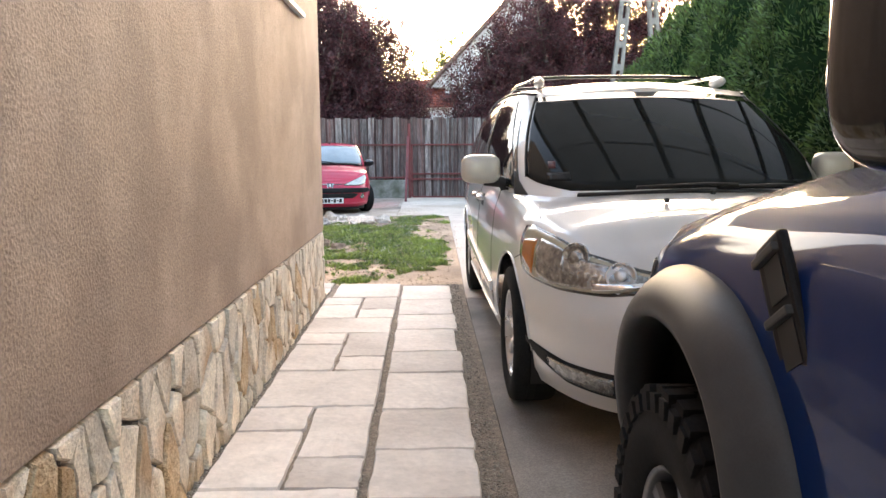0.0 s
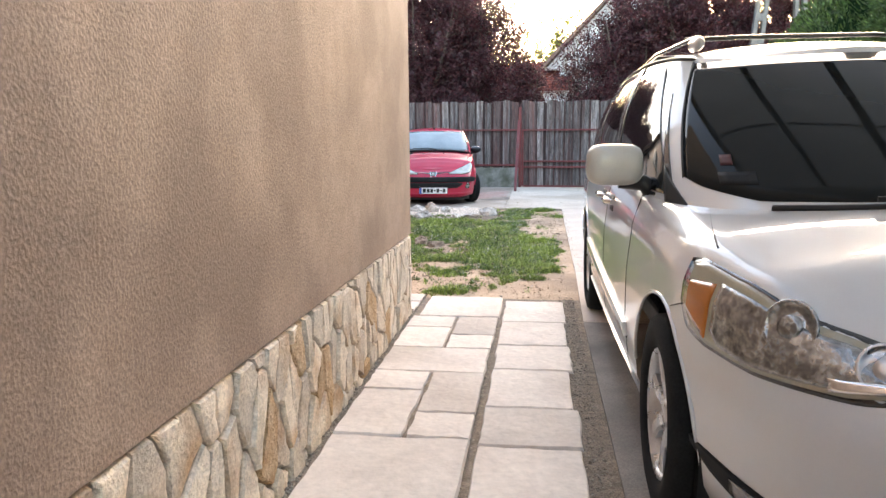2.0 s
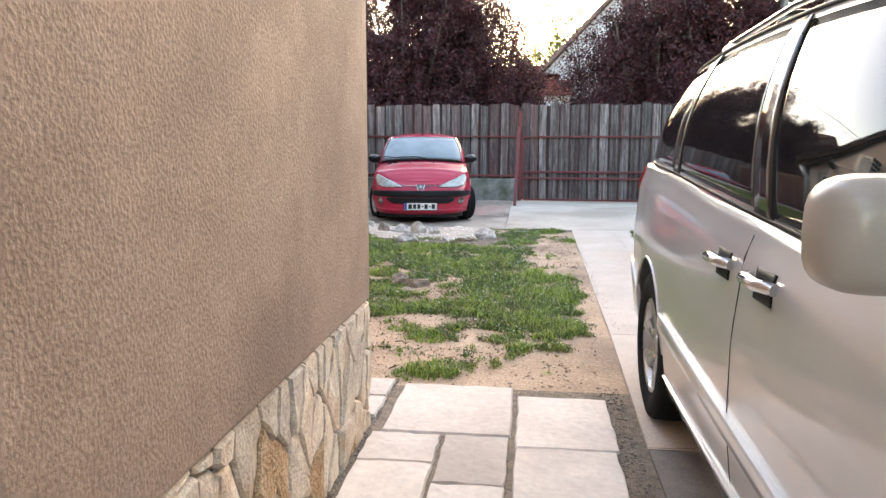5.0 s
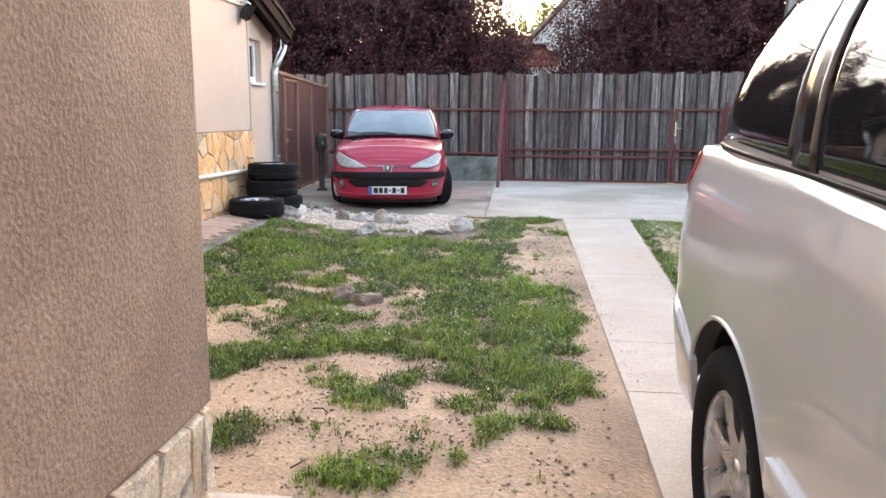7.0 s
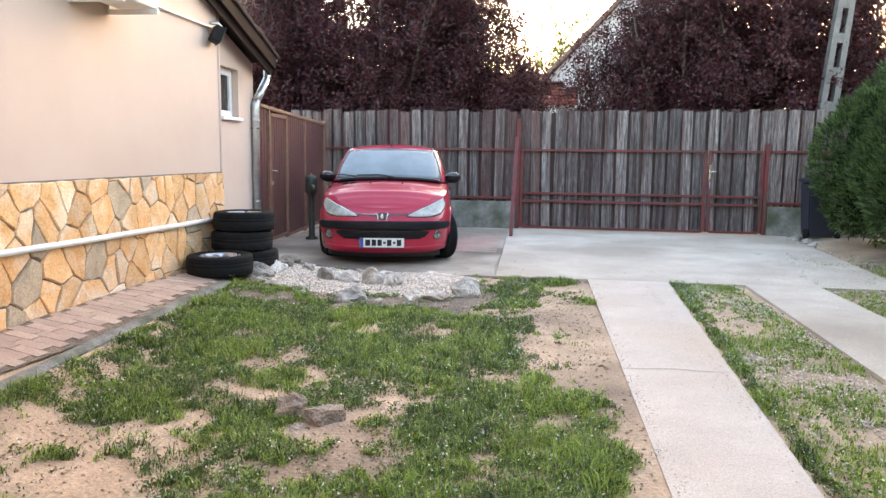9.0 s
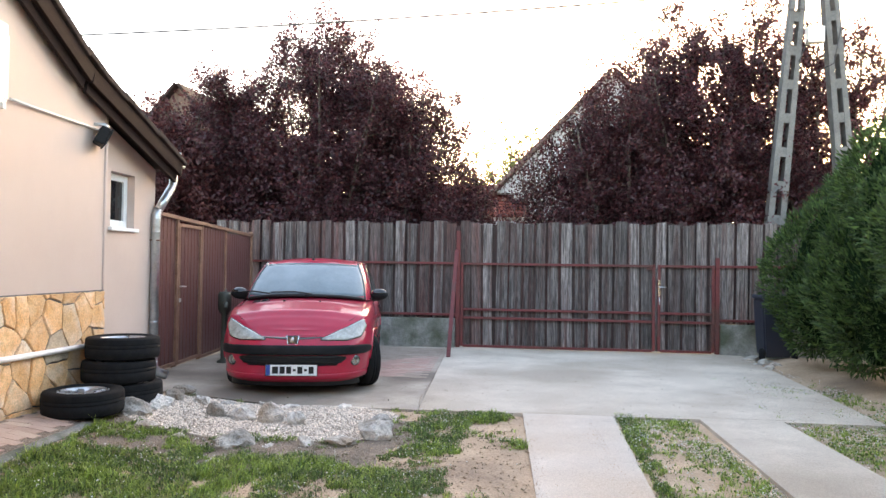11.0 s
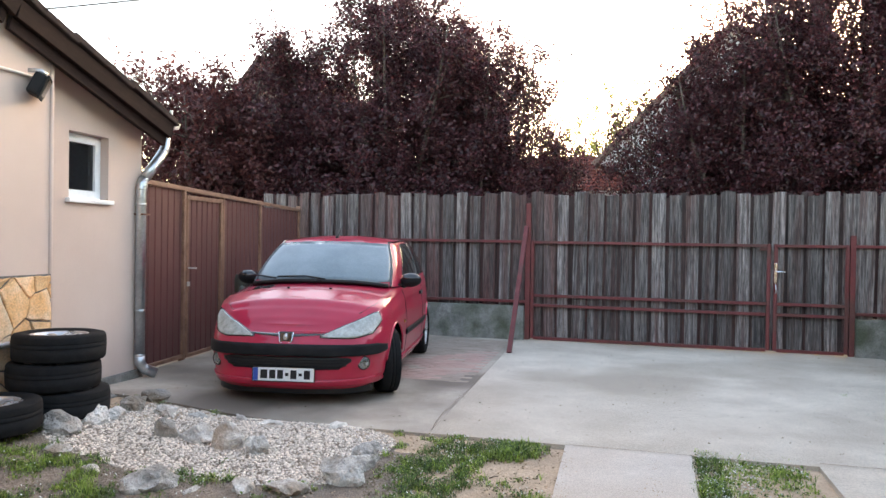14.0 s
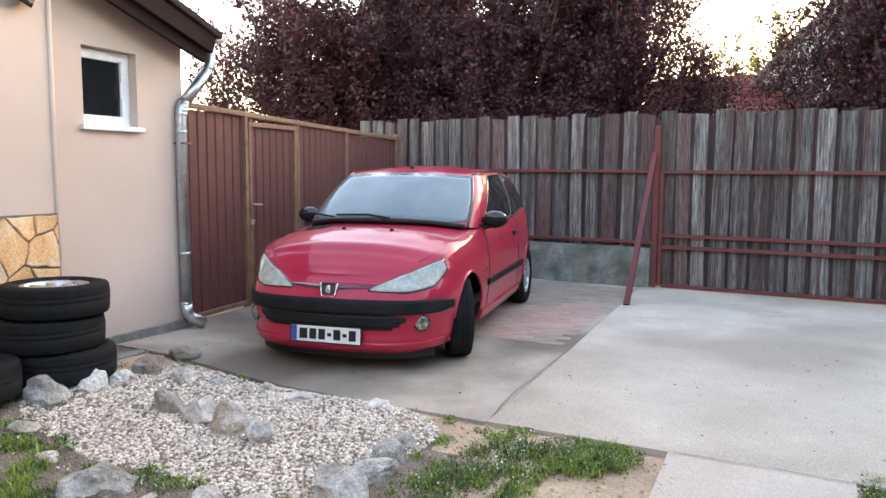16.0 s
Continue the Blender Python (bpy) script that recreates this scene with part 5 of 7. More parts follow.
# ---- white van ----
def minivan():
    fwd = Vector((0.086, -0.9963, 0))
    m = Matrix.Translation((2.155, 2.83, 0.02)) @ Matrix.Rotation(math.atan2(fwd.y, fwd.x), 4, 'Z')
    car = thing("minivan_car", "pearl white minivan with dark windows and a roof rack, parked", "car", m)
    s = Shell(plan=[(0.93, 0), (0.905, 0.34), (0.81, 0.60), (0.64, 0.765), (0.36, 0.885), (0.0, 0.955), (-1.0, 0.982), (-2.5, 0.982), (-3.55, 0.965), (-4.0, 0.90), (-4.15, 0.60), (-4.18, 0)],
              low=[(-4.18, 0.36), (-3.6, 0.27), (-2.8, 0.23), (-0.5, 0.23), (0.4, 0.22), (0.95, 0.20)],
              edge=[(-4.18, 1.19), (-3.0, 1.17), (-2.0, 1.11), (-1.0, 1.06), (-0.5, 1.03), (0.0, 0.975), (0.4, 0.915), (0.7, 0.845), (0.95, 0.765)],
              tuck=[(0.0, 0.06), (0.12, 0.02), (0.35, 0.0), (0.6, 0.0), (0.85, 0.02), (1.0, 0.06)],
              nose=[(0.20, -0.06), (0.35, 0.0), (0.50, 0.015), (0.62, 0.005), (0.75, -0.06), (0.86, -0.14), (1.0, -0.2)],
              crown=[(-4.1, 0.02), (-0.6, 0.07), (0.0, 0.095), (0.5, 0.095), (0.8, 0.06), (0.95, 0.03)],
              base=[(0.02, 0, 1.07), (-0.06, 0.46, 1.05), (-0.35, 0.80, 1.03), (-0.85, 0.915, 1.045), (-1.7, 0.925, 1.08), (-2.8, 0.92, 1.145), (-3.7, 0.875, 1.185), (-4.02, 0.55, 1.18), (-4.08, 0, 1.18)],
              top=[(-1.04, 0, 1.645), (-1.08, 0.38, 1.64), (-1.18, 0.635, 1.63), (-1.40, 0.715, 1.655), (-2.0, 0.745, 1.675), (-2.9, 0.735, 1.67), (-3.6, 0.69, 1.635), (-3.88, 0.42, 1.63), (-3.92, 0, 1.63)],
              roof_crown=0.07, bulge=0.045)
    wheels_at = [(-0.13, 0.345), (-3.20, 0.345)]
    arch = 0.415
    part("body", s.tub(wheels_at, arch), WHITE_PAINT, car)
    part("cabin", s.cabin(), WHITE_PAINT, car)
    part("underside", box((-3.95, -0.68, 0.19), (0.50, 0.68, 0.34), 0.03), BLACK, car)
    side = lambda u, z: s.side(u, z)
    ux, uy, gl = s.u_at_x, s.u_at_y, s.house
    by_x = lambda x, z: s.side(s.u_at_x(x), z)
    w2, g2 = two_sided(side), two_sided(gl)
    for sg in (1, -1):
        for wx, wz in wheels_at:
            bm = bmesh.new()
            a = [[bm.verts.new((x, sg * y, max(z, 0.20))) for x, z in ring_pts(wx, wz, arch + 0.012, -20, 200)] for y in (0.50, 0.90)]
            for i in range(28):
                bm.faces.new((a[0][i], a[0][i + 1], a[1][i + 1], a[1][i]))
            bm.faces.new(a[0])
            part("wheel_well", bm, BLACK, car)
            part("wheel_arch", line_on(by_x, ring_pts(wx, wz, arch + 0.003, 10, 170), 0.007, sg), WHITE_PAINT, car)
            hub = part("wheel", lathe([(0.06, -0.05), (0.06, 0.05)], 12), BLACK, car, m=Matrix.Translation((wx, sg * 0.85, 0.347)))
            wheel(hub, (0, 0, 0), 0.347, 0.225, 0.225, 7, 0.2, sg)
        # headlamp: a tall outer end under the bonnet's edge, tapering to a point beside the grille
        u_in, u_out = uy(0.50), ux(0.13)

        def brow(f, drop):
            return curve_at(s.edge, s.at(s.plan, u_in + (u_out - u_in) * f).x) - drop
        steps = [k / 12 for k in range(13)]
        lo = [(0, 0.735), (0.25, 0.705), (0.55, 0.70), (0.8, 0.715), (0.93, 0.745), (1, 0.81)]
        hi = [(f, brow(f, 0.012 + 0.03 * max(0, f - 0.9) * 10)) for f in steps]
        part("lamp_seal", patch(side, u_in - 0.006, u_out + 0.004, [(f, z - 0.010) for f, z in lo], [(f, z + 0.010) for f, z in hi], 34, 10, 0.001, 0.02, sg), GLOSS_BLACK, car)
        lamp = part("headlamp", patch(side, u_in, u_out, lo, hi, 34, 10, 0.006, 0.02, sg), YELLOWED, car, "large yellowed headlamp with round reflectors")
        part("reflector", patch(side, u_in + (u_out - u_in) * 0.03, u_in + (u_out - u_in) * 0.785, [(0, 0.742), (0.3, 0.715), (0.75, 0.710), (0.93, 0.725), (1, 0.755)],
                                [(k / 10, brow(0.03 + 0.0755 * k, 0.024 + 0.016 * k / 10)) for k in range(11)], 30, 10, 0.010, 0.012, sg), LAMP_DARK, lamp)
        part("indicator", patch(side, u_in + (u_out - u_in) * 0.81, u_in + (u_out - u_in) * 0.97, [(0, 0.728), (1, 0.795)], [(0, brow(0.81, 0.05)), (1, brow(0.97, 0.085))], 8, 8, 0.010, 0.012, sg), AMBER, lamp, "amber turn lens")
        part("lamp_chin", patch(side, u_in + (u_out - u_in) * 0.02, u_in + (u_out - u_in) * 0.30, [(0, 0.737), (1, 0.708)], [(0, 0.752), (1, 0.738)], 10, 3, 0.014, 0.012, sg), CHROME, lamp)
        for yy, zz, rr in ((0.625, 0.772, 0.062), (0.79, 0.825, 0.070)):
            u = uy(yy)
            c = s.side(u, zz)
            n = (s.side(u + 0.004, zz) - s.side(u - 0.004, zz)).cross(s.side(u, zz + 0.01) - s.side(u, zz - 0.01)).normalized()
            if n.x < 0:
                n = -n
            n.z *= 0.5
            q = n.to_track_quat('Z', 'Y').to_matrix().to_4x4()
            mm = Matrix.Translation(c + n * 0.012) @ q
            if sg < 0:
                mm = Matrix.Diagonal((1, -1, 1, 1)) @ mm
            bm = lathe([(rr, 0.0), (rr * 0.92, 0.008), (rr * 0.85, 0.003), (rr * 0.45, -0.006), (rr * 0.42, 0.008), (rr * 0.2, 0.010), (0, 0.011)], 28)
            for v in bm.verts:
                v.co = mm @ v.co
            part("reflector_bowl", bm, LAMP_DARK if yy > 0.7 else ALLOY, lamp)
        part("fog_surround", patch(side, uy(0.62), ux(0.24), [(0, 0.285), (0.45, 0.30), (0.85, 0.36), (1, 0.405)], [(0, 0.395), (0.45, 0.395), (1, 0.425)], 24, 5, 0.003, 0.02, sg), BUMPER_GREY, car)
        part("fog_lamp", patch(side, uy(0.645), ux(0.44), [(0, 0.298), (0.7, 0.312), (1, 0.345)], [(0, 0.375), (1, 0.385)], 16, 4, 0.007, 0.012, sg), LAMP_DARK, car)
        part("side_window", patch(gl, 0.305, 0.492, [(0, 0.05), (1, 0.05)], [(0, 0.22), (0.18, 0.62), (0.34, 0.88), (0.42, 0.93), (1, 0.93)], 26, 10, 0.004, 0.01, sg), GLASS, car)
        part("sliding_door_window", patch(gl, 0.508, 0.632, 0.06, 0.93, 20, 10, 0.004, 0.01, sg), GLASS, car)
        part("rear_quarter_window", patch(gl, 0.645, 0.785, [(0, 0.06), (0.85, 0.10), (1, 0.2)], [(0, 0.93), (0.8, 0.90), (1, 0.78)], 20, 10, 0.004, 0.01, sg), GLASS, car)
        for u0, u1 in ((0.490, 0.510), (0.630, 0.647)):
            part("window_pillar", patch(gl, u0, u1, 0.03, 0.96, 3, 8, 0.0055, 0.01, sg), GLOSS_BLACK, car)
        part("quarter_pillar", patch(gl, 0.287, 0.307, [(0, 0.02), (1, 0.03)], [(0, 0.10), (0.5, 0.45), (1, 0.72)], 5, 6, 0.005, 0.01, sg), GLOSS_BLACK, car)
        part("window_trim", line_on(gl, [(0.335 + 0.45 * k / 24, 0.03) for k in range(25)], 0.008, sg), BUMPER_GREY, car)
        part("rain_channel", line_on(gl, [(0.262 + 0.52 * k / 24, 0.985) for k in range(25)], 0.009, sg), BLACK, car)
        part("screen_edge", line_on(gl, [(0.264, 0.17 + 0.79 * k / 10) for k in range(11)], 0.007, sg), BLACK, car)
        part("side_moulding", patch(side, ux(-0.76), ux(-2.79), [(0, 0.45), (1, 0.53)], [(0, 0.51), (1, 0.595)], 30, 3, 0.016, 0.02, sg), WHITE_PAINT, car, "white side moulding")
        part("moulding_line", line_on(side, [(ux(-0.76 - 2.03 * k / 20), 0.445 + 0.004 * k) for k in range(21)], 0.004, sg), BUMPER_GREY, car)
        part("sill", patch(side, ux(-0.64), ux(-2.79), 0.24, 0.33, 24, 3, 0.010, 0.02, sg), WHITE_PAINT, car)
        for xs_, z0 in ((-0.80, 0.30), (-1.74, 0.30)):
            part("door_seam", line_on(side, [(ux(xs_), z0 + (1.05 - z0) * k / 12) for k in range(13)], 0.0022, sg), BUMPER_GREY, car)
        part("bumper_seam", line_on(side, [(ux(0.14 - 0.04 * k), 0.795 - 0.012 * k) for k in range(4)], 0.0025, sg), BLACK, car)
        part("bonnet_seam", line_on(lambda x, v: s.hood(x, v), [(0.16 - 0.40 * k / 16, 0.955 - 0.10 * k / 16) for k in range(17)], 0.0035, sg), BLACK, car)
        for xx in (-1.55, -1.92):
            h0 = s.side(ux(xx), 0.95)
            part("handle_cup", patch(side, ux(xx + 0.07), ux(xx - 0.07), 0.905, 0.985, 8, 5, 0.002, 0.01, sg), BUMPER_GREY, car)
            part("door_handle", tube([(xx + 0.10, sg * (h0.y + 0.008), 0.955), (xx + 0.05, sg * (h0.y + 0.035), 0.958), (xx - 0.06, sg * (h0.y + 0.035), 0.958), (xx - 0.10, sg * (h0.y + 0.008), 0.955)], 0.016, 8), CHROME, car, "chrome door handle")
        part("tail_lamp", patch(side, ux(-3.86), ux(-4.085), [(0, 1.08), (1, 0.93)], [(0, 1.165), (1, 1.175)], 10, 8, 0.008, 0.02, sg), TAIL_RED, car, "red tail lamp")
        part("rear_bumper", patch(side, ux(-3.52), ux(-4.12), [(0, 0.40), (1, 0.38)], [(0, 0.56), (0.4, 0.66), (1, 0.67)], 16, 5, 0.010, 0.02, sg), WHITE_PAINT, car)
        # door mirror
        mz = 1.17
        q = Matrix.Translation((-0.78, sg * 1.045, mz))
        bm = bmesh.new()
        bmesh.ops.create_uvsphere(bm, u_segments=24, v_segments=14, radius=1)
        for v in bm.verts:
            sx, sy, sz = [math.copysign(abs(c) ** 0.55, c) for c in v.co]
            v.co = Vector((sx * (0.085 if v.co.x > 0 else 0.02), sy * 0.115, sz * 0.085))
        mir = part("door_mirror", bm, CREAM_PLASTIC, car, "beige-white door mirror on a black foot", True, m=q)
        part("mirror_foot", tube([(0.0, -sg * 0.17, -0.12), (0.0, -sg * 0.12, -0.075), (0, -sg * 0.02, -0.072)], [0.05, 0.034, 0.026], 8), BLACK, mir)
        part("mirror_base", patch(gl, 0.262, 0.306, [(0, 0.0), (1, 0.0)], [(0, 0.02), (0.5, 0.12), (1, 0.23)], 8, 6, 0.006, 0.012, sg), BLACK, car)
        # roof rack
        rail = part("roof_rail", tube([(-1.38, sg * 0.60, 1.715), (-1.46, sg * 0.60, 1.750), (-2.5, sg * 0.615, 1.775), (-3.4, sg * 0.60, 1.75), (-3.5, sg * 0.60, 1.71)], 0.013, 8), GLOSS_BLACK, car)
        for xr in (-1.44, -3.40):
            bm = bmesh.new()
            bmesh.ops.create_uvsphere(bm, u_segments=14, v_segments=8, radius=1)
            for v in bm.verts:
                v.co = Vector((v.co.x * 0.13, v.co.y * 0.032, v.co.z * 0.036))
            part("rail_foot", bm, WHITE_PAINT, rail, "white rail foot", True, m=Matrix.Translation((xr, sg * 0.60, 1.718)))
    for xr in (-1.75, -2.7):
        part("cross_bar", tube([(xr, -0.6, 1.775), (xr, -0.3, 1.785), (xr, 0.3, 1.785), (xr, 0.6, 1.775)], 0.012, 8), GLOSS_BLACK, car)
    part("windscreen", patch(g2, -0.262, 0.262, [(0, 0.17), (0.05, 0.12), (0.16, 0.05), (0.5, 0.03), (0.84, 0.05), (0.95, 0.12), (1, 0.17)], [(0, 0.95), (0.5, 0.96), (1, 0.95)], 44, 12, 0.004, 0.01), DARK_SCREEN, car, "dark windscreen mirroring a carport roof")
    part("rear_window", patch(g2, 0.90, 1.0, 0.12, 0.90, 10, 8, 0.004, 0.01), GLASS, car)
    part("cowl", line_on(g2, [(-0.17 + 0.34 * k / 24, 0.012) for k in range(25)], 0.014), BLACK, car)
    part("wiper", tube([(0.015, 0.05, 1.095), (-0.04, 0.40, 1.10), (-0.09, 0.60, 1.085)], 0.009, 6), BLACK, car)
    part("washer_jet", box((0.10, -0.02, 1.065), (0.12, 0.0, 1.085), 0.003), BLACK, car)
    part("wiper", tube([(0.015, -0.35, 1.095), (0.02, 0.0, 1.11), (0.01, 0.15, 1.105)], 0.009, 6), BLACK, car)
    part("washer_jet", box((0.20, -0.275, 1.035), (0.218, -0.255, 1.056), 0.003), BLACK, car)
    part("grille", patch(w2, -uy(0.49), uy(0.49), [(0, 0.70), (0.15, 0.645), (0.85, 0.645), (1, 0.70)], [(0, 0.74), (0.1, 0.755), (0.9, 0.755), (1, 0.74)], 36, 5, 0.003, 0.02), BLACK, car)
    for z in (0.67, 0.695, 0.72):
        part("grille_bar", line_on(w2, [(uy(0.36) * (k / 10 - 1), z) for k in range(21)], 0.006), BUMPER_GREY, car)
    part("grille_trim", line_on(w2, [(uy(0.39) * (k / 10 - 1), 0.745) for k in range(21)], 0.010), CHROME, car)
    part("lower_grille", patch(w2, -uy(0.61), uy(0.61), 0.285, 0.395, 40, 4, 0.003, 0.02), BLACK, car)
    for z in (0.295, 0.317, 0.339, 0.361, 0.383):
        part("lower_grille_bar", line_on(w2, [(uy(0.60) * (k / 12 - 1), z) for k in range(25)], 0.007), ALLOY, car)
    # stickers at the foot of the windscreen
    part("sticker", patch(g2, -0.215, -0.175, 0.13, 0.20, 4, 3, 0.006, 0.003), BUMPER_GREY, car, "dull windscreen sticker")
    part("sticker", patch(g2, -0.210, -0.196, 0.24, 0.30, 4, 3, 0.006, 0.003), BADGE_RED, car, "dull red windscreen sticker")
    return car


minivan()


# ---- blue off-roader ----
def offroader():
    m = Matrix.Translation((2.36, 0.69, 0.02)) @ Matrix.Rotation(math.atan2(0.997, -0.075), 4, 'Z')
    car = thing("offroad_car", "dark blue off-road car with grey wheel flares and knobbly tyres", "car", m)
    s = Shell(plan=[(0.80, 0), (0.79, 0.35), (0.74, 0.60), (0.62, 0.77), (0.40, 0.845), (0.05, 0.865), (-1.0, 0.875), (-2.5, 0.875), (-3.3, 0.86), (-3.7, 0.80), (-3.8, 0.55), (-3.82, 0)],
              low=[(-3.82, 0.50), (-2.0, 0.45), (0.3, 0.46), (0.8, 0.46)],
              edge=[(-3.8, 1.18), (-1.0, 1.19), (-0.5, 1.185), (0.0, 1.15), (0.4, 1.09), (0.65, 1.01), (0.80, 0.94)],
              tuck=[(0.0, 0.05), (0.15, 0.015), (0.4, 0.0), (0.7, 0.004), (0.88, 0.02), (1.0, 0.075)],
              nose=[(0.46, -0.02), (0.6, 0.02), (0.85, 0.0), (0.98, -0.06), (1.1, -0.12)],
              crown=[(-3.8, 0.02), (-0.8, 0.145), (0.0, 0.155), (0.5, 0.14), (0.8, 0.06)],
              base=[(-0.72, 0, 1.22), (-0.78, 0.45, 1.20), (-0.92, 0.70, 1.15), (-1.2, 0.775, 1.13), (-1.9, 0.785, 1.13), (-2.7, 0.78, 1.13), (-3.4, 0.75, 1.13), (-3.65, 0.45, 1.13), (-3.68, 0, 1.13)],
              top=[(-1.30, 0, 1.74), (-1.32, 0.36, 1.735), (-1.40, 0.58, 1.72), (-1.6, 0.64, 1.73), (-2.1, 0.66, 1.75), (-2.8, 0.65, 1.75), (-3.3, 0.62, 1.72), (-3.5, 0.4, 1.72), (-3.52, 0, 1.72)],
              roof_crown=0.06, bulge=0.03)
    wheels_at = [(0.0, 0.52), (-2.75, 0.52)]
    arch = 0.445
    part("body", s.tub(wheels_at, arch), BLUE_PAINT, car)
    part("cabin", s.cabin(), BLUE_PAINT, car)
    part("underside", box((-3.6, -0.6, 0.38), (0.55, 0.6, 0.55), 0.03), BLACK, car)
    ux, uy = s.u_at_x, s.u_at_y
    side = lambda u, z: s.side(u, z)
    w2, g2 = two_sided(side), two_sided(s.house)
    for sg in (1, -1):
        for wx, wz in wheels_at:
            bm = bmesh.new()
            a = [[bm.verts.new((x, sg * y, z)) for x, z in ring_pts(wx, wz, arch + 0.02, -8, 188)] for y in (0.44, 0.84)]
            for i in range(28):
                bm.faces.new((a[0][i], a[0][i + 1], a[1][i + 1], a[1][i]))
            bm.faces.new(a[0])
            part("wheel_well", bm, BLACK, car)
            hub = part("wheel", lathe([(0.07, -0.05), (0.07, 0.05)], 12), BLACK, car, m=Matrix.Translation((wx, sg * 0.785, 0.388)))
            wheel(hub, (0, 0, 0), 0.388, 0.27, 0.215, 6, 0.5, sg, lugs=36, rim_mat=GUNMETAL)
            # flare: flat-topped band round the arch, standing off the wing with a rounded lip
            rings = []
            for k in range(41):
                a0 = radians(-22 + 224 * k / 40)
                flat = 1 - 0.055 * math.exp(-((math.degrees(a0) - 90) / 26) ** 2)
                d = Vector((math.cos(a0), 0, math.sin(a0)))
                c = Vector((wx, 0, wz))
                q = c + d * (arch + 0.04)
                y0 = s.side(ux(max(-3.6, min(0.60, q.x))), max(0.5, min(1.02, q.z))).y
                sect = ((y0 - 0.03, 0.104), (y0 + 0.010, 0.098), (y0 + 0.042, 0.074), (y0 + 0.070, 0.04), (y0 + 0.085, 0.010), (y0 + 0.078, -0.012), (y0 + 0.05, -0.014), (y0 - 0.06, 0.0))
                rings.append([c + d * (arch * flat + h) + Vector((0, sg * y, 0)) for y, h in sect])
            bm = bmesh.new()
            vs = [[bm.verts.new(p) for p in r_] for r_ in rings]
            for r0, r1 in zip(vs, vs[1:]):
                for k in range(8):
                    bm.faces.new((r0[k], r0[(k + 1) % 8], r1[(k + 1) % 8], r1[k])).smooth = True
            bm.faces.new(vs[0])
            bm.faces.new(vs[-1])
            bmesh.ops.recalc_face_normals(bm, faces=bm.faces[:])
            part("wheel_flare", bm, SATIN_FLARE, car, "satin dark grey wheel flare")
        # wing vent: a slanted black housing with two deep slots
        c = s.side(ux(-0.40), 1.05)
        vm = Matrix.Translation((-0.37, sg * (c.y + 0.002), 1.04)) @ Matrix.Rotation(radians(33), 4, 'Y') @ Matrix.Scale(0.92, 4)
        vent = part("wing_vent", box((-0.052, -0.010, -0.125), (0.05, 0.010, 0.125), 0.009), BUMPER_GREY, car, "black slotted wing vent", m=vm)
        for z in (-0.065, 0.05):
            part("vent_slot", box((-0.038, sg * 0.0115 - 0.001, z - 0.042), (0.022, sg * 0.0115 + 0.001, z + 0.034), 0.0), BLACK, vent)
            part("vent_blade", box((-0.042, min(0, sg * 0.022), z + 0.038), (0.048, max(0, sg * 0.022), z + 0.055), 0.004), SATIN_FLARE, vent)
        part("door_seam", line_on(side, [(ux(-0.88), 0.5 + 0.62 * k / 8) for k in range(9)], 0.004, sg), BLACK, car)
        part("door_seam", line_on(side, [(ux(-1.95), 0.5 + 0.62 * k / 8) for k in range(9)], 0.004, sg), BLACK, car)
        part("headlamp", patch(side, uy(0.60), ux(0.42), [(0, 0.86), (1, 0.92)], [(0, 0.97), (1, 1.0)], 16, 6, 0.006, 0.02, sg), LAMP_DARK, car)
        part("side_window", patch(s.house, 0.30, 0.52, 0.06, [(0, 0.35), (0.3, 0.92), (1, 0.92)], 18, 8, 0.004, 0.01, sg), GLASS, car)
        part("rear_side_window", patch(s.house, 0.54, 0.74, 0.06, 0.92, 14, 8, 0.004, 0.01, sg), GLASS, car)
        part("side_step", box((-2.1, min(sg * 0.80, sg * 0.93), 0.36), (-0.65, max(sg * 0.80, sg * 0.93), 0.41), 0.015), BLACK, car)
        q = Matrix.Translation((-0.80, sg * 0.925, 1.395)) @ Matrix.Rotation(sg * 0.32, 4, 'Z')
        bm = bmesh.new()
        bmesh.ops.create_uvsphere(bm, u_segments=28, v_segments=16, radius=1)
        for v in bm.verts:
            sx, sy, sz = [math.copysign(abs(c_) ** 0.55, c_) for c_ in v.co]
            v.co = Vector((sx * (0.075 if v.co.x > 0 else 0.035), sy * 0.105, sz * 0.135))
        mir = part("door_mirror", bm, GLOSS_BLACK, car, "gloss black door mirror", True, m=q)
        part("mirror_glass", box((-0.042, min(-sg * 0.085, sg * 0.075), -0.10), (-0.030, max(-sg * 0.085, sg * 0.075), 0.105), 0.002), MIRROR_BLUE, mir, "mirror glass coloured blue for its reflection")
        part("mirror_arm", tube([(0.0, -sg * 0.20, -0.17), (0.0, -sg * 0.12, -0.16), (0, -sg * 0.03, -0.12)], [0.045, 0.035, 0.03], 8), BLACK, mir)
    part("windscreen", patch(g2, -0.24, 0.24, 0.05, 0.95, 30, 8, 0.004, 0.01), GLASS, car)
    part("grille", patch(w2, -uy(0.55), uy(0.55), 0.70, 0.92, 24, 5, 0.005, 0.02), BLACK, car)
    for k in range(4):
        part("grille_bar", line_on(w2, [(uy(0.54) * (j / 10 - 1), 0.73 + 0.055 * k) for j in range(21)], 0.008), BUMPER_GREY, car)
    part("front_bumper", patch(w2, -ux(0.52), ux(0.52), 0.47, 0.66, 40, 5, 0.05, 0.05), BUMPER_GREY, car)
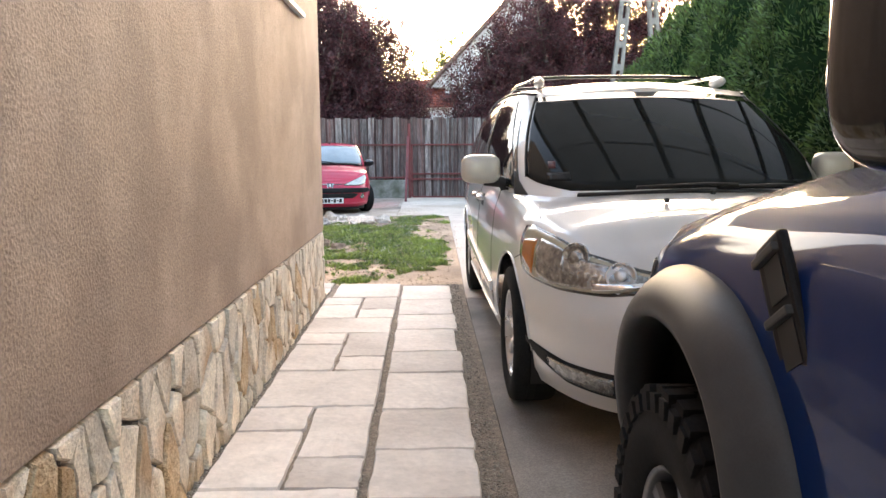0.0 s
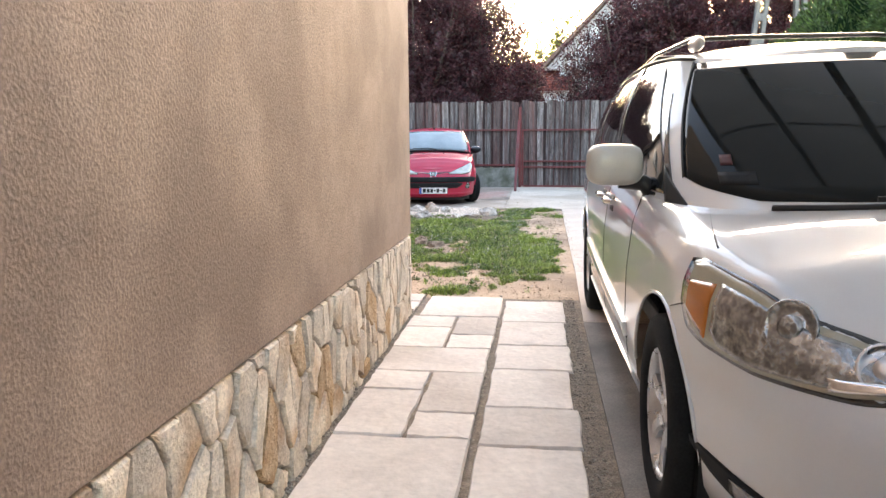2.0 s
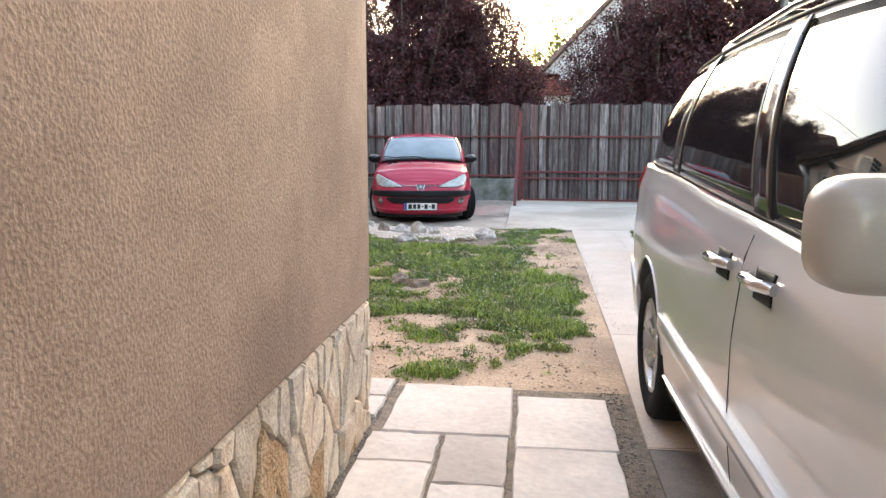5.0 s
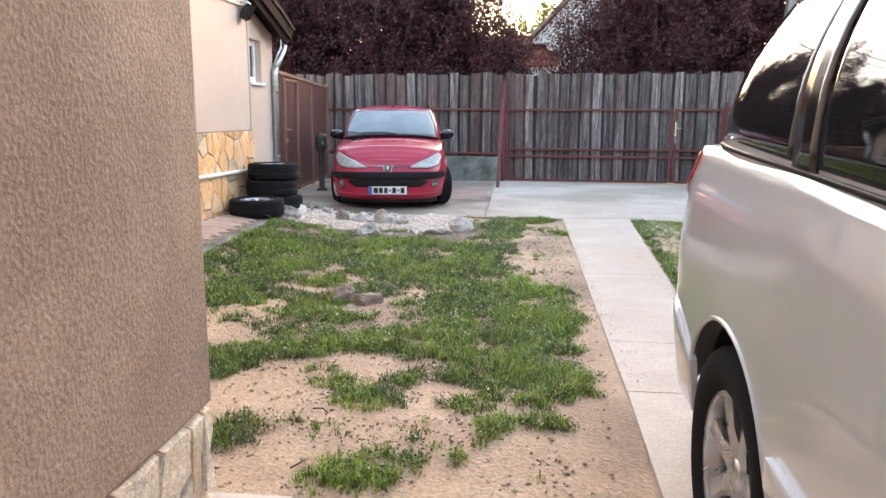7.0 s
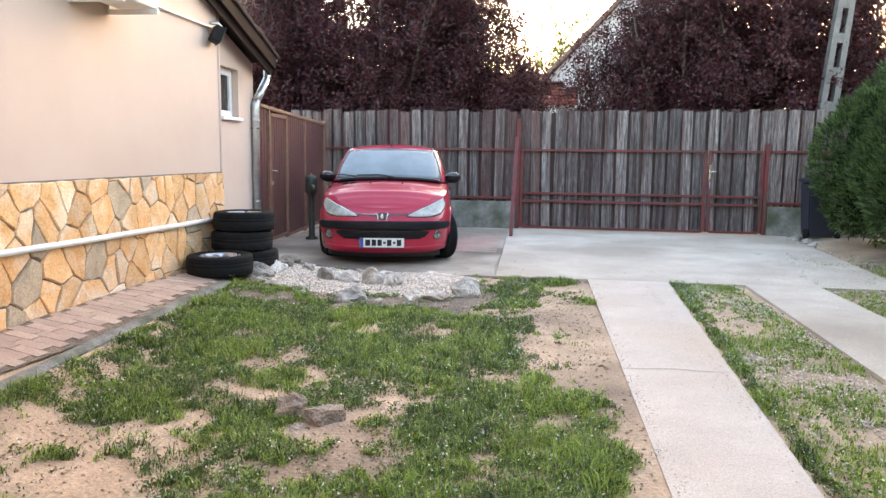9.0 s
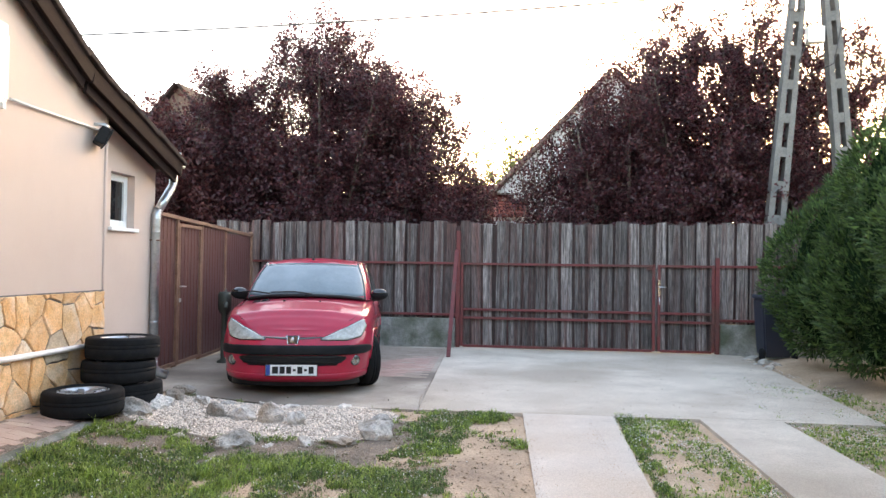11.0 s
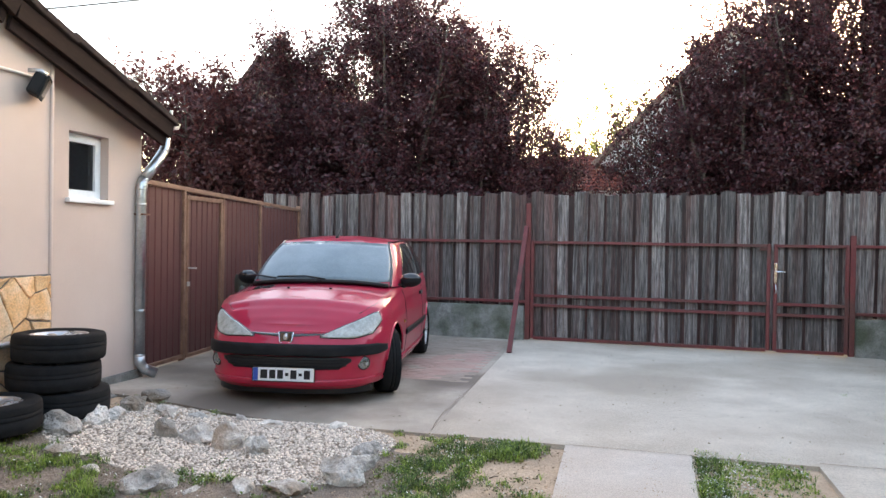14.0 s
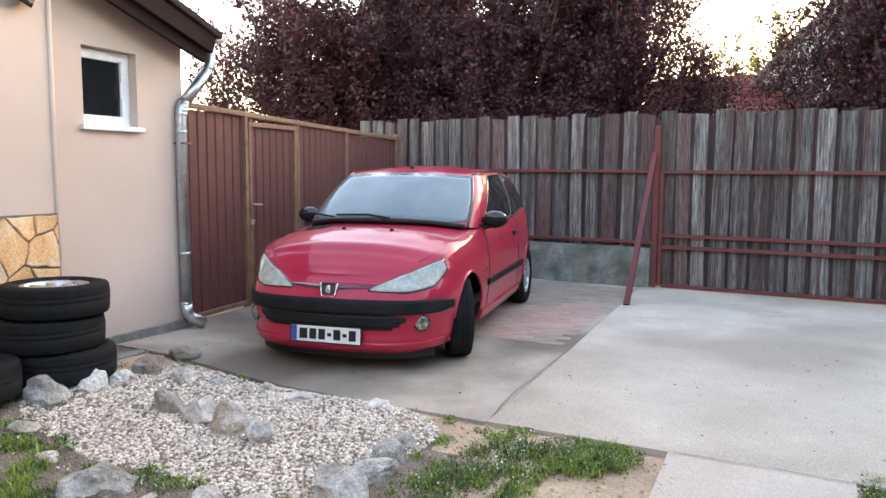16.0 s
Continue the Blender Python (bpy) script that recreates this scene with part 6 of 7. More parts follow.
    for sg in (1, -1):
        part("bumper_bracket", box((0.44, min(sg * 0.70, sg * 0.84), 0.62), (0.56, max(sg * 0.70, sg * 0.84), 0.645), 0.006), OFFWHITE, car, "pale metal bumper bracket")
    return car


offroader()

# ---- trees and hedge ----
def leaf_mesh(name, pts, size, seed, material):
    """Many small folded leaves, one at each point."""
    g = np.random.default_rng(seed)
    p = np.array([tuple(q) for q in pts])
    n = len(p)
    a = g.normal(size=(n, 3))
    a /= np.linalg.norm(a, axis=1)[:, None]
    u = np.cross(a, g.normal(size=(n, 3)))
    u /= np.linalg.norm(u, axis=1)[:, None]
    v = np.cross(a, u)
    s = (size * g.uniform(0.6, 1.3, n))[:, None]
    verts = np.stack([p - u * s, p + v * s * 0.5 + a * s * 0.15, p + u * s, p - v * s * 0.5 + a * s * 0.15], 1).reshape(-1, 3)
    k = np.arange(n)[:, None] * 4
    faces = np.concatenate([k + [0, 1, 2], k + [0, 2, 3]], 1).reshape(-1, 3)
    return raw_mesh(name, verts, faces, material)


def tree(label, at, height, spread, leaves, leaf, material, seed, trunk_r=0.12, low=1.2, lean=(0, 0), fill=1100):
    """A tapered trunk that forks low into limbs, side branches and upright shoots, with leaves along them."""
    r = random.Random(seed)
    root = thing("tree", label, "tree", Matrix.Translation(at))
    wood = bmesh.new()
    spots = []
    fork = Vector((lean[0] * 0.3, lean[1] * 0.3, low))
    add_tube(wood, [(0, 0, -0.1), fork * 0.5 + Vector((0.03, 0, 0)), fork], [trunk_r * 1.25, trunk_r, trunk_r * 0.85], 9)
    limbs = 12
    for i in range(limbs):
        a = 2 * math.pi * i / limbs + r.uniform(-0.3, 0.3)
        out = spread * r.uniform(0.25, 0.95)
        top = height * (1 - 0.28 * (out / spread) ** 2) * r.uniform(0.84, 1.0)
        end = Vector((math.cos(a) * out + lean[0], math.sin(a) * out + lean[1], top))
        mid = fork.lerp(end, 0.5) + Vector((math.cos(a), math.sin(a), 0)) * out * 0.22 + Vector((0, 0, -0.2))
        line = [fork.lerp(mid, t).lerp(mid.lerp(end, t), t) for t in [k / 7 for k in range(8)]]
        add_tube(wood, line, [trunk_r * 0.55 * (1 - 0.9 * k / 7) + 0.006 for k in range(8)], 6)
        for b in range(15):
            f = r.uniform(0.06, 1.0)
            p = fork.lerp(mid, f).lerp(mid.lerp(end, f), f)
            d = Vector((r.gauss(0, 1), r.gauss(0, 1), r.gauss(0.35, 0.7))).normalized()
            ln = spread * r.uniform(0.22, 0.48)
            q = p + d * ln
            if q.z > height:
                q.z = height - r.uniform(0, 0.3)
            if q.z < low * 0.75:
                q.z = low * 0.75 + r.uniform(0, 0.4)
            pm = p.lerp(q, 0.5) + Vector((0, 0, 0.08))
            add_tube(wood, [p, pm, q], [0.016, 0.010, 0.004], 4)
            for s in range(6):
                g = r.uniform(0.25, 1.0)
                c = p.lerp(pm, g).lerp(pm.lerp(q, g), g)
                tip = c + Vector((r.gauss(0, 0.22), r.gauss(0, 0.22), r.uniform(0.0, 0.6)))
                spots.append((c, tip))
    for _ in range(fill):
        a, f = r.uniform(0, 6.283), math.sqrt(r.random())
        k = 1 + 0.22 * noise.noise(Vector((math.cos(a) * 1.5, math.sin(a) * 1.5, seed)))
        top = low + (height - low) * (1 - 0.92 * f ** 2.4) * (0.92 + 0.10 * noise.noise(Vector((math.cos(a) * f * 4, math.sin(a) * f * 4, seed + 5))))
        z = top - (top - low * 0.8) * r.random() ** 1.6
        c = Vector((math.cos(a) * f * spread * k + lean[0], math.sin(a) * f * spread * k + lean[1], z))
        spots.append((c, c + Vector((math.cos(a) * 0.12 + r.gauss(0, 0.1), math.sin(a) * 0.12 + r.gauss(0, 0.1), r.uniform(0.05, 0.5)))))
    part("trunk", wood, BARK, root)
    g = np.random.default_rng(seed)
    c0 = np.array([tuple(c) for c, tip in spots])
    c1 = np.array([tuple(tip) for c, tip in spots])
    k = g.integers(0, len(spots), leaves)
    pts = c0[k] + (c1[k] - c0[k]) * (g.random(leaves) ** 0.8)[:, None] + g.normal(0, 0.085, (leaves, 3))
    part("crown", leaf_mesh("crown", pts, leaf, seed, material), None, root)
    return root


plum = "dark purple-leaved plum tree with airy upright shoots"
for at, h_, w_, n_, seed in (((-6.9, 23.6, 0), 5.6, 2.5, 112000, 31), ((-4.6, 23.3, 0), 7.4, 2.5, 165000, 32), ((-2.85, 23.6, 0), 6.3, 1.75, 84000, 33),
                             ((2.35, 23.6, 0), 6.0, 1.9, 90000, 34), ((4.1, 23.4, 0), 7.3, 2.6, 165000, 35), ((6.4, 23.9, 0), 7.2, 2.7, 115000, 36)):
    tree(plum, at, h_, w_, n_, 0.037, PLUM_LEAF, seed)
for at, h_, w_, n_, seed in (((0.75, 24.6, 0), 4.9, 1.35, 26000, 41), ((-1.35, 24.3, 0), 3.9, 0.95, 15000, 42), ((-3.4, 23.9, 0), 5.2, 1.5, 50000, 43)):
    tree("low purple-leaved plum bush with loose branches", at, h_, w_, n_, 0.037, PLUM_LEAF, seed, 0.06, 0.7, fill=260)
tree("red-leaved plum tree behind the steel fence", (-8.0, 21.4, 0), 4.9, 2.0, 52000, 0.046, PLUM_BRIGHT, 37, fill=900)
tree("yellow-green tree in low sun beyond the houses", (-1.2, 40, 0), 7.6, 2.6, 12000, 0.08, GREEN_LEAF, 38, fill=150)


def thuja(at, height, radius, n, seed):
    """A dense conifer bush: lobes heaped round a stem, each covered with short upturned sprays."""
    g = np.random.default_rng(seed)
    root = thing("thuja", "dense green thuja bush beside the drive", "bush", Matrix.Translation(at), group="thuja hedge")
    k = 46
    f = (np.arange(k) + g.random(k)) / k
    a = np.arange(k) * 2.399 + g.normal(0, 0.25, k)
    wide = np.sin(np.pi * np.clip(0.16 + 0.80 * f, 0, 1) ** 0.85) ** 0.75
    lobe_r = radius * (0.30 + 0.14 * g.random(k)) * (0.62 + 0.5 * wide)
    d = np.maximum(0.0, radius * wide * g.uniform(0.88, 1.06, k) - lobe_r * 0.9)
    c = np.column_stack([np.cos(a) * d, np.sin(a) * d, 0.32 + lobe_r * 0.6 + f * (height - 0.32 - lobe_r * 1.5)])
    # added core, coloured as the bush's inner shade, behind the sprays
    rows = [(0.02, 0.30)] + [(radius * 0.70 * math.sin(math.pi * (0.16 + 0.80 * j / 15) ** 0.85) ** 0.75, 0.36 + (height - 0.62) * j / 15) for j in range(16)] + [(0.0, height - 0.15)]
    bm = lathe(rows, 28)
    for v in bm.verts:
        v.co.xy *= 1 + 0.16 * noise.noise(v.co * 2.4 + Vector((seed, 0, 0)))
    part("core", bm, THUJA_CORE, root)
    part("stem", tube([(0, 0, -0.1), (0.02, 0, 0.4), (0.0, 0.02, 0.9)], [0.09, 0.08, 0.06], 8), BARK, root)
    m = int(n * 5.0)
    w = g.choice(k, m, p=lobe_r ** 2 / (lobe_r ** 2).sum())
    u = g.normal(size=(m, 3))
    u /= np.linalg.norm(u, axis=1)[:, None]
    p = c[w] + u * (lobe_r[w] * g.uniform(0.84, 1.05, m) * (1 + 0.10 * np.sin(u[:, 0] * 9 + w) * np.sin(u[:, 2] * 8 + w)))[:, None]
    inside = np.zeros(m, bool)
    for q, r_ in zip(c, lobe_r):
        inside |= ((p - q) ** 2).sum(1) < (r_ * 0.83) ** 2
    p, u = p[~inside], u[~inside]
    m = len(p)
    out = u + np.array([0, 0, 0.55]) + g.normal(0, 0.42, (m, 3))
    out /= np.linalg.norm(out, axis=1)[:, None]
    side = np.cross(out, g.normal(size=(m, 3)))
    side /= np.linalg.norm(side, axis=1)[:, None]
    ln, wd = g.uniform(0.05, 0.125, m)[:, None], g.uniform(0.007, 0.015, m)[:, None]
    verts = np.stack([p - side * wd * 0.4, p + out * ln * 0.55 - side * wd, p + out * ln, p + out * ln * 0.55 + side * wd], 1).reshape(-1, 3)
    e = np.arange(m)[:, None] * 4
    part("foliage", raw_mesh("foliage", verts, np.concatenate([e + [0, 1, 2], e + [0, 2, 3]], 1).reshape(-1, 3), THUJA), None, root)


for i, (x, y, h, rad, n) in enumerate(((4.66, 17.2, 2.75, 1.15, 18000), (4.78, 15.5, 3.5, 1.22, 18000), (4.8, 13.6, 3.9, 1.2, 13000), (4.85, 11.8, 4.3, 1.2, 12000),
                                       (5.0, 9.9, 4.6, 1.2, 12000), (5.2, 8.0, 4.8, 1.25, 12000), (5.4, 6.1, 4.8, 1.25, 11000), (5.6, 4.2, 4.8, 1.25, 9000), (5.7, 2.3, 4.8, 1.25, 3000), (5.8, 0.4, 4.8, 1.25, 2500))):
    thuja((x, y, 0), h, rad, n, 50 + i)

# ---- houses beyond ----
far = thing("far_house", "white gabled house with a red tiled roof behind the trees", "house", Matrix.Translation((1.8, 36.5, 0)))
part("wall", box((-2.6, 0, -0.2), (4.5, 9, 5.0)), WHITE_WALL, far)
bm = bmesh.new()
v = [bm.verts.new(p) for p in ((-3.3, -0.05, 4.3), (1.2, -0.05, 9.0), (5.7, -0.05, 4.3), (-3.3, 9, 4.3), (1.2, 9, 9.0), (5.7, 9, 4.3))]
bm.faces.new((v[0], v[2], v[1]))
bm.faces.new((v[3], v[4], v[5]))
bm.faces.new((v[0], v[3], v[5], v[2]))
part("gable", bm, WHITE_WALL, far)
for sx in (-1, 1):
    bm = box((0, -0.5, 0), (6.7, 9.5, 0.14), 0.02)
    part("roof", bm, OLD_WALL, far, m=Matrix.Translation((1.2, 0, 9.05)) @ Matrix.Rotation(0 if sx > 0 else math.pi, 4, 'Z') @ Matrix.Translation((0, 0 if sx > 0 else -9, 0)) @ Matrix.Rotation(radians(46), 4, 'Y'))
far2 = thing("far_shed", "low outbuilding with a red tiled roof behind the trees", "house", Matrix.Translation((-2.6, 35.5, 0)))
part("wall", box((-2.2, 0, -0.2), (2.2, 4, 3.4)), WHITE_WALL, far2)
for k in range(11):
    part("tile_row", box((-2.4, 0.0, 0.0), (2.4, 0.33, 0.05), 0.015), RED_TILE, far2, m=Matrix.Translation((0, -0.3 + 0.255 * k, 3.26 + 0.136 * k)) @ Matrix.Rotation(radians(23), 4, 'X'))
barn = thing("far_barn", "old grey boarded gable with a dark roof", "house", Matrix.Translation((-12.2, 31, 0)))
bm = bmesh.new()
v = [bm.verts.new(p) for p in ((-1.9, 0, 0), (1.9, 0, 0), (1.9, 0, 5.3), (0, 0, 7.5), (-1.9, 0, 5.3), (-1.9, 6, 0), (1.9, 6, 0), (1.9, 6, 5.3), (0, 6, 7.5), (-1.9, 6, 5.3))]
for q in ((0, 1, 2, 3, 4), (9, 8, 7, 6, 5), (0, 4, 9, 5), (1, 6, 7, 2)):
    bm.faces.new([v[i] for i in q])
part("wall", bm, OLD_WALL, barn)
for sx in (-1, 1):
    part("roof", box((0, -0.3, 0), (3.1, 6.3, 0.1), 0.02), DARK_ROOF, barn, m=Matrix.Translation((0, 0 if sx > 0 else 6, 7.52)) @ Matrix.Rotation(0 if sx > 0 else math.pi, 4, 'Z') @ Matrix.Rotation(radians(49), 4, 'Y'))

# ---- concrete pole pair and wires ----
def pole_leg(a, b, w0, w1, root):
    """A pre-cast tapering leg with a row of long slots."""
    a, b = Vector(a), Vector(b)
    ln = (b - a).length
    q = Matrix.Translation(a) @ Matrix.Rotation(math.atan2(b.x - a.x, b.z - a.z), 4, 'Y')
    wide = lambda z: w0 + (w1 - w0) * z / ln
    bm = bmesh.new()

    def prism(z0, z1, f0, f1, g0, g1, d):
        """A bar between heights z0 and z1 whose sides stand at these shares of the leg's width."""
        vs = [[bm.verts.new((x, y * d, z)) for x, y in ((l * wide(z), -0.5), (r_ * wide(z), -0.5), (r_ * wide(z), 0.5), (l * wide(z), 0.5))] for z, l, r_ in ((z0, f0, f1), (z1, g0, g1))]
        for k in range(4):
            bm.faces.new((vs[0][k], vs[0][(k + 1) % 4], vs[1][(k + 1) % 4], vs[1][k]))
        bm.faces.new(vs[0][::-1])
        bm.faces.new(vs[1])
    prism(0, ln, -0.5, -0.17, -0.5, -0.17, 0.24)
    prism(0, ln, 0.17, 0.5, 0.17, 0.5, 0.24)
    n = int(ln / 0.62)
    for i in range(n + 1):
        z = ln * i / n
        prism(max(0, z - 0.09), min(ln, z + 0.09), -0.18, 0.18, -0.18, 0.18, 0.22)
    part("leg", bm, POLE, root, m=q)


pole = thing("utility_pole", "grey concrete twin-leg utility pole with slotted legs", "pole", Matrix.Translation((0, 21.2, 0)))
pole_leg((4.55, 0, -0.2), (5.35, 0, 8.6), 0.36, 0.22, pole)
pole_leg((6.25, 0, -0.2), (5.55, 0, 8.6), 0.36, 0.22, pole)
part("lamp_box", box((5.25, -0.3, 5.55), (5.55, -0.12, 5.85), 0.02), OFFWHITE, pole, "small white metal box")

# ---- brick path along the building ----
pr = random.Random(9)
pave = thing("paver_path", "worn red-brown brick pavers with a concrete edge", "pavement", kind="structure")
pm = box((-0.0985, -0.0485, -0.05), (0.0985, 0.0485, 0.0))
paver_me = mesh_of(pm, PAVER, "paver")
dull_me = mesh_of(box((-0.0985, -0.0485, -0.05), (0.0985, 0.0485, 0.0)), DULL_PAVER, "paver")
faded_me = mesh_of(box((-0.0985, -0.0485, -0.05), (0.0985, 0.0485, 0.0)), FADED_PAVER, "paver")


yy, row = 9.0, 0
while yy < 13.4:
    wall = -3.50 - 0.075 * (yy - 12.8) + 0.04
    x = wall + 0.10 + (0.05 if row % 2 else 0.0)
    while x < path_edge(yy) - 0.10:
        up = Vector((rise(x - 0.05, yy) - rise(x + 0.05, yy), rise(x, yy - 0.05) - rise(x, yy + 0.05), 0.1))
        tilt = Vector((0, 0, 1)).rotation_difference(up.normalized()).to_matrix().to_4x4()
        part("paver", paver_me, None, pave, m=Matrix.Translation((x, yy, rise(x, yy) + 0.010 + pr.uniform(-0.0012, 0.0012))) @ tilt @ Matrix.Rotation(pr.uniform(-0.015, 0.015), 4, 'Z'))
        x += 0.201
    yy += 0.101
    row += 1
verts, faces = [], []
for i in range(60):
    y = 8.2 + i * 0.095
    e = path_edge(y)
    for x, dz in ((e - 0.05, 0.011), (e - 0.01, 0.012), (e + 0.02, 0.0), (e + 0.02, -0.1)):
        verts.append((x + 0.006 * noise.noise(Vector((y * 3, x, 0))), y, rise(x, y) + dz))
for i in range(59):
    for k in range(3):
        faces.append((i * 4 + k, i * 4 + k + 1, i * 4 + k + 5, i * 4 + k + 4))
part("edging", raw_mesh("edging", verts, faces, CONCRETE_WALL), None, pave, "grey concrete edging")
bed_me = sheet([-3.75 + 0.06 * i for i in range(18)], [8.2 + 0.1 * i for i in range(56)], lambda x, y: rise(x, y) + 0.004 if x < path_edge(y) else rise(x, y) - 0.06, BED_SOIL, "paver_bed")
part("joint_bed", bed_me, None, pave)

# reddish worn paving in the concrete beside the parked hatchback
rp = thing("red_paving_patch", "faded red brick strip let into the concrete", "pavement", kind="structure")
for i in range(32):
    for j in range(7):
        y = 15.62 + 0.101 * i
        x = -1.95 + 0.201 * j + (0.1 if i % 2 else 0) - 0.07 * (y - 15.6)
        if -2.05 < x < -0.86 - 0.079 * (y - 15.5):
            red = x < -1.42 + 0.62 * (y - 15.45) and y < 17.4 + 0.9 * (x + 1.4) + pr.uniform(-0.15, 0.15)
            part("paver", faded_me if red else dull_me, None, rp, m=Matrix.Translation((x, y, 0.0185 + pr.uniform(-0.001, 0.001))) @ Matrix.Rotation(radians(4), 4, 'Z'))

# ---- cracks and joints of the concrete ----
def crack(pts, w, name="crack", label="dark joint in the concrete"):
    bm = bmesh.new()
    line = spline([(x, y, 0) for x, y in pts], 30)
    vs = []
    for i, p in enumerate(line):
        d = (line[min(i + 1, 30)] - line[max(i - 1, 0)]).normalized()
        n = Vector((-d.y, d.x, 0)) * w * (0.5 + 0.5 * noise.noise(p * 6) + 0.3)
        p = p + Vector((noise.noise(p * 5), noise.noise(p * 5 + Vector((9, 0, 0))), 0)) * 0.012
        vs.append([bm.verts.new((*(p + n).xy, rise(p.x, p.y) + 0.0255)), bm.verts.new((*(p - n).xy, rise(p.x, p.y) + 0.0255))])
    for a, b in zip(vs, vs[1:]):
        bm.faces.new((a[0], a[1], b[1], b[0]))
    return solid(name, bm, GRIT, label, "crack", "structure")


crack([(-0.60, 13.64), (-0.67, 14.1), (-0.737, 15.3), (-0.802, 16.1)], 0.004)
crack([lane_xy(1.33, 10.1), lane_xy(1.7, 10.12), lane_xy(2.05, 10.08)], 0.005)
crack([lane_xy(1.32, 8.2), lane_xy(1.7, 8.18), lane_xy(2.02, 8.22)], 0.005)
crack([(0.42, 13.60), (1.1, 13.61), (1.35, 13.60)], 0.004)
crack([(2.02, 13.71), (2.4, 13.72), (2.85, 13.72)], 0.005)
crack([lane_xy(1.24, 5.45), lane_xy(2.0, 5.45), lane_xy(3.0, 5.46)], 0.005)

# ---- loose wheels by the wall ----
def loose_wheel(at, tilt=0.0, turn=0.0):
    w = thing("spare_wheel", "black car tyre on a silver rim, lying flat", "wheel", Matrix.Translation(at) @ Matrix.Rotation(tilt, 4, 'X') @ Matrix.Rotation(turn, 4, 'Z') @ Matrix.Rotation(radians(90), 4, 'X'), group="stacked spare wheels")
    wheel(w, (0, 0, 0), 0.31, 0.195, 0.195, 10, 0, 1)
    return w


base_z = rise(-3.12, 12.72) + 0.015
for i, (dx, dy, t) in enumerate(((0.03, 0.02, 0.0), (-0.015, -0.02, 0.006), (0.0, 0.01, -0.01))):
    loose_wheel((-3.12 + dx, 12.72 + dy, base_z + 0.1 + 0.197 * i), t, i * 0.7)
loose_wheel((-3.08, 12.11, rise(-3.08, 12.11) + 0.115), 0.01, 0.4)

# ---- air conditioner, floodlight, conduit ----
ac = thing("air_conditioner", "off-white air conditioner outdoor unit on wall brackets", "air conditioner", BLD @ Matrix.Translation((0.06, -2.41, 2.44)))
part("case", box((0.0, 0.0, 0.0), (0.31, 0.68, 0.55), 0.02), OFFWHITE, ac)
part("service_cover", box((0.03, 0.56, 0.03), (0.314, 0.682, 0.47), 0.01), OFFWHITE, ac)
for i in range(4):
    for j in range(3):
        part("vent_opening", box((0.045 + 0.085 * j, -0.004, 0.08 + 0.13 * i), (0.115 + 0.085 * j, 0.002, 0.185 + 0.13 * i), 0.0), GLASS, ac)
slat = mesh_of(box((0.0, -0.004, -0.19), (0.008, 0.004, 0.19), 0.002), OFFWHITE, "slat")
part("grille_back", box((0.308, 0.05, 0.06), (0.3125, 0.49, 0.48)), BUMPER_GREY, ac)
for k in range(26):
    part("slat", slat, None, ac, m=Matrix.Translation((0.3115, 0.062 + 0.0165 * k, 0.27)))
for y in (0.06, 0.56):
    part("bracket", box((-0.06, y, -0.05), (0.36, y + 0.035, -0.012), 0.004), OFFWHITE, ac)
    part("bracket_leg", box((-0.058, y + 0.002, -0.05), (-0.035, y + 0.033, 0.35), 0.004), OFFWHITE, ac)
solid("conduit", tube([(0.03, -1.2, 2.60), (0.02, -0.9, 2.60), (0.02, 0.2, 2.60)], 0.012, 6), OFFWHITE, "thin white conduit along the wall", "pipe", m=BLD)
fl = thing("floodlight", "small grey floodlight on a wall bracket", "lamp", BLD @ Matrix.Translation((0.10, 0.03, 2.52)) @ Matrix.Rotation(radians(35), 4, 'Z') @ Matrix.Rotation(radians(25), 4, 'Y') @ Matrix.Scale(1.35, 4))
part("case", box((-0.045, -0.075, -0.06), (0.02, 0.075, 0.06), 0.012), BUMPER_GREY, fl)
part("front_frame", box((0.018, -0.082, -0.066), (0.03, 0.082, 0.066), 0.006), BUMPER_GREY, fl)
part("lens", box((0.0305, -0.062, -0.048), (0.034, 0.062, 0.048), 0.002), LAMP_DARK, fl)
part("bracket", tube([(-0.09, 0, 0.05), (-0.03, 0, 0.08), (0.0, 0, 0.07)], 0.012, 6), ZINC, fl)

# ---- old hand pump by the steel fence ----
pump = thing("hand_pump", "dark green iron hand pump standing by the steel fence", "pump", Matrix.Translation((-3.6, 15.9, rise(-3.6, 15.9) + 0.012)))
IRON = mat("dark_green_iron", (0.03, 0.034, 0.026), (0.055, 0.06, 0.045), 9, 80, 0.6, 0.3, 0.003)
part("stand", lathe([(0.09, 0.0), (0.09, 0.03), (0.045, 0.05), (0.04, 0.62), (0.06, 0.66)], 18), IRON, pump)
part("head", lathe([(0.06, 0.66), (0.085, 0.70), (0.09, 0.88), (0.075, 0.93), (0.0, 0.94)], 18), IRON, pump)
part("spout", tube([(0.0, 0, 0.78), (0.06, -0.10, 0.78), (0.09, -0.17, 0.72)], [0.035, 0.033, 0.03], 10), IRON, pump)
part("lever", tube([(0.0, 0.02, 0.92), (-0.06, 0.16, 0.95), (-0.10, 0.30, 0.80)], 0.015, 8), IRON, pump)

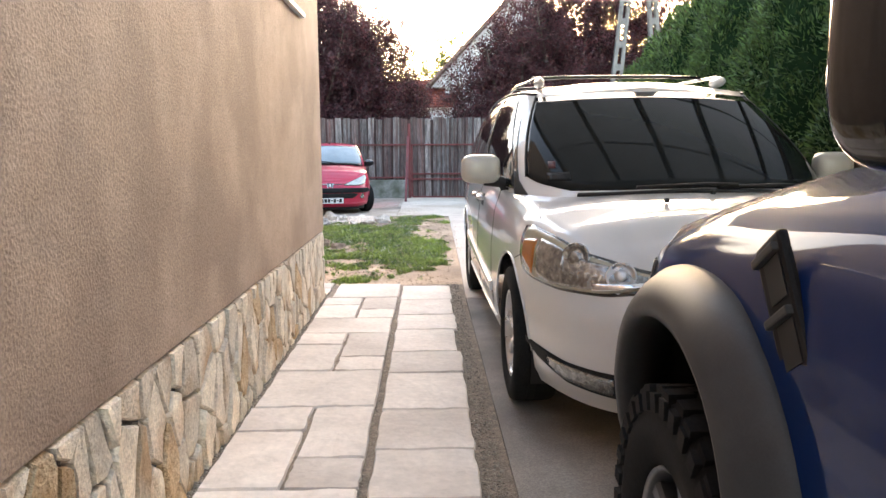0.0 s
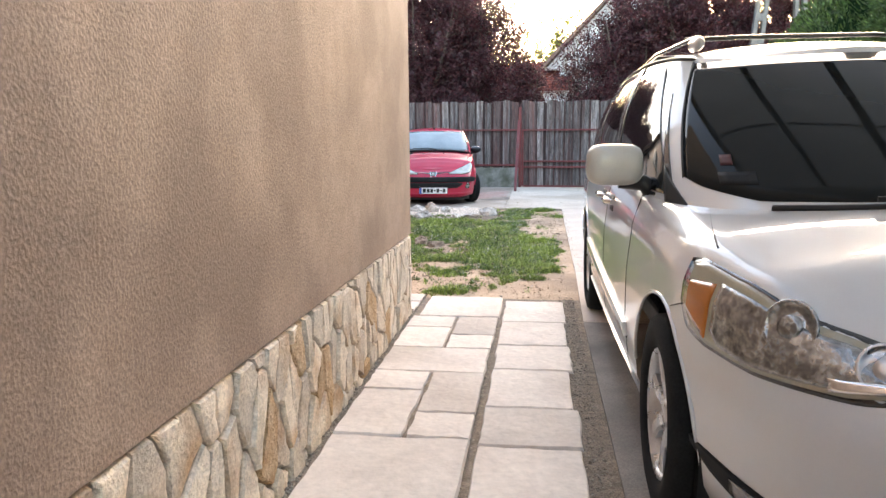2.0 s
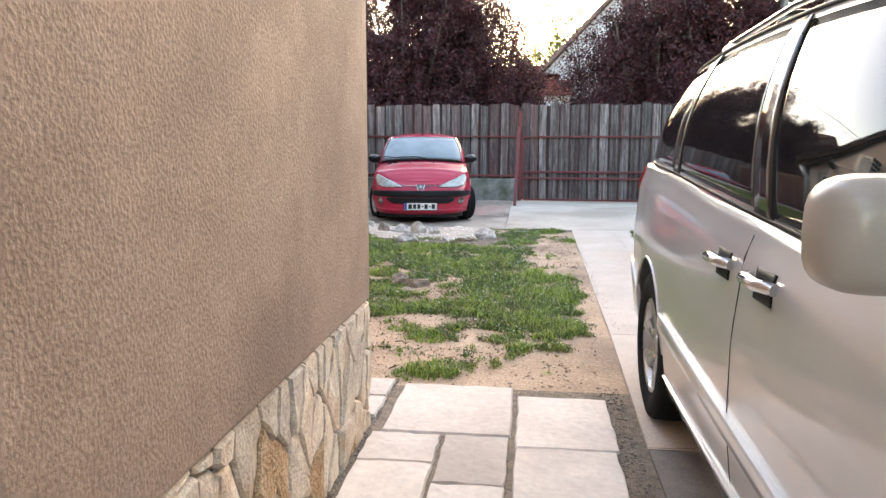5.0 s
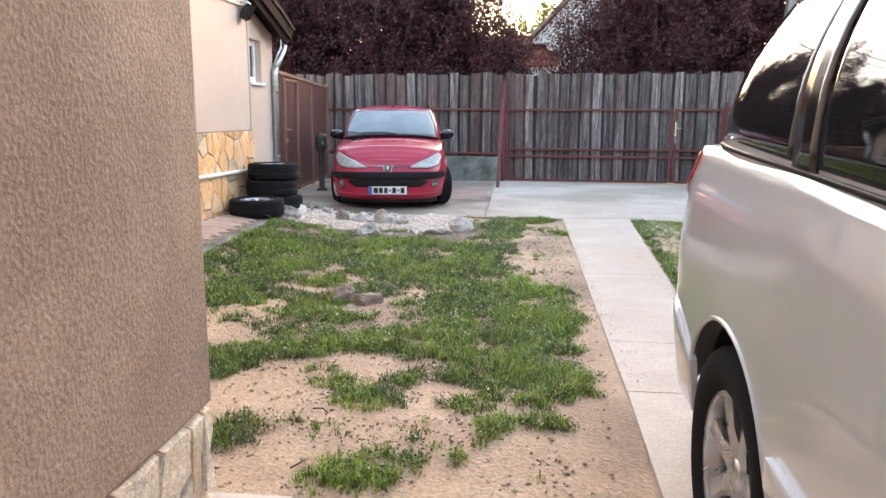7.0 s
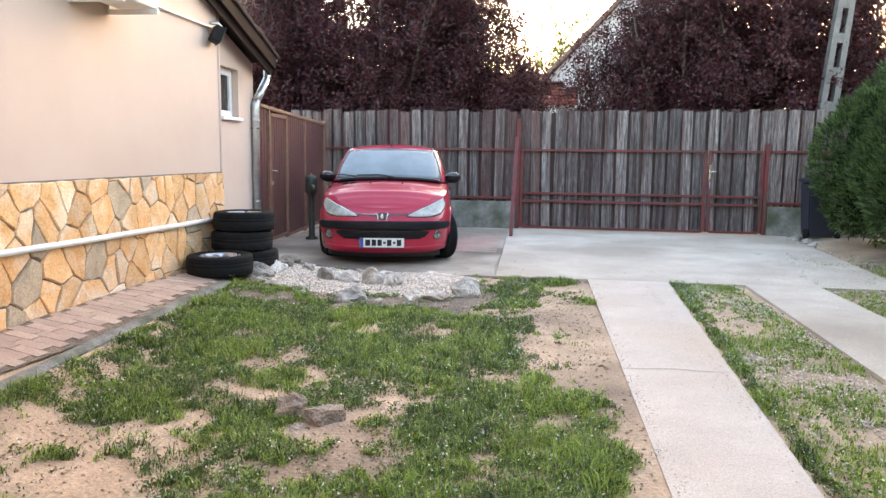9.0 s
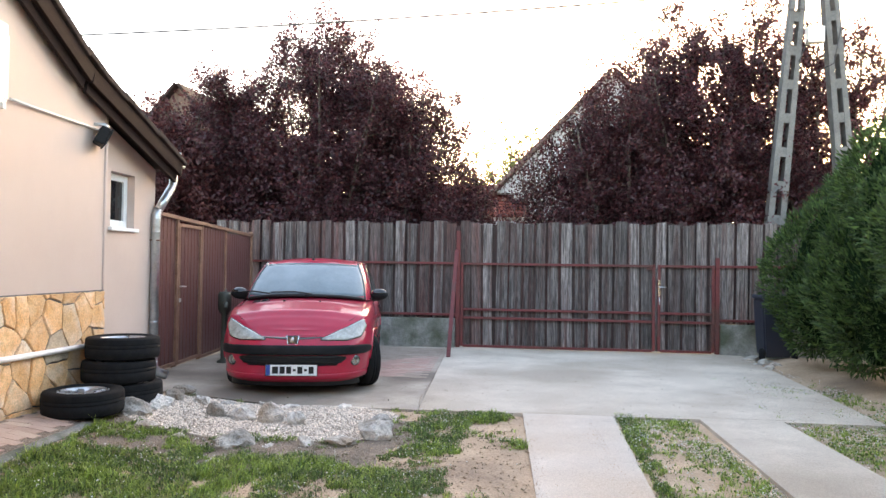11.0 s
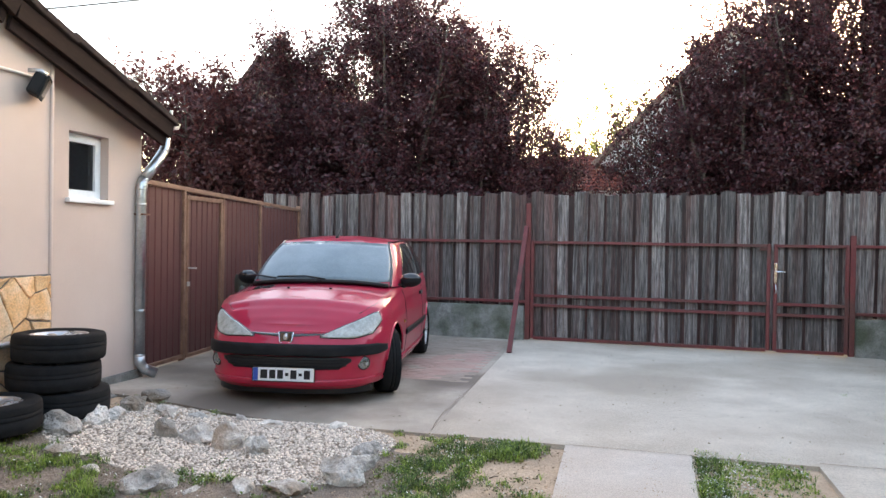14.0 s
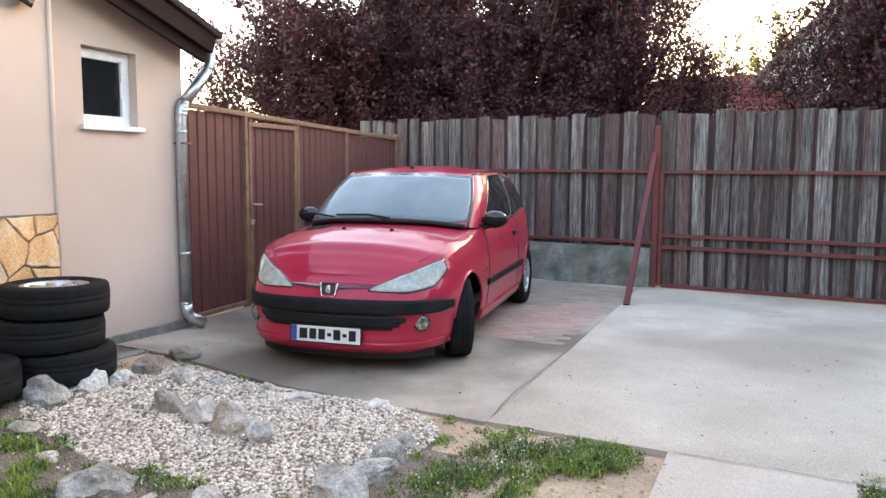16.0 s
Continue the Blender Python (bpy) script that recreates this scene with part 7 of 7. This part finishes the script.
# ---- bin by the fence ----
bn = thing("wheelie_bin", "dark navy wheeled bin beside the fence footing", "bin", Matrix.Translation((4.02, 18.55, 0.02)))
bm = bmesh.new()
vs = [[bm.verts.new((x * w, y * w, z)) for x, y in ((-0.24, -0.28), (0.24, -0.28), (0.24, 0.28), (-0.24, 0.28))] for w, z in ((0.8, 0.06), (1.0, 0.92))]
for k in range(4):
    bm.faces.new((vs[0][k], vs[0][(k + 1) % 4], vs[1][(k + 1) % 4], vs[1][k]))
bm.faces.new(vs[0][::-1])
bm.faces.new(vs[1])
bmesh.ops.bevel(bm, geom=bm.edges[:], offset=0.025, segments=2, affect='EDGES')
part("body", bm, NAVY, bn)
part("lid", box((-0.26, -0.30, 0.92), (0.26, 0.30, 0.99), 0.03), NAVY, bn)
for sg in (-1, 1):
    part("bin_wheel", lathe([(0.0, -0.025), (0.09, -0.025), (0.10, 0.0), (0.09, 0.025), (0, 0.025)], 20, Matrix.Translation((sg * 0.23, -0.22, 0.10)) @ Matrix.Rotation(radians(90), 4, 'Y')), RUBBER, bn)

# ---- overhead wires ----
for (a, b, sag, rad) in (((-30, 21.0, 6.75), (5.3, 21.0, 6.62), 0.55, 0.019), ((-30, 20.9, 6.45), (5.3, 21.0, 6.2), 0.45, 0.010)):
    a, b = Vector(a), Vector(b)
    pts = [a.lerp(b, k / 24) - Vector((0, 0, 4 * sag * (k / 24) * (1 - k / 24))) for k in range(25)]
    solid("overhead_wire", tube(pts, rad, 5), WIRE, "dark overhead cable strung to the concrete pole", "cable", group="overhead wires")
solid("service_cable", tube([(5.25, 20.9, 5.6), (5.1, 20.9, 5.2), (5.3, 20.88, 4.95), (5.7, 20.9, 5.15), (5.85, 20.95, 5.9)], 0.012, 5), WIRE, "loop of black cable on the concrete pole", "cable")

# ---- rocks ----
def rock(x, y, r_, sq, seed, label="rough grey-white limestone rock", turn=0.0, group="border rocks", material=None):
    rr = random.Random(seed)
    ob = solid("rock", lumpy(r_, rr, sq, 3, 0.5), material or ROCK, label, "rock", group=group)
    ob.matrix_world = Matrix.Translation((x, y, rise(x, y) + r_ * sq[2] * 0.32)) @ Matrix.Rotation(turn, 4, 'Z') @ Matrix.Rotation(0.3 * math.sin(seed * 2.1), 4, 'X')
    return ob


spots = [(-2.85, 12.45, 0.16, (1.2, 0.8, 0.7)), (-2.81, 12.72, 0.13, (1.0, 0.85, 1.1)), (-2.82, 12.95, 0.10, (1.2, 0.8, 0.7)), (-2.86, 13.20, 0.13, (1.0, 0.8, 1.0)), (-2.62, 13.28, 0.12, (1.3, 0.9, 0.6)),
         (-2.40, 13.36, 0.07, (1.3, 0.9, 0.6)), (-2.27, 12.82, 0.12, (0.9, 0.8, 1.1)), (-2.03, 12.85, 0.14, (1.25, 0.8, 0.75)), (-1.74, 12.78, 0.145, (1.0, 0.85, 1.05)), (-1.52, 12.74, 0.11, (1.0, 0.8, 0.95)),
         (-1.72, 11.92, 0.16, (1.15, 0.95, 0.8)), (-1.20, 12.06, 0.09, (1.2, 0.9, 0.7)), (-0.95, 12.12, 0.12, (1.2, 0.9, 0.6)), (-0.74, 12.38, 0.14, (0.8, 1.1, 1.0)), (-0.74, 12.62, 0.12, (0.8, 1.2, 0.8)),
         (-0.78, 12.84, 0.11, (0.9, 1.3, 0.75)), (-0.85, 13.03, 0.10, (0.9, 1.2, 0.6)), (-1.81, 13.42, 0.085, (1.3, 0.9, 0.6)), (-1.31, 13.52, 0.10, (1.4, 0.9, 0.5)), (-2.10, 13.50, 0.06, (1.5, 0.9, 0.6)),
         (-2.98, 13.60, 0.11, (1.3, 0.8, 0.7)), (-2.20, 12.02, 0.07, (1.4, 1, 0.5)), (-2.55, 12.12, 0.08, (1.3, 1, 0.5)), (-1.45, 11.95, 0.06, (1.8, 1, 0.5))]
for i, (x, y, r_, sq) in enumerate(spots):
    rock(x, y, r_ * 0.97, sq, 100 + i, turn=i * 1.3)
for i, (x, y, r_, sq) in enumerate(((-1.05, 8.95, 0.11, (0.95, 0.8, 0.85)), (-0.87, 8.93, 0.125, (1.15, 0.9, 0.6)), (-0.97, 8.80, 0.05, (1.3, 0.9, 0.5)))):
    rock(x, y, r_, sq, 140 + i, "rough brown-grey rock half sunk in the lawn", turn=i, material=BROWN_ROCK)
for i in range(9):
    rock(3.62 + 0.10 * (i % 3) + pr.uniform(-0.05, 0.05), 17.55 + 0.13 * i, pr.uniform(0.06, 0.12), (1.3, 1, 0.6), 160 + i, "small pale stone at the bed's edge", turn=i)

# ---- dark soil round the gravel bed ----
def bed_z(x, y):
    k = ((x + 1.75) / 1.45) ** 2 + ((y - 12.35) / 1.15) ** 2 + 0.5 * noise.noise(Vector((x * 1.8, y * 1.8, 12))) + 0.35 * noise.noise(Vector((x * 5, y * 5, 2)))
    return soil_z(x, y) + max(-0.03, min(0.007, 0.05 * (1 - k)))


bed_xs, bed_ys = [-3.3 + 0.07 * i for i in range(43)], [11.0 + 0.07 * i for i in range(39)]
tagged(new("bed_soil", sheet(bed_xs, bed_ys, bed_z, BED_SOIL, "bed_soil")), "dark crumbly soil round the gravel bed", "soil", kind="structure")

# ---- gravel ----
def pebbles(name, label, n, place, size, material, seed):
    """Small broken stones, each a squashed eight-sided lump."""
    g = np.random.default_rng(seed)
    base = np.array([(1, 0, 0), (0, 1, 0), (-1, 0, 0), (0, -1, 0), (0, 0, 1), (0, 0, -0.6)], float)
    tri = np.array([(0, 1, 4), (1, 2, 4), (2, 3, 4), (3, 0, 4), (1, 0, 5), (2, 1, 5), (3, 2, 5), (0, 3, 5)])
    verts, faces = [], []
    for i in range(n):
        x, y, z = place(g)
        s = size * g.uniform(0.5, 1.3)
        v = base * (s * g.uniform(0.7, 1.3, (6, 1))) * (g.uniform(0.7, 1.2), g.uniform(0.7, 1.2), 0.6)
        a = g.uniform(0, 6.28)
        c, q = math.cos(a), math.sin(a)
        v = np.stack([v[:, 0] * c - v[:, 1] * q + x, v[:, 0] * q + v[:, 1] * c + y, v[:, 2] + z + s * 0.2], 1)
        faces += (tri + len(verts)).tolist()
        verts += v.tolist()
    return tagged(new(name, raw_mesh(name, verts, faces, material)), label, "gravel", kind="stuff")


def in_bed(g):
    while True:
        x, y = g.uniform(-3.1, -0.7), g.uniform(12.0, 13.6)
        k = ((x + 1.85) / 1.12) ** 4 + ((y - 12.86) / 0.68) ** 4
        if k < 1.15 + 0.25 * noise.noise(Vector((x * 2, y * 2, 0))):
            return x, y, soil_z(x, y) + 0.006


pebbles("white_gravel", "white and buff gravel bed ringed with rocks", 13000, in_bed, 0.0125, WHITE_GRAVEL, 1)


def in_joints(g):
    u = g.random()
    v = g.uniform(-0.5, 6.3)
    s = g.normal(0.65, 0.008) if u < 0.4 else (g.uniform(0.0, 0.035) if u < 0.75 else g.uniform(1.11, 1.23))
    p = LANE @ Vector((s, v, 0))
    return p.x, p.y, 0.003


pebbles("joint_grit", "small stones in the gaps of the flagstones", 5200, in_joints, 0.008, GRIT_STONE, 2)


def in_strip(g):
    while True:
        s, v = (g.uniform(2.1, 2.9), g.uniform(8.0, 13.7)) if g.random() < 0.55 else (g.uniform(3.7, 5.0), g.uniform(12.0, 18.2))
        if noise.noise(Vector((s * 1.4, v * 1.1, 8))) > -0.02:
            p = LANE @ Vector((s, v, 0))
            return p.x, p.y, soil_z(p.x, p.y) + 0.004


pebbles("strip_gravel", "scattered pale gravel in the soil strips", 7500, in_strip, 0.010, WHITE_GRAVEL, 3)


def on_soil(g):
    while True:
        x, y = g.uniform(-3.0, 0.7), g.uniform(6.2, 13.6)
        return x, y, soil_z(x, y) + 0.002


pebbles("soil_crumbs", "clods and crumbs on the bare soil", 5000, on_soil, 0.010, SOIL, 4)

# ---- lawn ----
BARE = [(-1.55, 7.97, 0.26, 0.22, 1.4), (-2.0, 8.5, 0.34, 0.20, 1.2), (-0.98, 7.30, 0.28, 0.28, 1.5), (-2.35, 8.2, 0.34, 0.22, 0.9), (-0.86, 8.72, 0.30, 0.16, 0.8), (-1.40, 9.26, 0.15, 0.09, 0.8),
        (-0.78, 8.29, 0.12, 0.07, 0.8), (-0.42, 8.06, 0.18, 0.08, 0.9), (-0.48, 7.58, 0.28, 0.12, 1.1), (-0.15, 7.34, 0.22, 0.10, 1.0), (0.25, 8.74, 0.13, 0.09, 0.8), (0.05, 8.0, 0.14, 0.07, 0.8), (0.62, 7.95, 0.10, 0.07, 0.7), (-1.12, 10.8, 0.25, 0.22, 0.7)]
CLUMP = [(-1.56, 7.36, 0.30, 0.36, 1.5), (-2.6, 8.8, 0.20, 0.2, 1.0), (-0.40, 7.20, 0.18, 0.10, 1.1), (0.14, 7.74, 0.20, 0.12, 0.9), (0.51, 8.07, 0.14, 0.10, 1.0), (0.5, 8.64, 0.18, 0.12, 1.0), (0.64, 7.40, 0.12, 0.07, 1.0),
         (0.1, 13.30, 0.40, 0.14, 0.9), (-0.32, 6.46, 0.19, 0.08, 1.4), (-0.95, 6.70, 0.16, 0.22, 1.1), (0.55, 6.95, 0.10, 0.07, 0.9), (-2.3, 9.9, 0.35, 0.22, 0.5)]


def blob(x, y, spots_):
    return sum(k * math.exp(-((x - a) / rx) ** 2 - ((y - b) / ry) ** 2) for a, b, rx, ry, k in spots_ if abs(x - a) < 3 * rx and abs(y - b) < 3 * ry)


def strip_edge(v):
    return 1.87 + 0.35 * (v - 7.4) / 6.4


def lawn_cover(x, y):
    """How thickly grass grows: trodden bare by the path, thick clumps beyond, sparse sprigs beside the track."""
    p = LANE.inverted() @ Vector((x, y, 0))
    s, v = p.x, p.y
    n = 0.35 * noise.noise(Vector((x * 0.9, y * 0.9, 2.0))) + 0.65 * noise.noise(Vector((x * 2.3, y * 2.3, 5.0))) + 0.55 * noise.noise(Vector((x * 5.5, y * 5.5, 9.0))) + 0.45 * noise.noise(Vector((x * 13, y * 13, 4.0))) + 0.35 * noise.noise(Vector((x * 29, y * 29, 7.0)))
    if strip_edge(v) < s < 2.86 and 7.6 < v < 13.62:
        return 0.40 + 0.9 * n
    if 3.72 < s < 5.0 and 11 < v < 16.5:
        return 0.25 + 0.6 * n
    if x < path_edge(max(y, 9.0)) + 0.05 or y > 13.56 or s > 1.36 or (y < 6.32 and s > -0.5):
        return -1
    far_x = 0.46 - 0.62 * smooth01((y - 9.5) / 0.7) + 0.30 * smooth01((y - 12.9) / 0.4)
    k = -0.52 + 0.92 * smooth01((v - 6.75) / 0.75) + 1.3 * n
    k -= 1.0 * smooth01((x - far_x) / 0.26)
    k += blob(x, y, CLUMP) - blob(x, y, BARE)
    k -= 0.55 * smooth01((y - 11.35) / 0.4) * (1 - smooth01((x + 0.65) / 0.35))
    k -= 0.30 * smooth01((y - 12.5) / 0.5)
    if ((x + 1.85) / 1.1) ** 4 + ((y - 12.86) / 0.66) ** 4 < 1.0:
        k -= 0.8
    return k


def blades(name, label, n, area, height, material, seed, need=0.15, patch_=0.0):
    g = np.random.default_rng(seed)
    rows = []
    while len(rows) < n:
        x, y = g.uniform(area[0], area[1]), g.uniform(area[2], area[3])
        c = lawn_cover(x, y)
        if patch_:
            c += patch_ * (noise.noise(Vector((x * 1.9, y * 1.9, seed * 7))) + 0.6 * noise.noise(Vector((x * 6, y * 6, seed * 3))) - 0.05) if c > -0.05 else 0
        if c > need and g.random() < min(1, (c - need) * 3.2 + 0.10):
            tall = min(1.3, 0.5 + 0.6 * c) * math.exp(g.normal(0, 0.28))
            for _ in range(9):
                rows.append((x + g.normal(0, 0.014), y + g.normal(0, 0.014), tall))
    rows = np.array(rows[:n])
    z = np.array([soil_z(x, y) for x, y in rows[:, :2]])
    p = np.column_stack([rows[:, :2], z])
    a = g.uniform(0, 6.283, n)
    lean = g.uniform(0.2, 1.3, n)
    h = height * rows[:, 2] * g.uniform(0.4, 1.3, n)
    w = g.uniform(0.0013, 0.0033, n)
    d = np.column_stack([np.cos(a), np.sin(a), np.zeros(n)])
    q = np.column_stack([-np.sin(a), np.cos(a), np.zeros(n)])
    up = np.array([0, 0, 1.0])
    m1 = p + d * (h * lean * 0.35)[:, None] + up * (h * 0.6)[:, None]
    tip = p + d * (h * lean)[:, None] + up * (h * (1.0 - 0.25 * lean))[:, None]
    verts = np.stack([p - q * w[:, None], p + q * w[:, None], m1 + q * (w * 0.8)[:, None], m1 - q * (w * 0.8)[:, None], tip], 1).reshape(-1, 3)
    k = (np.arange(n) * 5)[:, None]
    faces = np.concatenate([k + [0, 1, 2], k + [0, 2, 3], k + [3, 2, 4]], 1).reshape(-1, 3)
    return tagged(new(name, raw_mesh(name, verts, faces, material)), label, "grass", kind="stuff")


LAWN = (-3.2, 1.4, 6.0, 13.8)
blades("lawn_grass", "patchy dark green lawn grass on bare soil", 115000, LAWN, 0.044, GRASS, 1)
blades("fresh_lawn_grass", "bright yellow-green tufts in the lawn", 115000, LAWN, 0.048, FRESH_GRASS, 11, 0.15, 0.9)
blades("dry_lawn_grass", "dry straw-coloured blades in the lawn", 20000, LAWN, 0.042, DRY_GRASS, 2, 0.0, 0.5)
blades("strip_grass", "short grass between the wheel tracks", 30000, (0.6, 4.9, 7.5, 16.5), 0.040, FRESH_GRASS, 3, 0.2)


def leaflets(name, label, n, area, size, z0, material, seed, need):
    """Low round weed leaves and petals strewn through the lawn."""
    g = np.random.default_rng(seed)
    pts = []
    while len(pts) < n:
        x, y = g.uniform(area[0], area[1]), g.uniform(area[2], area[3])
        c = lawn_cover(x, y)
        if c > need and (noise.noise(Vector((x * 1.7, y * 1.7, 30))) > -0.1 or g.random() < 0.25):
            pts.append((x, y, soil_z(x, y) + g.uniform(0.01, z0)))
    return tagged(new(name, leaf_mesh(name, pts, size, seed, material)), label, "plants", kind="stuff")


leaflets("lawn_weeds", "low broad-leaved weeds in the lawn", 60000, LAWN, 0.0085, 0.032, WEED, 5, 0.05)
leaflets("lawn_litter", "dead brown litter between the grass", 34000, LAWN, 0.0075, 0.014, LITTER, 9, -0.3)
leaflets("strip_weeds", "low broad-leaved weeds between the wheel tracks", 9000, (0.6, 4.9, 7.5, 16.5), 0.011, 0.03, WEED, 6, 0.1)
leaflets("fallen_petals", "fallen white petals in the grass", 5200, LAWN, 0.0075, 0.05, PETAL, 7, -0.1)
leaflets("strip_petals", "fallen white petals between the wheel tracks", 3800, (0.6, 4.9, 7.5, 16.5), 0.008, 0.05, PETAL, 8, 0.05)

# twigs
for i in range(26):
    x, y = pr.uniform(-2.4, 0.9), pr.uniform(6.4, 13.5)
    a = pr.uniform(0, 3.1)
    ln = pr.uniform(0.04, 0.10)
    z = soil_z(x, y) + 0.008
    solid("twig", tube([(x, y, z), (x + ln * 0.5 * math.cos(a), y + ln * 0.5 * math.sin(a), z + 0.008), (x + ln * math.cos(a + 0.3), y + ln * math.sin(a + 0.3), z)], 0.004, 5), DEBRIS, "dry brown twig lying on the soil", "twig", group="fallen twigs")


def on_yard(g):
    x, y = g.uniform(-3.2, 3.5), g.uniform(13.9, 18.9)
    return x, y, rise(x, y) + 0.021


pebbles("yard_litter", "scattered dry leaf bits and grit on the concrete", 420, on_yard, 0.007, LITTER, 21)


def on_track(g):
    side = g.random() < 0.6
    p = LANE @ Vector(((1.33 if side else 1.95) + abs(g.normal(0, 0.06)) * (1 if side else -1), g.uniform(7.5, 13.4), 0))
    return p.x, p.y, rise(p.x, p.y) + 0.02


pebbles("track_crumbs", "soil crumbs strewn over the track's edges", 900, on_track, 0.004, SOIL, 22)
